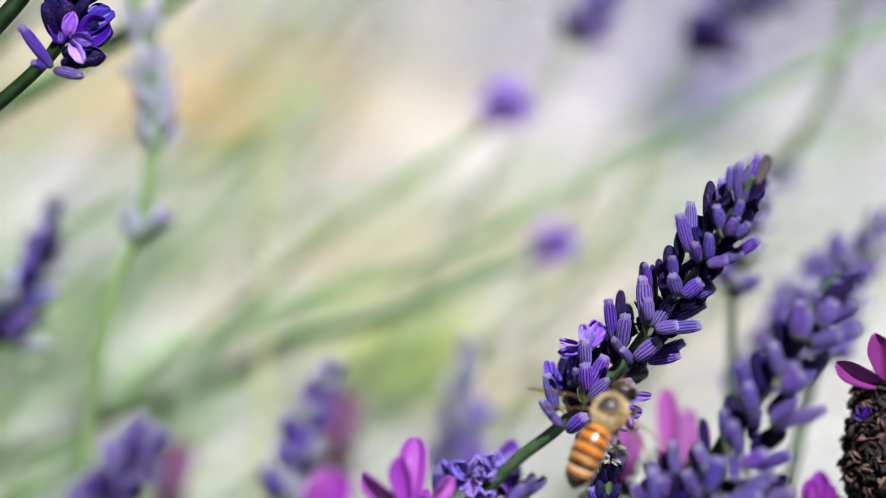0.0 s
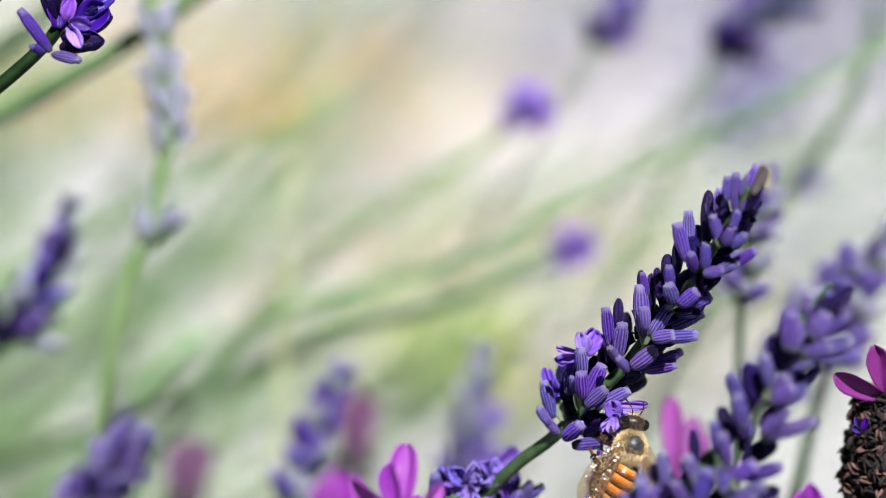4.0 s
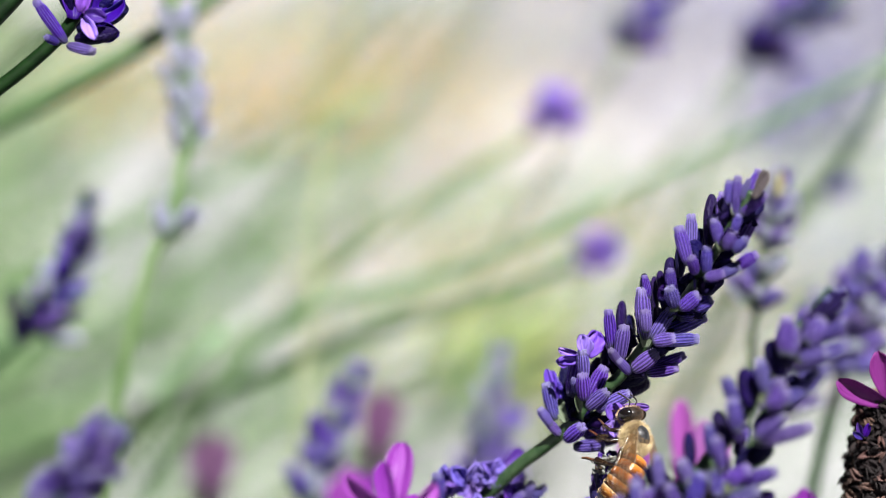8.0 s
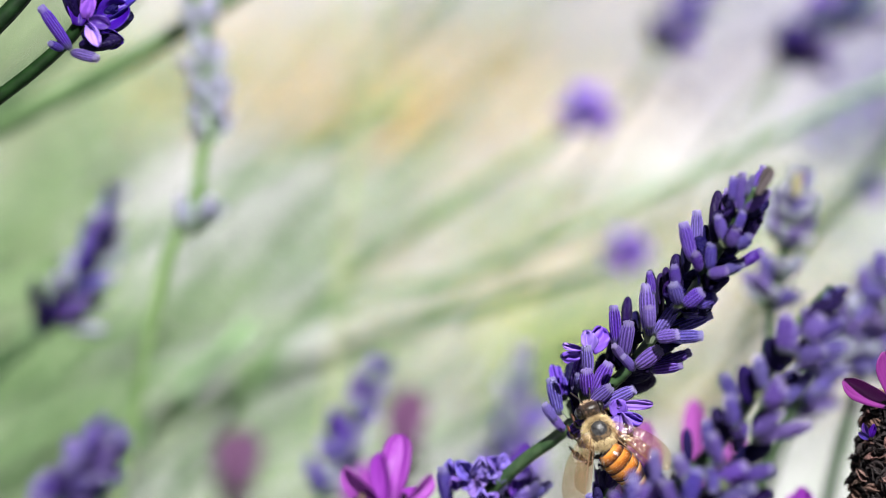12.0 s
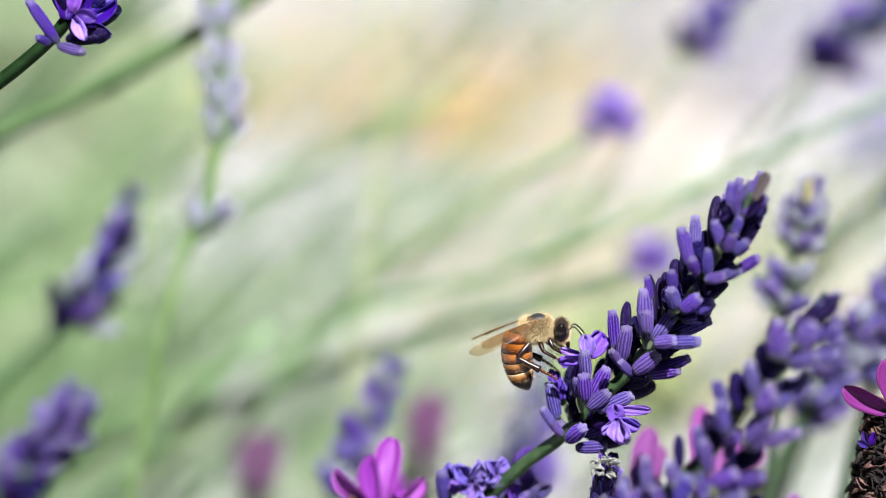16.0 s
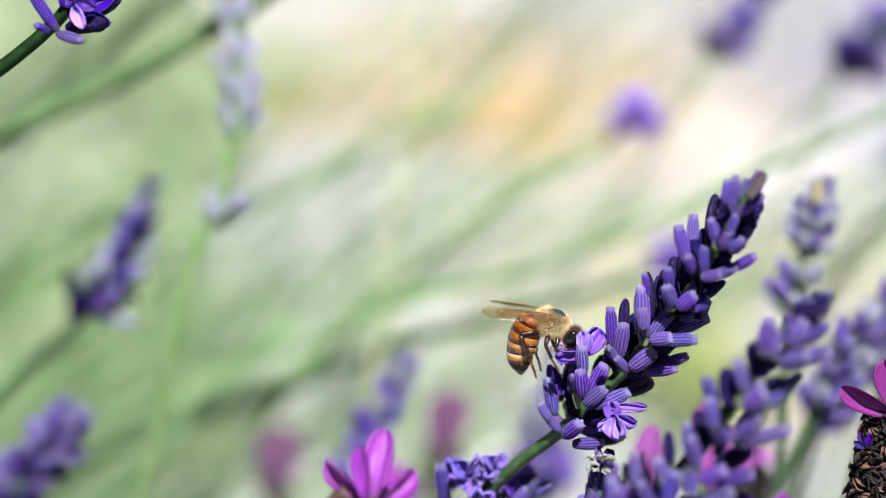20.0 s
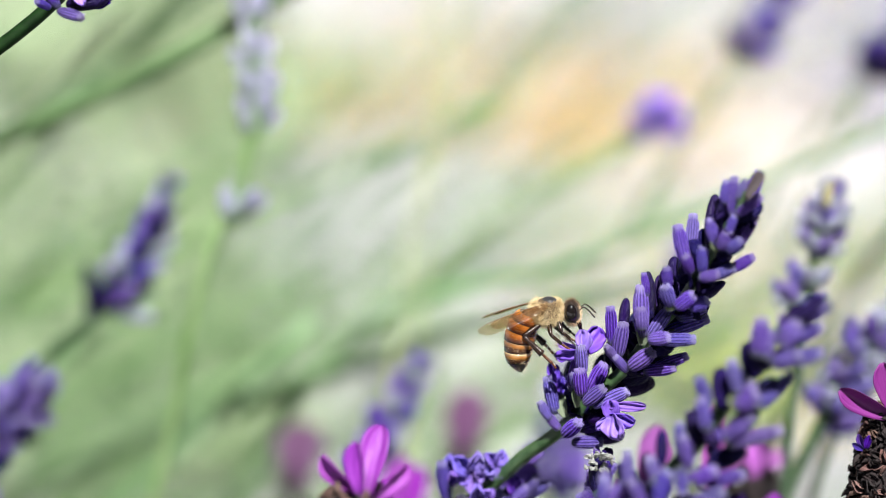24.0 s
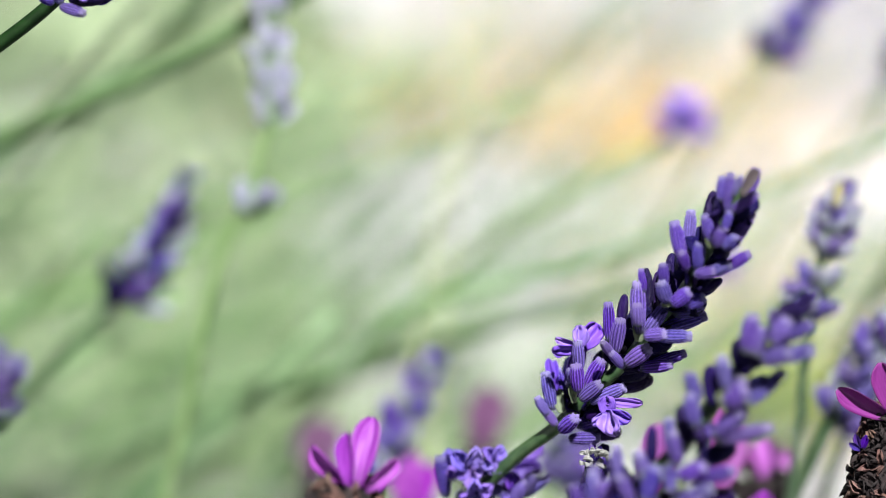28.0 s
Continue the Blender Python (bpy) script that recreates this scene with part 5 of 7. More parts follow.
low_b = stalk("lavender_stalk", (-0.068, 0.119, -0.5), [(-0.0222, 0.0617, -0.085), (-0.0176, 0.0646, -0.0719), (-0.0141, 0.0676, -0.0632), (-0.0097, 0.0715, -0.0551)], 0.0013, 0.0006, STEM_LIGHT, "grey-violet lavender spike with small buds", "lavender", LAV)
spike(low_b, [(-0.0185, 0.0634, -0.0744), (-0.0141, 0.0676, -0.0632), (-0.0094, 0.0718, -0.0544)], 6, 8, 0.0060, 0.0022, SOFT_PALE_HAZE + SOFT_FADED + SOFT, 91, (25, 62))
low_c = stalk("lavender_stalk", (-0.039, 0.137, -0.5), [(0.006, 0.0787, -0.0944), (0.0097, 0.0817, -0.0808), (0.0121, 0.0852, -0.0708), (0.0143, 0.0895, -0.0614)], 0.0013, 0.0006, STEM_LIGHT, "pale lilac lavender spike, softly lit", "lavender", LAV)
spike(low_c, [(0.0089, 0.0809, -0.0825), (0.0121, 0.0852, -0.0708), (0.0145, 0.09, -0.0604)], 6, 8, 0.0054, 0.0020, SOFT_PALE_HAZE + SOFT_FADED, 92, (22, 55))
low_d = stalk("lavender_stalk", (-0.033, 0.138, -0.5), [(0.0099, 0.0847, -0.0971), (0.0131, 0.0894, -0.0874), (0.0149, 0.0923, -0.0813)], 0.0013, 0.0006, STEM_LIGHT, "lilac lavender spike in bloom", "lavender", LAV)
spike(low_d, [(0.0117, 0.0881, -0.09), (0.014, 0.091, -0.0839), (0.0162, 0.0946, -0.0764)], 4, 8, 0.0048, 0.002, SOFT_PALE_HAZE, 93, (20, 50), flowers=0.5, flower_meshes=LOBES_LIGHT)
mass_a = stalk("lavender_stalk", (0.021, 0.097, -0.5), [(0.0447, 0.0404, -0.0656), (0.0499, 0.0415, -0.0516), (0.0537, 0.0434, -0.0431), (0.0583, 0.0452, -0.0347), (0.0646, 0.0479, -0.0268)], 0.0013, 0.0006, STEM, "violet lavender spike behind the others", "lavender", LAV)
spike(mass_a, [(0.0521, 0.0419, -0.0461), (0.0583, 0.0452, -0.0347), (0.0655, 0.0484, -0.0257)], 6, 9, 0.0060, 0.0023, SOFT_PALE_HAZE + SOFT_PALE_HAZE + SOFT_FADED, 94, (28, 66))
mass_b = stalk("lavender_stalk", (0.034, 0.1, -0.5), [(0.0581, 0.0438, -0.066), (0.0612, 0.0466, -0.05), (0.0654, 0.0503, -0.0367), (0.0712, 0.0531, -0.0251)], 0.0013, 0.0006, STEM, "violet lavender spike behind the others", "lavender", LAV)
spike(mass_b, [(0.0606, 0.0496, -0.0439), (0.0655, 0.051, -0.0352), (0.0725, 0.0537, -0.0236)], 7, 10, 0.0070, 0.0027, SOFT_PALE_HAZE + SOFT_PALE_HAZE + SOFT_FADED, 95, (30, 70))
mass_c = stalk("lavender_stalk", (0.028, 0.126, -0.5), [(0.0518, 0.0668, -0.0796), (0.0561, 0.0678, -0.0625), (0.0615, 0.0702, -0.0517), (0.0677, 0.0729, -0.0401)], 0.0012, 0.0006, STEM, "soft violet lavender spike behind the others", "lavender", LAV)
spike(mass_c, [(0.0557, 0.0675, -0.0633), (0.0615, 0.0702, -0.0517), (0.0684, 0.0733, -0.0392)], 6, 8, 0.0062, 0.0023, SOFT_PALE_HAZE + SOFT, 101, (28, 62))
ball_a = stalk("lavender_stalk", (-0.202, 0.344, -0.5), [(-0.0754, 0.2184, -0.1627), (-0.0412, 0.185, -0.1178), (-0.0136, 0.1596, -0.079), (0.0082, 0.1503, -0.0573), (0.0217, 0.1484, -0.048), (0.0279, 0.1488, -0.0428)], 0.0014, 0.0008, STEM_LIGHT, "bright violet lavender head on a long bending stalk", "lavender", LAV)
flower_head(ball_a, (0.0279, 0.149, -0.0423), (0.05, -0.5, 0.85), 0.0069, SOFT_PALE_HAZE, LOBES_BRIGHT, 96, 18)
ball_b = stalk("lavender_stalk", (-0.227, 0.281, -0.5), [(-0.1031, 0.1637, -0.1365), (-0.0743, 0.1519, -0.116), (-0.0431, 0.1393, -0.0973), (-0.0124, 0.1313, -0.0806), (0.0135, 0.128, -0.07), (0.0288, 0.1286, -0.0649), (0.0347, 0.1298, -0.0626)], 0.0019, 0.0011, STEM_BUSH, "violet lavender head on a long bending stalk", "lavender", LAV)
flower_head(ball_b, (0.0349, 0.13, -0.0621), (0.05, -0.5, 0.85), 0.0060, SOFT_PALE_HAZE, LOBES_BRIGHT, 97, 18)
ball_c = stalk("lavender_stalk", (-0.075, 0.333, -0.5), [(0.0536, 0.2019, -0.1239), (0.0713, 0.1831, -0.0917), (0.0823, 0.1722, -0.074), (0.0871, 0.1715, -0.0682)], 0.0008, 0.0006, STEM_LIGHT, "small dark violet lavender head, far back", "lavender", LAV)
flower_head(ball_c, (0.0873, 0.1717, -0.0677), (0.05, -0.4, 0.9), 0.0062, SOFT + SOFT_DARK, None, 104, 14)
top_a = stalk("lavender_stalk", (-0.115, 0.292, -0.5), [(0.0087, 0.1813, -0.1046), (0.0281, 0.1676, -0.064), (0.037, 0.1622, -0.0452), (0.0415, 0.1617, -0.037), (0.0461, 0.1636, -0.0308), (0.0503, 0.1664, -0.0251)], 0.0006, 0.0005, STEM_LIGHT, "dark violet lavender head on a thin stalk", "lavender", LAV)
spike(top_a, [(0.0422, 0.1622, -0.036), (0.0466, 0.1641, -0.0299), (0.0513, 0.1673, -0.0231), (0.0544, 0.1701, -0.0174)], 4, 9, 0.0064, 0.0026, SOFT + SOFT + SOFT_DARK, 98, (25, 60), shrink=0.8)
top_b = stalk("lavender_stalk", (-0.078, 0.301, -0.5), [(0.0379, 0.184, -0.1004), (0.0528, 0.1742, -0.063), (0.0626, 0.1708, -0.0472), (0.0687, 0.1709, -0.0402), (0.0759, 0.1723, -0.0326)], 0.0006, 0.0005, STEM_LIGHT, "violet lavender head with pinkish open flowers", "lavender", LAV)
spike(top_b, [(0.0667, 0.1713, -0.0415), (0.0728, 0.1721, -0.0354), (0.0812, 0.1748, -0.0277)], 4, 9, 0.0062, 0.0025, SOFT + SOFT_DARK + SOFT_PALE_HAZE, 99, (25, 60), shrink=0.8, flowers=0.3, flower_meshes=LOBES_LIGHT)
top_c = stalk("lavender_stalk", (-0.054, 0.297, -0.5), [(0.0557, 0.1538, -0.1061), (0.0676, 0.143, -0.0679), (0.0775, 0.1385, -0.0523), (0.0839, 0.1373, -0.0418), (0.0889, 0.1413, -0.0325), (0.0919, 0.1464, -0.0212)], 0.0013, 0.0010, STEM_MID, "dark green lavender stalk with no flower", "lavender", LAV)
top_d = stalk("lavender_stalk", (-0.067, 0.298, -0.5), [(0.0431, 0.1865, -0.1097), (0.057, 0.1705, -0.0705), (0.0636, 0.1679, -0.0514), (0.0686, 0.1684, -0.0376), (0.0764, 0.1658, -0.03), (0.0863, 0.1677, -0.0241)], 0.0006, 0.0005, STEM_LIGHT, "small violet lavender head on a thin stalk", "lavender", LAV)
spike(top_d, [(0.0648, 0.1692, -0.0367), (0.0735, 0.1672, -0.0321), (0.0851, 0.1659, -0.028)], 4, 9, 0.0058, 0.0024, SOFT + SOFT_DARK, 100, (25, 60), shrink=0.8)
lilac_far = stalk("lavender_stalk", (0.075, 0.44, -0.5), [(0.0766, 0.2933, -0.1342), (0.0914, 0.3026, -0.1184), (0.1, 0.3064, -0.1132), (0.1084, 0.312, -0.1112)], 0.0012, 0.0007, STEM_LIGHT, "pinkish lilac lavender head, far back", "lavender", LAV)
spike(lilac_far, [(0.0914, 0.3026, -0.1184), (0.1, 0.3064, -0.1132), (0.1099, 0.3122, -0.1104)], 3, 7, 0.0064, 0.0026, SOFT_PALE_HAZE + SOFT_FADED + SOFT_FADED, 105, (30, 70), shrink=0.8, flowers=0.3, flower_meshes=LOBES_LIGHT)
upright_a = stalk("lavender_stalk", (-0.06, 0.23, -0.5), [(-0.0195, 0.1228, -0.0869), (-0.0168, 0.1405, -0.0608), (-0.0128, 0.1513, -0.0449), (-0.0093, 0.1603, -0.0303), (-0.0072, 0.1657, -0.0188)], 0.0005, 0.0004, STEM_STRAW, "thin upright straw-green stalk", "lavender", LAV)
upright_b = stalk("lavender_stalk", (-0.02, 0.27, -0.5), [(-0.0181, 0.1283, -0.1156), (-0.017, 0.1601, -0.0828), (-0.0156, 0.179, -0.0542), (-0.0179, 0.191, -0.0277)], 0.0005, 0.0004, STEM_STRAW, "thin upright straw-green stalk", "lavender", LAV)
corner_arch = stalk("lavender_stalk", (-0.23, 0.24, -0.5), [(-0.094, 0.1199, -0.0443), (-0.077, 0.1361, -0.0336), (-0.0629, 0.1409, -0.0235), (-0.0478, 0.1462, -0.0125)], 0.0012, 0.0009, STEM_MID, "long arching green lavender stalk", "lavender", LAV)
STEM_ARCH = plain_material("olive_green_stem", (0.030, 0.078, 0.020), (0.068, 0.140, 0.044), 120, 0.6, 0.3, 0.0003, 0.12)
arch = stalk("lavender_stalk", (-0.204, 0.192, -0.5), [(-0.1085, 0.0918, -0.0418), (-0.0888, 0.092, -0.0305), (-0.074, 0.0905, -0.0227), (-0.0573, 0.0914, -0.0146), (-0.0435, 0.093, -0.0071), (-0.0319, 0.0964, -0.0004), (-0.0194, 0.1005, 0.0077)], 0.0020, 0.0012, STEM_ARCH, "long arching green lavender stalk", "lavender", LAV)
far_pink_a = stoechas("french_lavender", (-0.083, 0.179, -0.5), [(-0.0396, 0.1154, -0.1251), (-0.0378, 0.1174, -0.1139)], (-0.0383, 0.1169, -0.1149), (-0.0361, 0.1201, -0.101), 0.0044, [((-0.03668, 0.11616, -0.10472), (-0.03601, 0.11968, -0.09244), 0.00447, 3.0), ((-0.03606, 0.11618, -0.10472), (-0.03277, 0.12021, -0.09386), 0.00374, 3.4), ((-0.03689, 0.11616, -0.10472), (-0.03899, 0.11983, -0.09433), 0.00374, 2.7), ((-0.03693, 0.12135, -0.10778), (-0.03548, 0.12649, -0.0968), 0.00453, 0.2)], "plum-pink french lavender tuft", BRACTS_FADED, 33, SCALES, 14, core=0.3)
far_pink_b = stoechas("french_lavender", (-0.052, 0.18, -0.5), [(-0.0094, 0.115, -0.1182), (-0.0078, 0.116, -0.1066)], (-0.008, 0.116, -0.1066), (-0.0056, 0.12, -0.0934), 0.0046, [((-0.0062, 0.11607, -0.09705), (-0.00478, 0.12087, -0.08443), 0.00443, 3.0), ((-0.00569, 0.11609, -0.09705), (-0.00219, 0.12029, -0.08583), 0.00371, 3.4), ((-0.00651, 0.11607, -0.09705), (-0.00732, 0.11994, -0.0863), 0.00330, 2.7)], "plum french lavender tuft", BRACTS_FADED, 34, SCALES, 14, core=0.3)
far_pink_c = stoechas("french_lavender", (-0.057, 0.126, -0.5), 
    [(-0.01350, 0.05570, -0.09160), (-0.01200, 0.05750, -0.08320)], (-0.01220, 0.05750, -0.08320), (-0.01130, 0.06000, -0.07310), 0.0040, [((-0.01150, 0.05676, -0.07538), (-0.01129, 0.06021, -0.06554), 0.00448, 3.0), ((-0.01097, 0.05680, -0.07537), (-0.00857, 0.05990, -0.06675), 0.00358, 3.4), ((-0.01168, 0.05674, -0.07538), (-0.01371, 0.05924, -0.06716), 0.00322, 2.7)], "magenta french lavender tuft", BRACTS, 35, SCALES, 14, core=0.3)
far_pink_d = stoechas("french_lavender", (0.004, 0.07, -0.5), [(0.0241, 0.0134, -0.0585), (0.0251, 0.0147, -0.0511)], (0.0248, 0.0147, -0.0511), (0.0265, 0.0171, -0.0435), 0.0040, [((0.02586, 0.01442, -0.04457), (0.02777, 0.01788, -0.03485), 0.00370, 3.0), ((0.0264, 0.01443, -0.04457), (0.0291, 0.01688, -0.03708), 0.00278, 3.4), ((0.0251, 0.01407, -0.04527), (0.02246, 0.01476, -0.04127), 0.00247, 2.5)], "magenta french lavender tuft", BRACTS_SOFT, 36, SCALES, 14, core=0.3)
far_pink_e = stoechas("french_lavender", (0.018, 0.083, -0.5), [(0.0363, 0.0248, -0.068), (0.0363, 0.0256, -0.0569)], (0.0361, 0.0256, -0.0569), (0.0367, 0.0283, -0.0463), 0.0042, [((0.03584, 0.02408, -0.04847), (0.0355, 0.02839, -0.03711), 0.00321, 3.0), ((0.03632, 0.02404, -0.04847), (0.0386, 0.02692, -0.03962), 0.00321, 3.4), ], "magenta french lavender tuft", BRACTS_SOFT, 37, SCALES, 14, core=0.3)
far_pink_f = stoechas("french_lavender", (0.023, 0.097, -0.5), [(0.0427, 0.0458, -0.0727), (0.0432, 0.0468, -0.0647)], (0.0432, 0.0468, -0.0647), (0.0434, 0.0494, -0.0593), 0.0040, [((0.04295, 0.0472, -0.05903), (0.04348, 0.05338, -0.05533), 0.0036, 3.0), ((0.04214, 0.048, -0.05953), (0.04001, 0.04977, -0.05528), 0.003, 2.6), ((0.0441, 0.04818, -0.05953), (0.04675, 0.05461, -0.05811), 0.003, 3.4)], "soft magenta french lavender tuft behind the spikes", BRACTS_SOFT, 39, SCALES, 14, core=0.5)

for host, at, way in ((arch, (-0.0795, 0.0892, -0.0252), (0.02, 0.01, 0.02)), (arch, (-0.0934, 0.0909, -0.0326), (-0.01, 0.01, 0.025)), (top_c, (0.0599, 0.1484, -0.0933), (0.02, 0.0, 0.015)), (top_c, (0.051, 0.1513, -0.1122), (-0.02, 0.0, 0.015))):
    piece("leaf", LEAFLETS[1], host, at, Vector(at) + Vector(way), 0.003)

# ---- the honey bee: x forward, y to its left, z to its back ----
def band_material(name, stops):
    m, nt, bsdf = material(name)
    uv = nt.nodes.new("ShaderNodeTexCoord")
    sep = nt.nodes.new("ShaderNodeSeparateXYZ")
    nt.links.new(uv.outputs["UV"], sep.inputs[0])
    wob = node(nt, "ShaderNodeMath")
    wob.operation = "MULTIPLY_ADD"
    wob.inputs[1].default_value = 0.25
    nt.links.new(noise_of(nt, 1200, 3), wob.inputs[0])
    nt.links.new(sep.outputs[1], wob.inputs[2])
    col = ramp(nt, wob.outputs[0], stops)
    tc = nt.nodes.new("ShaderNodeTexCoord")
    stretch = nt.nodes.new("ShaderNodeMapping")
    stretch.inputs["Scale"].default_value = (5.0, 1.0, 1.0)
    streak = node(nt, "ShaderNodeTexNoise", Scale=1100.0, Detail=3.0, Roughness=0.65)
    nt.links.new(tc.outputs["Object"], stretch.inputs["Vector"])
    nt.links.new(stretch.outputs[0], streak.inputs["Vector"])
    col = mixed(nt, col, (0.10, 0.03, 0.008), ramp(nt, streak.outputs["Fac"], [(0.52, (0, 0, 0)), (0.75, (0.65, 0.65, 0.65))]))
    col = mixed(nt, col, (0.62, 0.40, 0.14), ramp(nt, streak.outputs["Fac"], [(0.28, (0.6, 0.6, 0.6)), (0.42, (0, 0, 0))]))
    nt.links.new(col, bsdf.inputs["Base Color"])
    bsdf.inputs["Roughness"].default_value = 0.22
    bsdf.inputs["Coat Weight"].default_value = 0.4
    add_bump(nt, bsdf, noise_of(nt, 9000, 2), 0.3, 0.00005)
    translucent(m, nt, bsdf, col, 0.3)
    return m


def wing_material():
    m, nt, bsdf = material("clear_wing_membrane")
    n = noise_of(nt, 900, 3)
    bsdf.inputs["Base Color"].default_value = (0.22, 0.13, 0.05, 1)
    bsdf.inputs["Roughness"].default_value = 0.3
    add_bump(nt, bsdf, n, 0.7, 0.0006)
    clear = nt.nodes.new("ShaderNodeBsdfTransparent")
    clear.inputs[0].default_value = (0.945, 0.885, 0.79, 1)
    shine = node(nt, "ShaderNodeBsdfGlossy", Roughness=0.22)
    nt.links.new(bsdf.inputs["Normal"].links[0].from_socket, shine.inputs["Normal"])
    film, skin = nt.nodes.new("ShaderNodeMixShader"), nt.nodes.new("ShaderNodeMixShader")
    film.inputs[0].default_value, skin.inputs[0].default_value = 0.06, 0.06
    for a, b in ((clear.outputs[0], film.inputs[1]), (shine.outputs[0], film.inputs[2]), (film.outputs[0], skin.inputs[1]), (bsdf.outputs[0], skin.inputs[2])):
        nt.links.new(a, b)
    nt.links.new(skin.outputs[0], nt.nodes["Material Output"].inputs[0])
    return m


AMBER = band_material("amber_abdomen_plate", [(0.2, (0.70, 0.29, 0.06)), (0.5, (0.58, 0.19, 0.026)), (0.80, (0.20, 0.055, 0.011)), (1.0, (0.06, 0.018, 0.006))])
UMBER = band_material("umber_abdomen_plate", [(0.15, (0.74, 0.56, 0.33)), (0.40, (0.60, 0.25, 0.05)), (0.64, (0.09, 0.028, 0.008)), (1.0, (0.010, 0.0055, 0.005))])
WING = wing_material()
VEIN = plain_material("brown_wing_vein", (0.12, 0.065, 0.03), (0.22, 0.13, 0.06), 2000, 0.3)
FUZZ = plain_material("tawny_bee_hair", (0.40, 0.25, 0.11), (0.78, 0.60, 0.37), 1500, 0.8, 0.1, 0.0001)
FUZZ_BROWN = plain_material("brown_bee_hair", (0.06, 0.034, 0.015), (0.17, 0.10, 0.048), 3000, 0.8, 0.1, 0.0001)
SHELL = plain_material("dark_bee_shell", (0.0119, 0.00792, 0.0066), (0.033, 0.0231, 0.0198), 3000, 0.32, 0.3, 0.00005)
SHIELD = plain_material("grey_bee_thorax", (0.006, 0.006, 0.007), (0.05, 0.05, 0.053), 2500, 0.34, 0.4, 0.00008)
LEG = plain_material("black_brown_bee_leg", (0.006, 0.0035, 0.003), (0.028, 0.012, 0.006), 2500, 0.22, 0.3, 0.00005)
EYE = plain_material("black_compound_eye", (0.004, 0.0033, 0.0033), (0.010, 0.007, 0.0066), 6000, 0.13, 0.05, 0.00002)
FOOT = plain_material("brown_bee_foot", (0.04, 0.014, 0.007), (0.15, 0.055, 0.02), 2500, 0.3, 0.3, 0.00005)
THORAX = plain_material("dark_bee_underfur", (0.03, 0.02, 0.012), (0.13, 0.085, 0.045), 2500, 0.8, 0.4, 0.0001)
MM = 0.001


def blob(centre, radii, cols=20, rows=12, bm=None, wave=None):
    bm = bm or bmesh.new()
    uv = bm.loops.layers.uv.verify()
    cx, cy, cz = centre
    rings = []
    for i in range(rows + 1):
        th = math.pi * i / rows
        ring = []
        for k in range(cols):
            ph = 2 * math.pi * k / cols
            x, y, z = math.cos(th), math.sin(th) * math.cos(ph), math.sin(th) * math.sin(ph)
            q = wave(x, y, z) if wave else 1
            ring.append(bm.verts.new((cx + radii[0] * x * q, cy + radii[1] * y * q, cz + radii[2] * z * q)))
        rings.append(ring)
    for i in range(rows):
        for k in range(cols):
            f = bm.faces.new((rings[i][k], rings[i][(k + 1) % cols], rings[i + 1][(k + 1) % cols], rings[i + 1][k]))
            for lo, (u, v) in zip(f.loops, ((k, i), (k + 1, i), (k + 1, i + 1), (k, i + 1))):
                lo[uv].uv = (u / cols, v / rows)
    bmesh.ops.remove_doubles(bm, verts=bm.verts, dist=1e-7)
    return bm


def hair_coat(centre, radii, count, length, seed, accept, back=0.5):
    """Fine tapering hairs standing on an ellipsoid."""
    rnd = random.Random(seed)
    verts, faces = [], []
    c, r = Vector(centre), Vector(radii)
    for k in range(count):
        z = rnd.uniform(-1, 1)
        w = rnd.uniform(0, 6.2832)
        n = Vector((math.sqrt(1 - z * z) * math.cos(w), math.sqrt(1 - z * z) * math.sin(w), z))
        if not accept(n):
            continue
        p = c + Vector((n.x * r.x, n.y * r.y, n.z * r.z)) * 0.97
        out = Vector((n.x / r.x, n.y / r.y, n.z / r.z)).normalized()
        way = (out + Vector((-back, 0, 0)) + Vector((rnd.uniform(-1, 1), rnd.uniform(-1, 1), rnd.uniform(-1, 1))) * 0.35).normalized()
        side = way.cross(Vector((rnd.uniform(-1, 1), rnd.uniform(-1, 1), rnd.uniform(-1, 1)))).normalized() * 0.0115 * MM
        other = way.cross(side).normalized() * 0.010 * MM
        L = length * rnd.uniform(0.55, 1.15)
        b = len(verts)
        bow = out * 0.0 + Vector((-0.12, 0, -0.05)) * L
        mid = p + way * L * 0.55
        verts += [tuple(p + side), tuple(p - side * 0.5 + other), tuple(p - side * 0.5 - other), tuple(mid + side * 0.7), tuple(mid - side * 0.35 + other * 0.7), tuple(mid - side * 0.35 - other * 0.7), tuple(p + way * L + bow)]
        for i in range(3):
            j = (i + 1) % 3
            faces += [(b + i, b + j, b + 3 + j, b + 3 + i), (b + 3 + i, b + 3 + j, b + 6)]
    return verts, faces


def fuzz(name, parent, mat, *args, **kw):
    v, f = hair_coat(*args, **kw)
    me = bpy.data.meshes.new(name)
    me.from_pydata(v, [], f)
    me.materials.append(mat)
    ob = new(name, me)
    ob.parent = parent
    return ob


bee = root("honey_bee", (0, 0, 0), "amber and brown honey bee with a furry thorax and clear wings", "bee")
thorax = part("thorax", blob((0, 0, 0), (1.95 * MM, 1.75 * MM, 1.7 * MM)), THORAX, bee)
part("shield", blob((0.25 * MM, 0, 0.52 * MM), (1.36 * MM, 1.3 * MM, 1.3 * MM)), SHIELD, thorax, "bald grey patch on the back")
fuzz("fuzz", thorax, FUZZ, (0, 0, 0), (1.95 * MM, 1.75 * MM, 1.7 * MM), 9000, 0.75 * MM, 1, lambda n: not (n.z > 0.70 and n.x > -0.45 and n.x < 0.7), back=0.15)
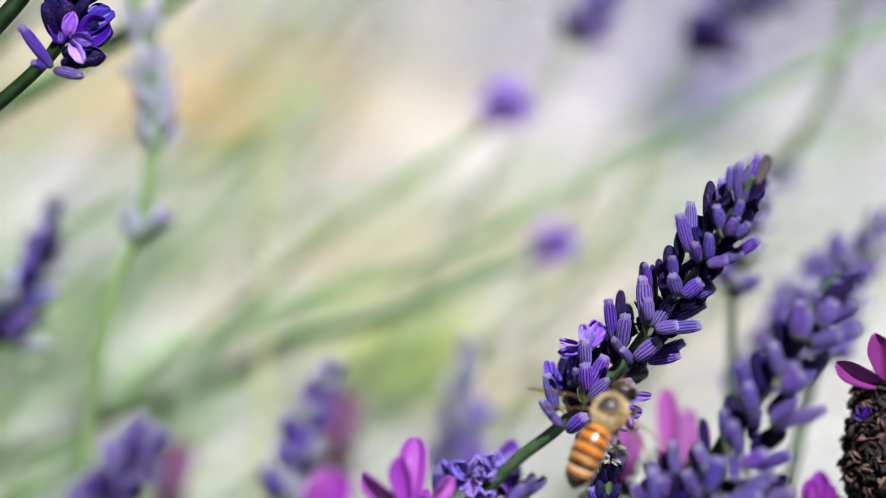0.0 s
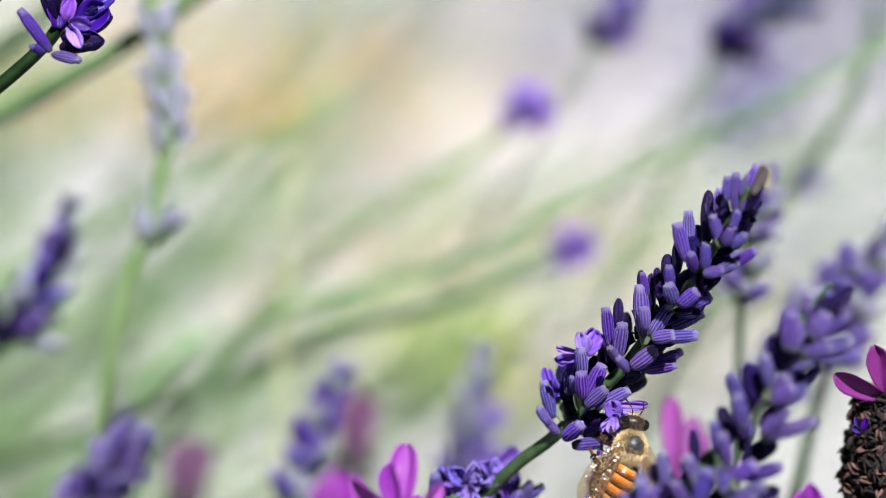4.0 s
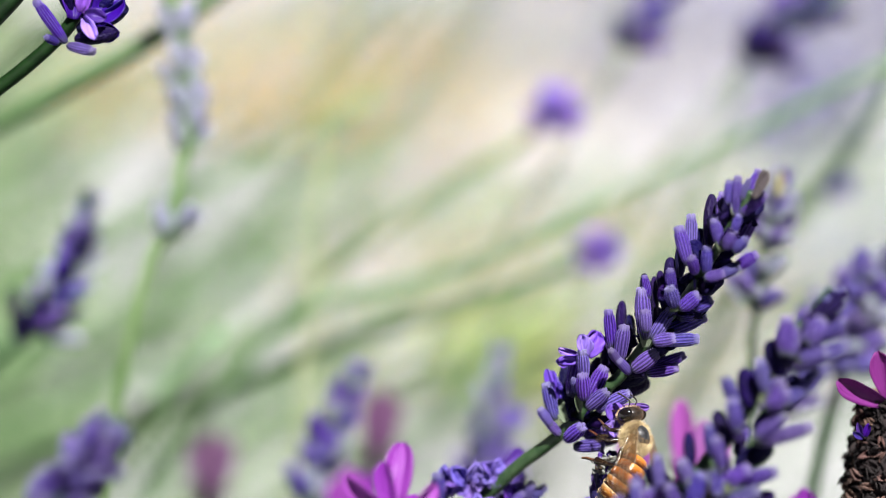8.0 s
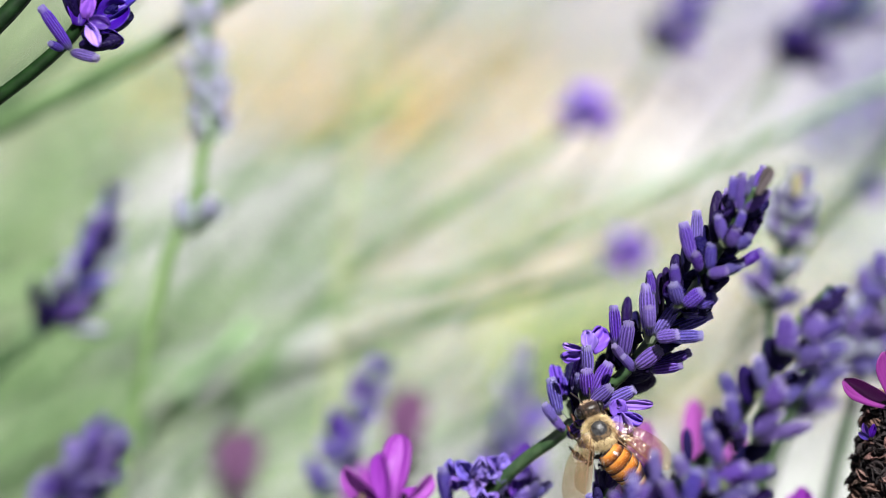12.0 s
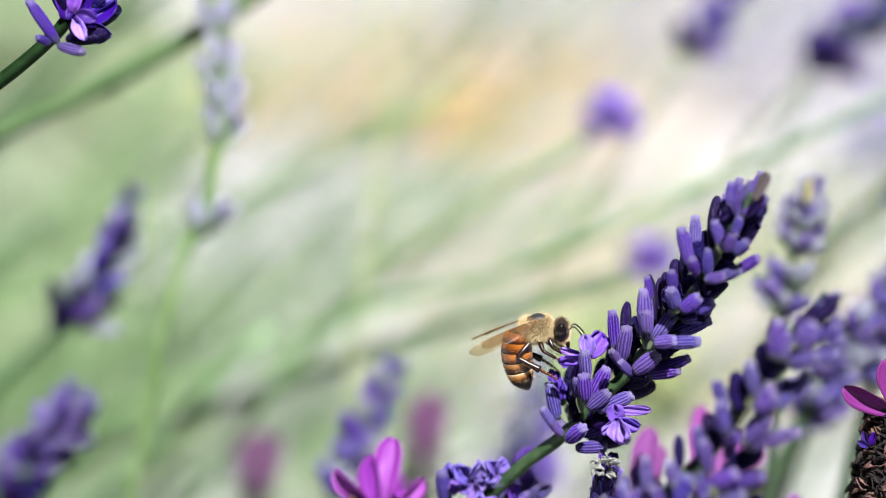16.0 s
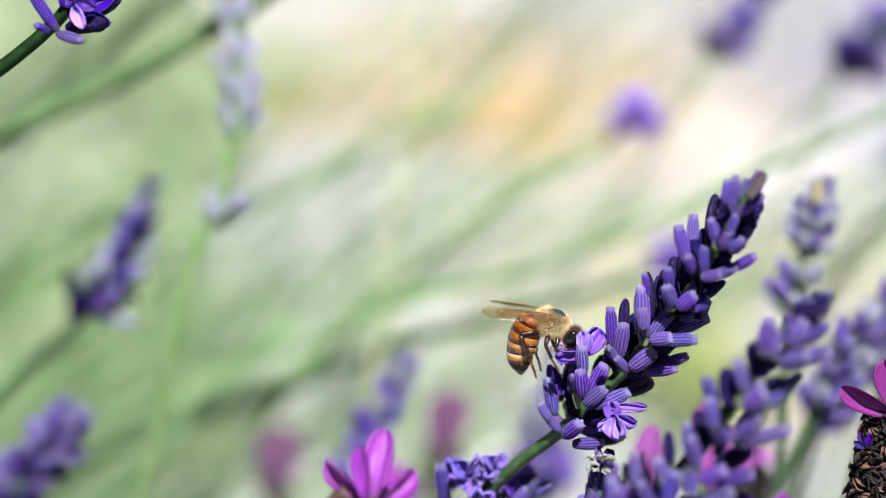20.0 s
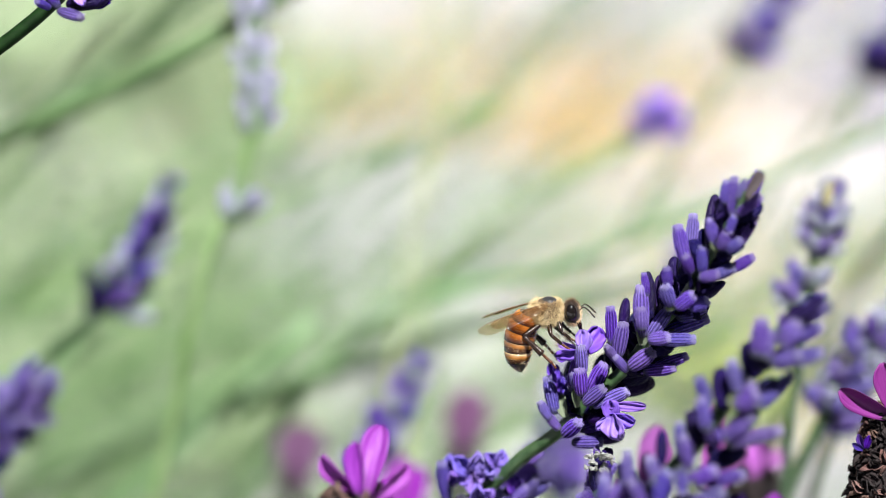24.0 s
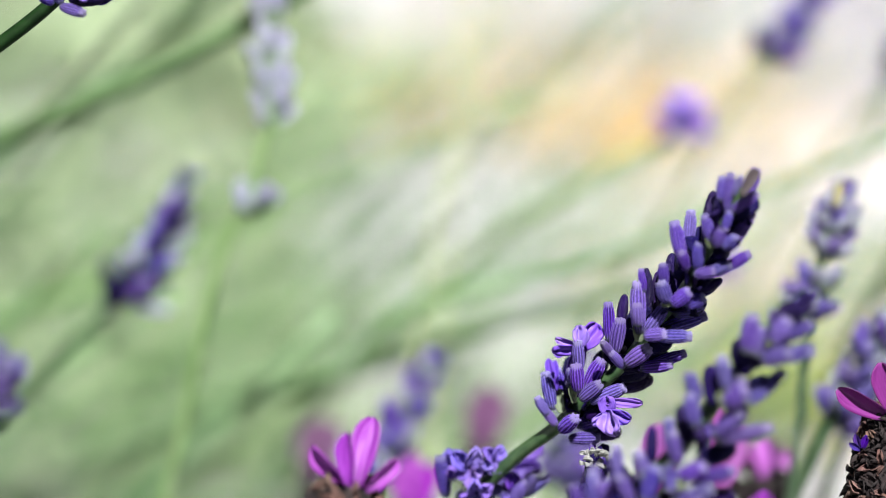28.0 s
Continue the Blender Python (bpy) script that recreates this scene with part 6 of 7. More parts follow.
head = part("head", blob((3.05 * MM, 0, -0.45 * MM), (1.05 * MM, 1.75 * MM, 1.65 * MM), wave=lambda x, y, z: 1 - 0.16 * max(0, -z) * abs(y)), SHELL, bee)
for sy in (1, -1):
    part("eye", blob((3.05 * MM, sy * 1.36 * MM, -0.12 * MM), (0.74 * MM, 0.58 * MM, 1.08 * MM)), EYE, head, "glossy black eye")
    ant = glide([(3.9 * MM, sy * 0.35 * MM, -0.25 * MM), (4.6 * MM, sy * 0.65 * MM, 0.3 * MM), (5.2 * MM, sy * 0.95 * MM, -0.1 * MM), (5.9 * MM, sy * 1.2 * MM, -1.0 * MM)], 5)
    part("antenna", tube(ant, lambda t: (0.085 + 0.025 * t) * MM, 7), SHELL, head)
    jaw = glide([(3.75 * MM, sy * 0.55 * MM, -1.7 * MM), (3.95 * MM, sy * 0.4 * MM, -2.15 * MM), (4.0 * MM, sy * 0.1 * MM, -2.45 * MM)], 3)
    part("mandible", tube(jaw, lambda t: (0.26 - 0.16 * t) * MM, 7), LEG, head)
tongue = glide([(3.7 * MM, 0, -1.9 * MM), (4.0 * MM, 0, -2.7 * MM), (4.25 * MM, 0, -3.3 * MM)], 4)
part("tongue", tube(tongue, lambda t: (0.26 - 0.17 * t) * MM, 7), LEG, head)
fuzz("face_fuzz", head, FUZZ, (3.05 * MM, 0, -0.45 * MM), (1.05 * MM, 1.5 * MM, 1.65 * MM), 2400, 0.40 * MM, 2, lambda n: (abs(n.y) < 0.5 and n.z < 0.6) or n.z < -0.45, back=-0.2)
fuzz("crown_fuzz", head, FUZZ_BROWN, (3.05 * MM, 0, -0.45 * MM), (1.05 * MM, 1.5 * MM, 1.65 * MM), 2200, 0.5 * MM, 3, lambda n: n.z > 0.5 and abs(n.y) < 0.5, back=0.1)


def abdomen_line():
    """Centre line of the abdomen, drooping a little, in the space of its joint."""
    return glide([(0.2 * MM, 0, 0), (-1.2 * MM, 0, 0.05 * MM), (-3.2 * MM, 0, -0.15 * MM), (-5.4 * MM, 0, -0.75 * MM), (-7.3 * MM, 0, -1.8 * MM)], 12)


def abdomen_radius(t):
    return MM * (0.3 + 1.66 * math.sin(math.pi * min(1, t * 0.80 + 0.13)) ** 0.72) * (1 if t < 0.8 else math.sqrt(max(0.01, 1 - ((t - 0.8) / 0.205) ** 2)))


line = abdomen_line()
abdomen = part("abdomen", tube(line, lambda t: abdomen_radius(t) * 0.93, 20), SHELL, bee)
cuts = (0.04, 0.22, 0.38, 0.54, 0.69, 0.84, 1.0)
for i in range(6):
    n = len(line)
    a, b = int(cuts[i] * (n - 1)), int(cuts[i + 1] * (n - 1))
    seg = line[a:b + 2]
    span = (len(seg) - 1) / (n - 1)
    plate = tube(seg, lambda t: abdomen_radius(min(1, cuts[i] + t * span)) * (1.0 + 0.012 * t), 22)
    part("abdomen_plate", plate, AMBER if i < 3 else UMBER if i < 5 else SHELL, abdomen, "" if i < 5 else "dark tail plate")
    mid = seg[len(seg) // 2]
    r = abdomen_radius(cuts[i] + 0.06)
    fuzz("plate_fuzz", abdomen, FUZZ, tuple(mid), (0.9 * MM, r, r), (1500, 1300, 1100, 800, 500, 300)[i], (0.5, 0.3, 0.26, 0.2, 0.2, 0.15)[i] * MM, 20 + i, lambda q: abs(q.x) < 0.5, back=1.2)
abdomen.location = (-2.45 * MM, 0, -0.2 * MM)


def wing_mesh(length, width, sweep, seed):
    def fn(u, v):
        half = width * (0.10 + 0.90 * math.sin(math.pi * min(1.0, 0.06 + 0.72 * v)) ** 0.8) * (1 if v < 0.82 else math.sqrt(max(0.02, 1 - ((v - 0.82) / 0.185) ** 2)))
        return (-v * length, (u - 0.22) * half + sweep * v * length, 0.12 * MM * math.sin(9 * u + seed) * v + 0.3 * MM * math.sin(2.2 * v))
    return fn


wings = []
for sy in (1, -1):
    for nm, L, W, sw, seed in (("forewing", 9.2 * MM, 3.1 * MM, 0.06, 1), ("hindwing", 6.4 * MM, 2.2 * MM, 0.10, 2)):
        fn = wing_mesh(L, W, sw, seed)
        flip = lambda u, v: (fn(u, v)[0], sy * fn(u, v)[1], fn(u, v)[2])
        wing = part(nm, sheet(flip, 8, 14, 0.02 * MM), WING, bee, "clear veined wing")
        vein = bmesh.new()
        for u in (0.03, 0.25, 0.5, 0.72):
            tube([Vector(flip(u + 0.05 * math.sin(5 * v / 10), v / 10)) for v in range(0, 11 if u < 0.1 else 9)], lambda t: (0.06 if u < 0.1 else 0.03) * MM * (1 - 0.6 * t), 5, bm=vein)
        for v in (0.35, 0.55, 0.72):
            tube([Vector(flip(0.03 + 0.23 * k, v + 0.02 * k)) for k in range(4)], lambda t: 0.024 * MM, 5, bm=vein)
        part("vein", vein, VEIN, wing)
        wing.location = ((0.25 if nm == "forewing" else -0.75) * MM, sy * 1.35 * MM, (1.25 if nm == "forewing" else 1.0) * MM)
        wings.append((wing, sy, nm))


def leg(points, r, sy, pollen=False):
    """Thigh, shin and foot of one leg, in the space of its hip."""
    hip = Vector(points[0]) * MM
    hip.y *= sy
    q = [Vector((p[0], p[1] * sy, p[2])) * MM - hip for p in points]
    limb = part("leg", tube(glide([q[0], q[0].lerp(q[1], 0.5), q[1]], 4), lambda t: r * MM * (0.75 + 0.35 * math.sin(math.pi * t)), 8), LEG, bee)
    limb.location = hip
    shin = glide([q[1], q[1].lerp(q[2], 0.6), q[2]], 4)
    part("shin", tube(shin, lambda t: r * MM * ((0.6 + 0.75 * t) if pollen else (0.8 - 0.1 * t)), 8), LEG, limb)
    foot = bmesh.new()
    for i in range(2, len(q) - 1):
        for k in range(3):
            a, b = q[i].lerp(q[i + 1], k / 3), q[i].lerp(q[i + 1], (k + 0.92) / 3)
            tube([a, a.lerp(b, 0.6), b], lambda t: r * MM * (0.42 + 0.22 * t) * (1 if i == 2 else 0.7), 6, bm=foot)
    part("foot", foot, FOOT, limb, "brown jointed foot")
    mid = q[1].lerp(q[2], 0.6)
    fuzz("leg_fuzz", limb, FUZZ_BROWN, tuple(mid), (r * MM * 0.9, r * MM * 0.9, (q[2] - q[1]).length * 0.45), 160, 0.3 * MM, 50 + len(points), lambda n: True, back=0.2)
    return limb


legs = []
for sy in (1, -1):
    legs.append((leg([(1.3, 0.9, -1.3), (1.6, 1.6, -2.5), (2.5, 1.4, -3.4), (3.2, 1.1, -4.0), (3.6, 1.0, -4.4)], 0.27, sy), sy, 0))
    legs.append((leg([(0.1, 1.1, -1.3), (0.3, 2.3, -2.5), (1.5, 2.3, -3.8), (2.4, 1.9, -4.7), (2.8, 1.7, -5.2)], 0.29, sy), sy, 1))
    legs.append((leg([(-1.0, 1.1, -1.4), (-3.1, 2.2, -2.4), (-1.0, 2.4, -4.8), (0.1, 2.1, -6.2), (0.5, 1.9, -6.9)], 0.36, sy, True), sy, 2))

def motions():
    walk(bee, [
        (0, pose(0.0171, -0.0271, -0.0093, 9.5, -40.1, 43.0)),
        (0.2, pose(0.0167, -0.0233, -0.0107, 10.6, -39.0, 41.5)),
        (0.5, pose(0.0147, -0.0179, -0.0139, 18.7, -37.3, 33.3)),
        (0.7, pose(0.0142, -0.0152, -0.0154, 22.4, -37.2, 33.4)),
        (1, pose(0.0152, -0.0144, -0.0159, 27.9, -40.4, 32.3)),
        (1.3, pose(0.0176, -0.0141, -0.0172, 31.1, -47.3, 36.7)),
        (1.5, pose(0.0191, -0.0151, -0.0190, 30.9, -50.4, 42.6)),
        (2, pose(0.0201, -0.0156, -0.0200, 36.7, -46.0, 35.0)),
        (2.5, pose(0.0211, -0.0159, -0.0207, 40.5, -49.1, 40.5)),
        (3, pose(0.0214, -0.0159, -0.0208, 30.9, -54.5, 53.8)),
        (3.5, pose(0.0220, -0.0157, -0.0203, 28.2, -53.3, 60.8)),
        (4.5, pose(0.0231, -0.0152, -0.0194, 38.0, -53.0, 81.4)),
        (5.5, pose(0.0237, -0.0140, -0.0192, 38.8, -49.7, 95.5)),
        (8, pose(0.0234, -0.0142, -0.0189, 38.8, -49.8, 96.6)),
        (9.5, pose(0.0232, -0.0141, -0.0195, 39.6, -50.1, 93.0)),
        (11, pose(0.0230, -0.0140, -0.0202, 37.9, -53.1, 84.5)),
        (11.5, pose(0.0220, -0.0138, -0.0203, 12.0, -52.8, 99.0)),
        (12, pose(0.0187, -0.0130, -0.0192, -29.2, -51.7, 128.4)),
        (12.5, pose(0.0170, -0.0127, -0.0144, -11.4, -57.9, 106.5)),
        (13.1, pose(0.0127, -0.0118, -0.0105, 6.0, -63.6, 53.4)),
        (13.8, pose(0.0101, -0.0078, -0.0096, -0.2, -47.0, 19.0)),
        (14.5, pose(0.0084, -0.0047, -0.0113, -13.7, -52.0, 10.7)),
        (15, pose(0.0084, -0.0043, -0.0108, -13.7, -49.0, 7.7)),
        (15.5, pose(0.0090, -0.0039, -0.0099, -13.0, -38.0, 4.8)),
        (16, pose(0.0114, -0.0036, -0.0089, -11.5, -11.5, -0.8)),
        (16.5, pose(0.0131, -0.0034, -0.0086, -13.5, 5.7, -8.2)),
        (17, pose(0.0135, -0.0033, -0.0086, -16.3, 16.4, -14.7)),
        (20, pose(0.0136, -0.0042, -0.0084, -15.8, 15.0, -12.5)),
        (21.5, pose(0.0136, -0.0044, -0.0083, -15.4, 14.0, -11.4)),
        (23.5, pose(0.0131, -0.0045, -0.0076, -12.6, 2.3, -4.8)),
        (24, pose(0.0129, -0.0043, -0.0070, -11.4, -8.5, 0.4)),
        (24.5, pose(0.0129, -0.0043, -0.0067, -11.3, -11.2, 1.8)),
        (25, pose(0.0122, -0.0043, -0.0065, -13.2, -27.9, 11.4)),
        (25.3, pose(0.0130, -0.0040, -0.0060, -14.1, -23.7, 13.0)),
        (25.5, pose(0.0162, -0.0017, -0.0063, -11.5, -4.3, 16.7)),
        (25.6, pose(0.0152, 0.0012, -0.0095, -7.2, 5.0, 12.2)),
        (25.7, pose(0.0155, 0.0042, -0.0126, -8.3, -1.5, 18.5)),
        (25.8, pose(0.0159, 0.0070, -0.0162, -10.9, -9.7, 26.0)),
        (25.9, pose(0.0170, 0.0111, -0.0196, -12.9, -11.1, 30.2)),
        (26, pose(0.0181, 0.0145, -0.0220, -15.5, -16.4, 33.7)),
        (26.2, pose(0.0189, 0.0173, -0.0209, -15.9, -18.7, 34.9)),
        (26.4, pose(0.0210, 0.0191, -0.0176, -15.9, -18.7, 35.0)),
        (26.6, pose(0.0233, 0.0215, -0.0153, -13.5, -16.1, 30.2)),
        (26.8, pose(0.0284, 0.0244, -0.0199, -12.2, -12.4, 28.2)),
        (27, pose(0.0341, 0.0276, -0.0241, -13.9, -17.9, 31.8)),
        (27.3, pose(0.0429, 0.0353, -0.0239, -14.6, -16.4, 34.3)),
        (27.5, pose(0.0525, 0.0433, -0.0282, -11.5, -8.6, 29.8)),
        (28, pose(0.0681, 0.0636, -0.0367, -11.5, -8.6, 30.0)),
    ])
    # the abdomen hangs from its joint: degrees below the thorax line
    walk(abdomen, [(t, pose(-0.00245, 0, -0.0002, 0, -a, -w)) for t, a, w in (
        (0, 2, 0), (1.2, 4, 0), (1.6, 12, 0), (3, 18, 4), (5.5, 24, 30), (11, 24, 22), (12, 14, -26), (12.5, 8, 0), (13.4, 12, 0), (14.5, 62, 0), (15, 66, 0), (15.5, 70, 0), (17, 84, 0), (23.5, 74, 0), (24.2, 52, 0), (25, 8, 0), (25.3, 6, 0), (25.5, 0, 0), (28, 0, 0))])
    # the head bows to the flower while it drinks
    walk(head, [(t, pose(0, 0, 0, 0, a, 0)) for t, a in ((0, 0), (13.5, 0), (14.5, 18), (15.5, 14), (16, 10), (17, 12), (23.5, 9), (24.2, 0), (28, 0))])
    # wings: folded along the back when it feeds, beating while it flies
    times = [k / 30 for k in range(0, 46)]
    flying = [(t, 1) for t in times] + [(1.7, 0.5), (2.3, 0.28), (3.2, 0.2), (5.5, 0.03), (11.0, 0.03), (11.4, 0.12), (11.9, 0.3)]
    flying += [(12.2, 0.34), (12.5, 0.36), (12.7, 0.7)] + [(12.8 + k / 30, 1) for k in range(0, 24)] + [(13.75, 0.6), (13.9, 0.15), (14.6, 0.08), (16, 0.02), (24.3, 0.05), (24.85, 0.1)]
    flying += [(24.95 + k / 30, 1) for k in range(0, 92)]
    for wing, sy, nm in wings:
        fore = nm == "forewing"
        rows = []
        for i, (t, open_) in enumerate(flying):
            beat = (86, 30, -46, -46, 20)[round(t * 30) % 5] if open_ == 1 else 0
            out = (9 + 66 * open_) if fore else (7 + 58 * open_)
            rise = 10 + beat
            m = Matrix.Translation(wing.location) @ Matrix.Rotation(radians(-sy * out), 4, "Z") @ Matrix.Rotation(radians(-sy * (rise * open_ * 0.8 + 14 * (1 - open_))), 4, "X") @ Matrix.Rotation(radians(-15 * (1 - open_)), 4, "Y")
            rows.append((t, m))
        if rows[-1][0] < 28:
            rows.append((28, rows[-1][1]))
        walk(wing, rows)
    # legs: drawn forward to the flower, trailing in the air
    for limb, sy, pair in legs:
        home = Matrix.Translation(limb.location)
        rows = []
        for t, trail, spread in ((0, 1, 0), (1.0, 0.8, 12), (1.5, 0.1, 10), (3, 0.1, 8), (5.5, 0.5, 2), (11.3, 0.4, 4), (12.1, 0.2, 16), (12.6, 0.6, 18), (13.5, 0.5, 6), (14.6, -0.7, 0), (15.6, -0.5, 0), (17, 0, 0), (23.5, 0, 0), (24.5, 0.1, 0), (25.3, 0.2, 0), (25.7, 0.8, 0), (28, 1, 0)):
            back = (10, 22, 34)[pair] * trail
            rows.append((t, home @ Matrix.Rotation(radians(back), 4, "Y") @ Matrix.Rotation(radians(sy * spread), 4, "X")))
        walk(limb, rows)
    # stalks that swing from the foot in the breeze
    walk(swaying_head, [
        (0, pose(-0.13670, 0.04727, -0.50415, -0.471, 0.232, 0.094)),
        (0.5, pose(-0.13671, 0.04728, -0.50429, -0.463, 0.136, 0.086)),
        (1, pose(-0.13649, 0.04719, -0.50295, -0.530, 0.093, 0.093)),
        (1.5, pose(-0.13634, 0.04713, -0.50205, -0.551, 0.149, 0.101)),
        (2, pose(-0.13655, 0.04722, -0.50324, -0.446, 0.238, 0.090)),
        (2.5, pose(-0.13675, 0.04731, -0.50452, -0.367, 0.174, 0.073)),
        (3, pose(-0.13657, 0.04723, -0.50346, -0.431, 0.038, 0.073)),
        (3.5, pose(-0.13624, 0.04709, -0.50144, -0.519, 0.087, 0.091)),
        (4.5, pose(-0.13636, 0.04715, -0.50216, -0.407, 0.231, 0.083)),
        (5.5, pose(-0.13630, 0.04712, -0.50181, -0.393, 0.102, 0.072)),
        (6, pose(-0.13585, 0.04694, -0.49912, -0.503, 0.183, 0.095)),
        (6.5, pose(-0.13563, 0.04686, -0.49778, -0.555, 0.090, 0.097)),
        (7, pose(-0.13581, 0.04692, -0.49883, -0.461, 0.027, 0.078)),
        (7.5, pose(-0.13609, 0.04704, -0.50053, -0.301, 0.140, 0.059)),
        (8, pose(-0.13602, 0.04701, -0.50009, -0.268, 0.272, 0.064)),
        (8.5, pose(-0.13579, 0.04692, -0.49877, -0.314, 0.242, 0.069)),
        (9, pose(-0.13570, 0.04688, -0.49818, -0.330, 0.160, 0.066)),
        (9.5, pose(-0.13578, 0.04691, -0.49870, -0.262, 0.261, 0.062)),
        (10, pose(-0.13566, 0.04686, -0.49801, -0.260, 0.438, 0.074)),
        (10.5, pose(-0.13550, 0.04680, -0.49710, -0.287, 0.534, 0.086)),
        (11, pose(-0.13558, 0.04683, -0.49752, -0.280, 0.310, 0.068)),
        (11.5, pose(-0.13591, 0.04696, -0.49947, -0.180, 0.087, 0.036)),
        (12, pose(-0.13625, 0.04711, -0.50148, -0.033, 0.258, 0.025)),
        (12.5, pose(-0.13613, 0.04706, -0.50076, -0.050, 0.394, 0.037)),
        (13.5, pose(-0.13597, 0.04699, -0.49983, -0.104, 0.193, 0.031)),
        (14.5, pose(-0.13632, 0.04714, -0.50188, 0.045, 0.256, 0.012)),
        (15, pose(-0.13613, 0.04706, -0.50079, -0.015, 0.182, 0.016)),
        (15.5, pose(-0.13602, 0.04701, -0.50011, -0.051, 0.065, 0.013)),
        (16, pose(-0.13613, 0.04706, -0.50076, 0.004, 0.086, 0.006)),
        (16.5, pose(-0.13615, 0.04707, -0.50089, 0.033, 0.112, 0.003)),
        (17, pose(-0.13600, 0.04700, -0.50000, 0.000, -0.000, 0.000)),
        (17.5, pose(-0.13585, 0.04693, -0.49905, -0.031, -0.083, -0.001)),
        (18, pose(-0.13580, 0.04691, -0.49876, -0.003, 0.034, 0.003)),
        (18.5, pose(-0.13580, 0.04691, -0.49880, 0.053, 0.213, 0.007)),
        (19, pose(-0.13582, 0.04692, -0.49889, 0.104, 0.127, -0.007)),
        (19.5, pose(-0.13588, 0.04694, -0.49926, 0.168, -0.051, -0.031)),
        (20, pose(-0.13592, 0.04696, -0.49951, 0.235, 0.050, -0.035)),
        (20.5, pose(-0.13575, 0.04688, -0.49852, 0.225, 0.298, -0.014)),
        (21, pose(-0.13557, 0.04680, -0.49746, 0.192, 0.207, -0.016)),
        (21.5, pose(-0.13568, 0.04684, -0.49803, 0.252, -0.052, -0.045)),
        (22.5, pose(-0.13579, 0.04690, -0.49871, 0.364, 0.066, -0.055)),
        (23.5, pose(-0.13551, 0.04676, -0.49695, 0.325, -0.178, -0.067)),
        (24, pose(-0.13547, 0.04674, -0.49675, 0.350, -0.011, -0.058)),
        (24.5, pose(-0.13591, 0.04695, -0.49945, 0.552, 0.058, -0.086)),
        (25, pose(-0.13580, 0.04689, -0.49875, 0.542, -0.073, -0.095)),
        (25.5, pose(-0.13548, 0.04674, -0.49683, 0.458, -0.052, -0.079)),
        (26, pose(-0.13554, 0.04676, -0.49714, 0.504, -0.224, -0.100)),
        (26.5, pose(-0.13585, 0.04692, -0.49910, 0.646, -0.169, -0.119)),
        (27, pose(-0.13579, 0.04689, -0.49873, 0.639, -0.042, -0.108)),
        (27.5, pose(-0.13568, 0.04683, -0.49802, 0.608, -0.084, -0.106)),
        (28, pose(-0.13544, 0.04672, -0.49663, 0.529, 0.041, -0.084)),
    ])
    walk(corner_stem, [
        (0, pose(-0.13406, 0.04902, -0.50036, -0.596, 0.207, 0.105)),
        (1.5, pose(-0.13374, 0.04889, -0.49833, -0.654, 0.195, 0.112)),
        (3, pose(-0.13338, 0.04874, -0.49598, -0.734, 0.152, 0.121)),
        (5.5, pose(-0.13357, 0.04881, -0.49721, -0.540, 0.124, 0.090)),
        (8, pose(-0.13373, 0.04887, -0.49824, -0.276, 0.079, 0.047)),
        (11, pose(-0.13370, 0.04885, -0.49803, -0.148, -0.036, 0.020)),
        (12, pose(-0.13400, 0.04900, -0.50000, 0.000, -0.000, 0.000)),
        (13.5, pose(-0.13364, 0.04882, -0.49758, -0.105, -0.044, 0.012)),
        (17, pose(-0.13322, 0.04861, -0.49478, -0.147, -0.100, 0.015)),
        (20, pose(-0.13326, 0.04860, -0.49503, 0.141, -0.101, -0.029)),
        (24, pose(-0.13296, 0.04842, -0.49293, 0.314, -0.167, -0.060)),
        (28, pose(-0.13301, 0.04842, -0.49331, 0.546, -0.149, -0.094)),
    ])
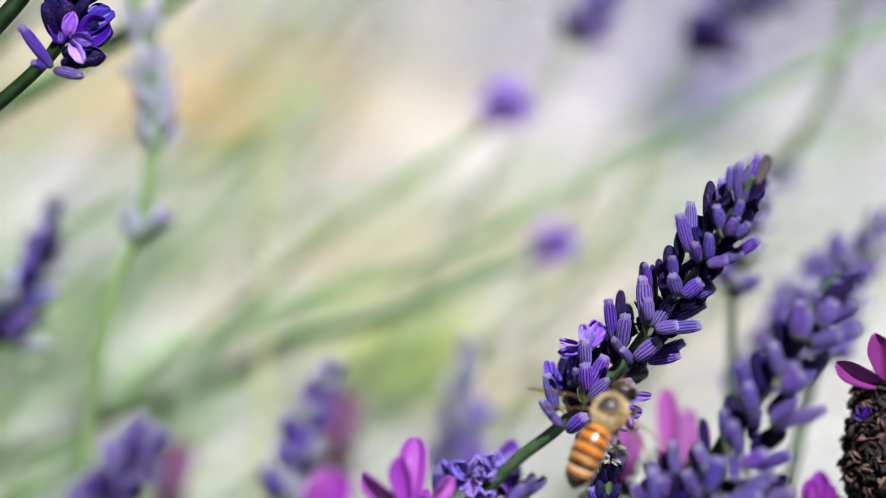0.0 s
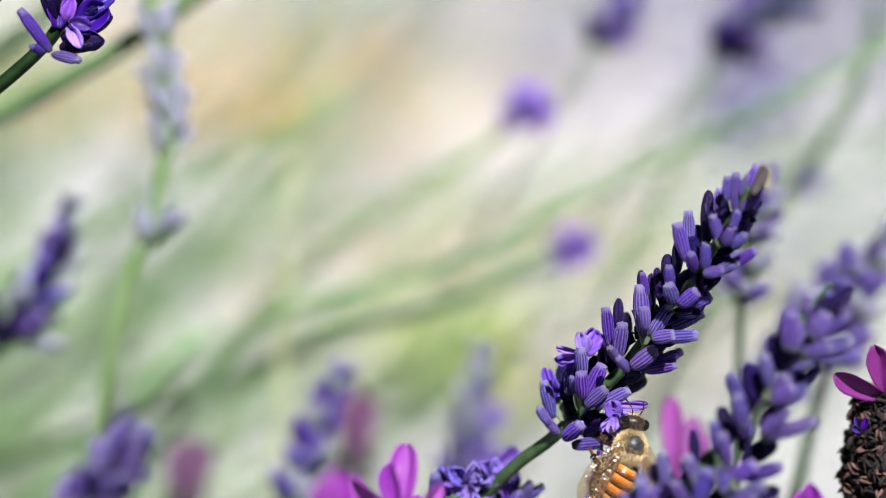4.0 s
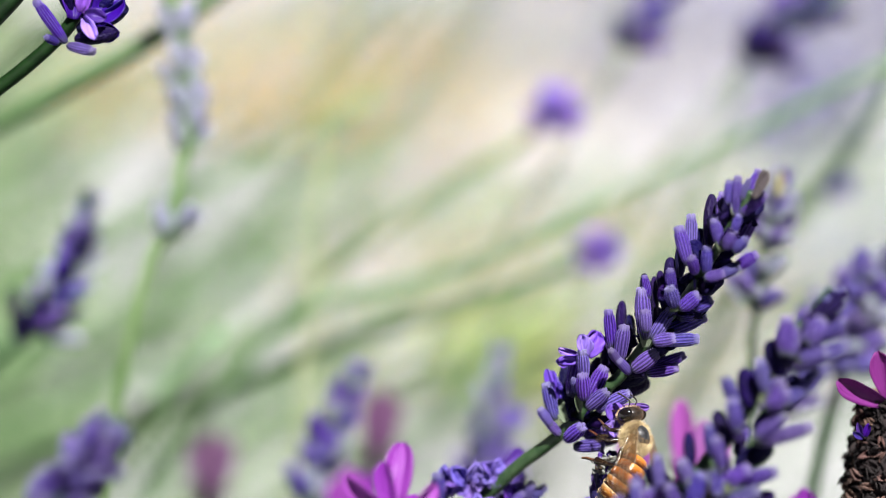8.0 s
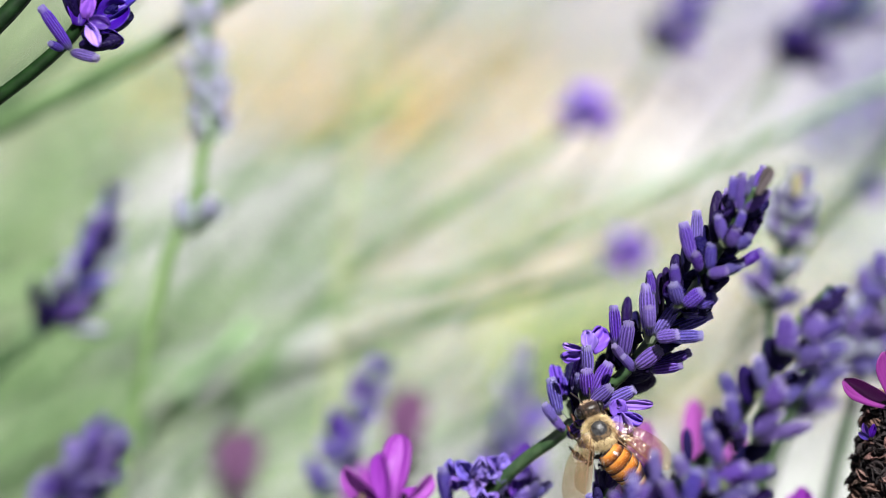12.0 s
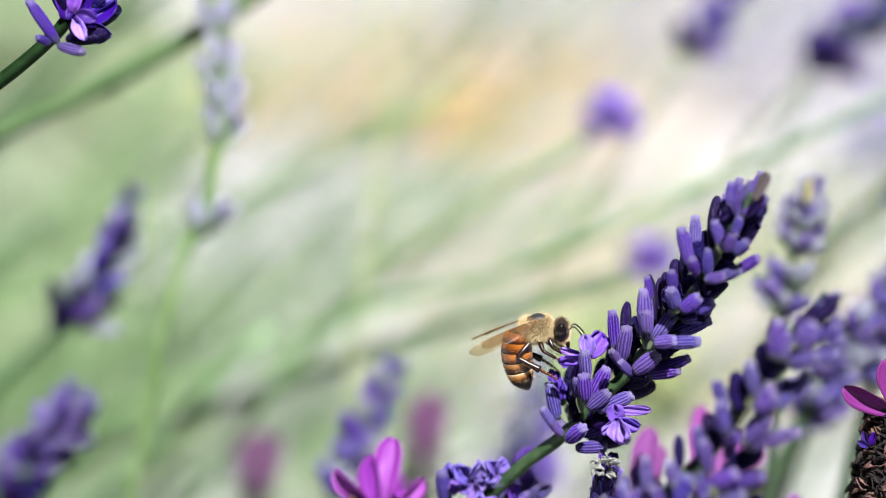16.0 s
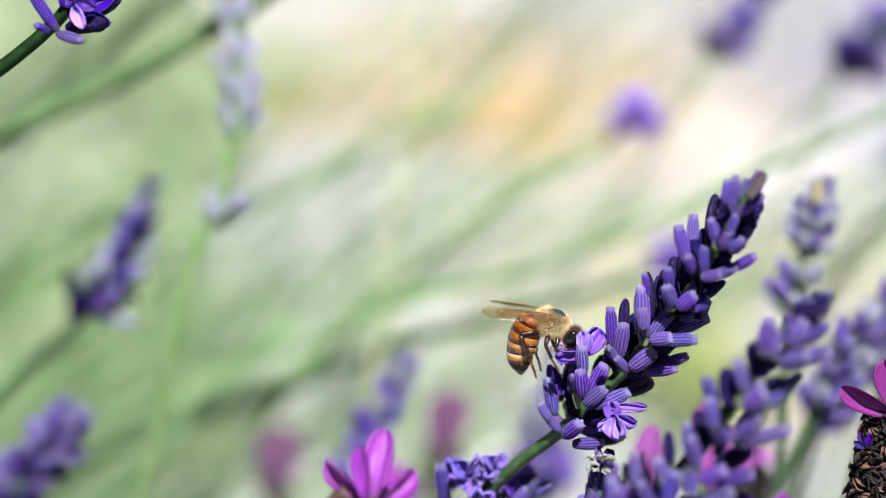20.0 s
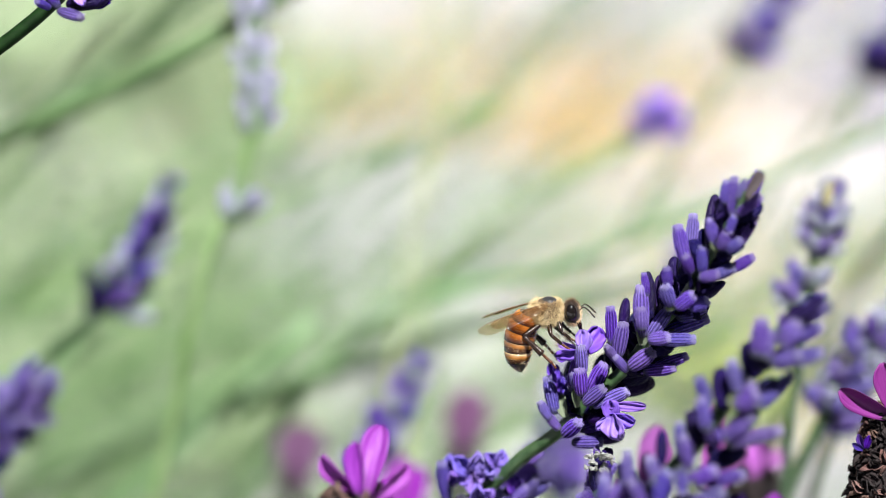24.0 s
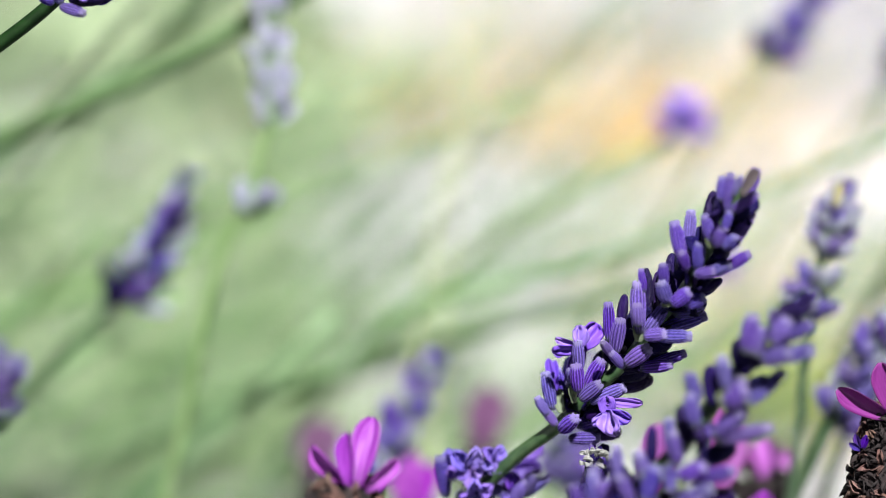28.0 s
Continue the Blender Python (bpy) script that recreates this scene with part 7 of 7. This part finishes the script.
    walk(swaying_low, [
        (0, pose(-0.09110, -0.04699, -0.50088, -0.464, 0.051, 0.052)),
        (0.5, pose(-0.09113, -0.04698, -0.50120, -0.426, 0.104, 0.048)),
        (1, pose(-0.09112, -0.04699, -0.50112, -0.417, 0.100, 0.047)),
        (1.5, pose(-0.09102, -0.04700, -0.50021, -0.447, 0.139, 0.051)),
        (2, pose(-0.09100, -0.04700, -0.50001, -0.443, 0.161, 0.051)),
        (2.5, pose(-0.09109, -0.04699, -0.50083, -0.379, 0.215, 0.045)),
        (3, pose(-0.09107, -0.04699, -0.50060, -0.371, 0.260, 0.045)),
        (3.5, pose(-0.09108, -0.04699, -0.50071, -0.361, 0.194, 0.043)),
        (4.5, pose(-0.09090, -0.04701, -0.49908, -0.442, 0.018, 0.049)),
        (5.5, pose(-0.09116, -0.04698, -0.50154, -0.289, -0.161, 0.029)),
        (6, pose(-0.09068, -0.04703, -0.49694, -0.514, -0.207, 0.053)),
        (6.5, pose(-0.09045, -0.04705, -0.49506, -0.546, 0.094, 0.061)),
        (7, pose(-0.09071, -0.04704, -0.49745, -0.361, 0.296, 0.045)),
        (7.5, pose(-0.09097, -0.04700, -0.49973, -0.226, 0.082, 0.026)),
        (8, pose(-0.09094, -0.04701, -0.49948, -0.225, -0.079, 0.023)),
        (8.5, pose(-0.09069, -0.04704, -0.49716, -0.314, 0.032, 0.035)),
        (9, pose(-0.09063, -0.04705, -0.49679, -0.283, 0.350, 0.037)),
        (9.5, pose(-0.09063, -0.04705, -0.49701, -0.218, 0.790, 0.038)),
        (10, pose(-0.09073, -0.04704, -0.49777, -0.177, 0.707, 0.033)),
        (10.5, pose(-0.09060, -0.04705, -0.49659, -0.255, 0.491, 0.037)),
        (11, pose(-0.09044, -0.04707, -0.49515, -0.339, 0.357, 0.043)),
        (11.5, pose(-0.09051, -0.04706, -0.49561, -0.335, 0.073, 0.038)),
        (12, pose(-0.09108, -0.04699, -0.50076, -0.054, 0.099, 0.008)),
        (12.5, pose(-0.09134, -0.04693, -0.50302, 0.073, 0.107, -0.006)),
        (13.5, pose(-0.09099, -0.04700, -0.49992, -0.105, -0.192, 0.008)),
        (14.5, pose(-0.09110, -0.04698, -0.50097, -0.045, -0.367, -0.002)),
        (15, pose(-0.09124, -0.04695, -0.50215, 0.042, 0.011, -0.004)),
        (15.5, pose(-0.09099, -0.04700, -0.49987, -0.070, 0.172, 0.011)),
        (16, pose(-0.09074, -0.04704, -0.49756, -0.197, -0.094, 0.020)),
        (16.5, pose(-0.09086, -0.04702, -0.49864, -0.135, -0.440, 0.006)),
        (17, pose(-0.09103, -0.04699, -0.50033, -0.017, -0.348, -0.005)),
        (17.5, pose(-0.09100, -0.04700, -0.50000, 0.000, -0.000, 0.000)),
        (18, pose(-0.09070, -0.04705, -0.49727, -0.114, 0.051, 0.013)),
        (18.5, pose(-0.09062, -0.04706, -0.49643, -0.124, -0.118, 0.011)),
        (19, pose(-0.09075, -0.04705, -0.49759, -0.016, -0.246, -0.003)),
        (19.5, pose(-0.09093, -0.04701, -0.49939, 0.129, -0.090, -0.016)),
        (20, pose(-0.09090, -0.04702, -0.49910, 0.156, 0.069, -0.016)),
        (20.5, pose(-0.09069, -0.04706, -0.49709, 0.081, -0.096, -0.011)),
        (21, pose(-0.09060, -0.04708, -0.49616, 0.061, -0.340, -0.014)),
        (21.5, pose(-0.09075, -0.04705, -0.49765, 0.173, -0.234, -0.024)),
        (22.5, pose(-0.09061, -0.04708, -0.49633, 0.159, -0.119, -0.020)),
        (23.5, pose(-0.09038, -0.04713, -0.49393, 0.098, -0.396, -0.019)),
        (24, pose(-0.09056, -0.04710, -0.49583, 0.229, -0.181, -0.029)),
        (24.5, pose(-0.09087, -0.04703, -0.49877, 0.422, -0.096, -0.048)),
        (25, pose(-0.09078, -0.04706, -0.49786, 0.410, -0.341, -0.053)),
        (25.5, pose(-0.09051, -0.04712, -0.49519, 0.292, -0.406, -0.041)),
        (26, pose(-0.09036, -0.04715, -0.49377, 0.233, -0.337, -0.033)),
        (26.5, pose(-0.09054, -0.04711, -0.49570, 0.348, -0.133, -0.041)),
        (27, pose(-0.09084, -0.04704, -0.49851, 0.515, -0.093, -0.059)),
        (27.5, pose(-0.09082, -0.04705, -0.49824, 0.516, -0.240, -0.062)),
        (28, pose(-0.09052, -0.04712, -0.49539, 0.367, -0.331, -0.048)),
    ])


motions()
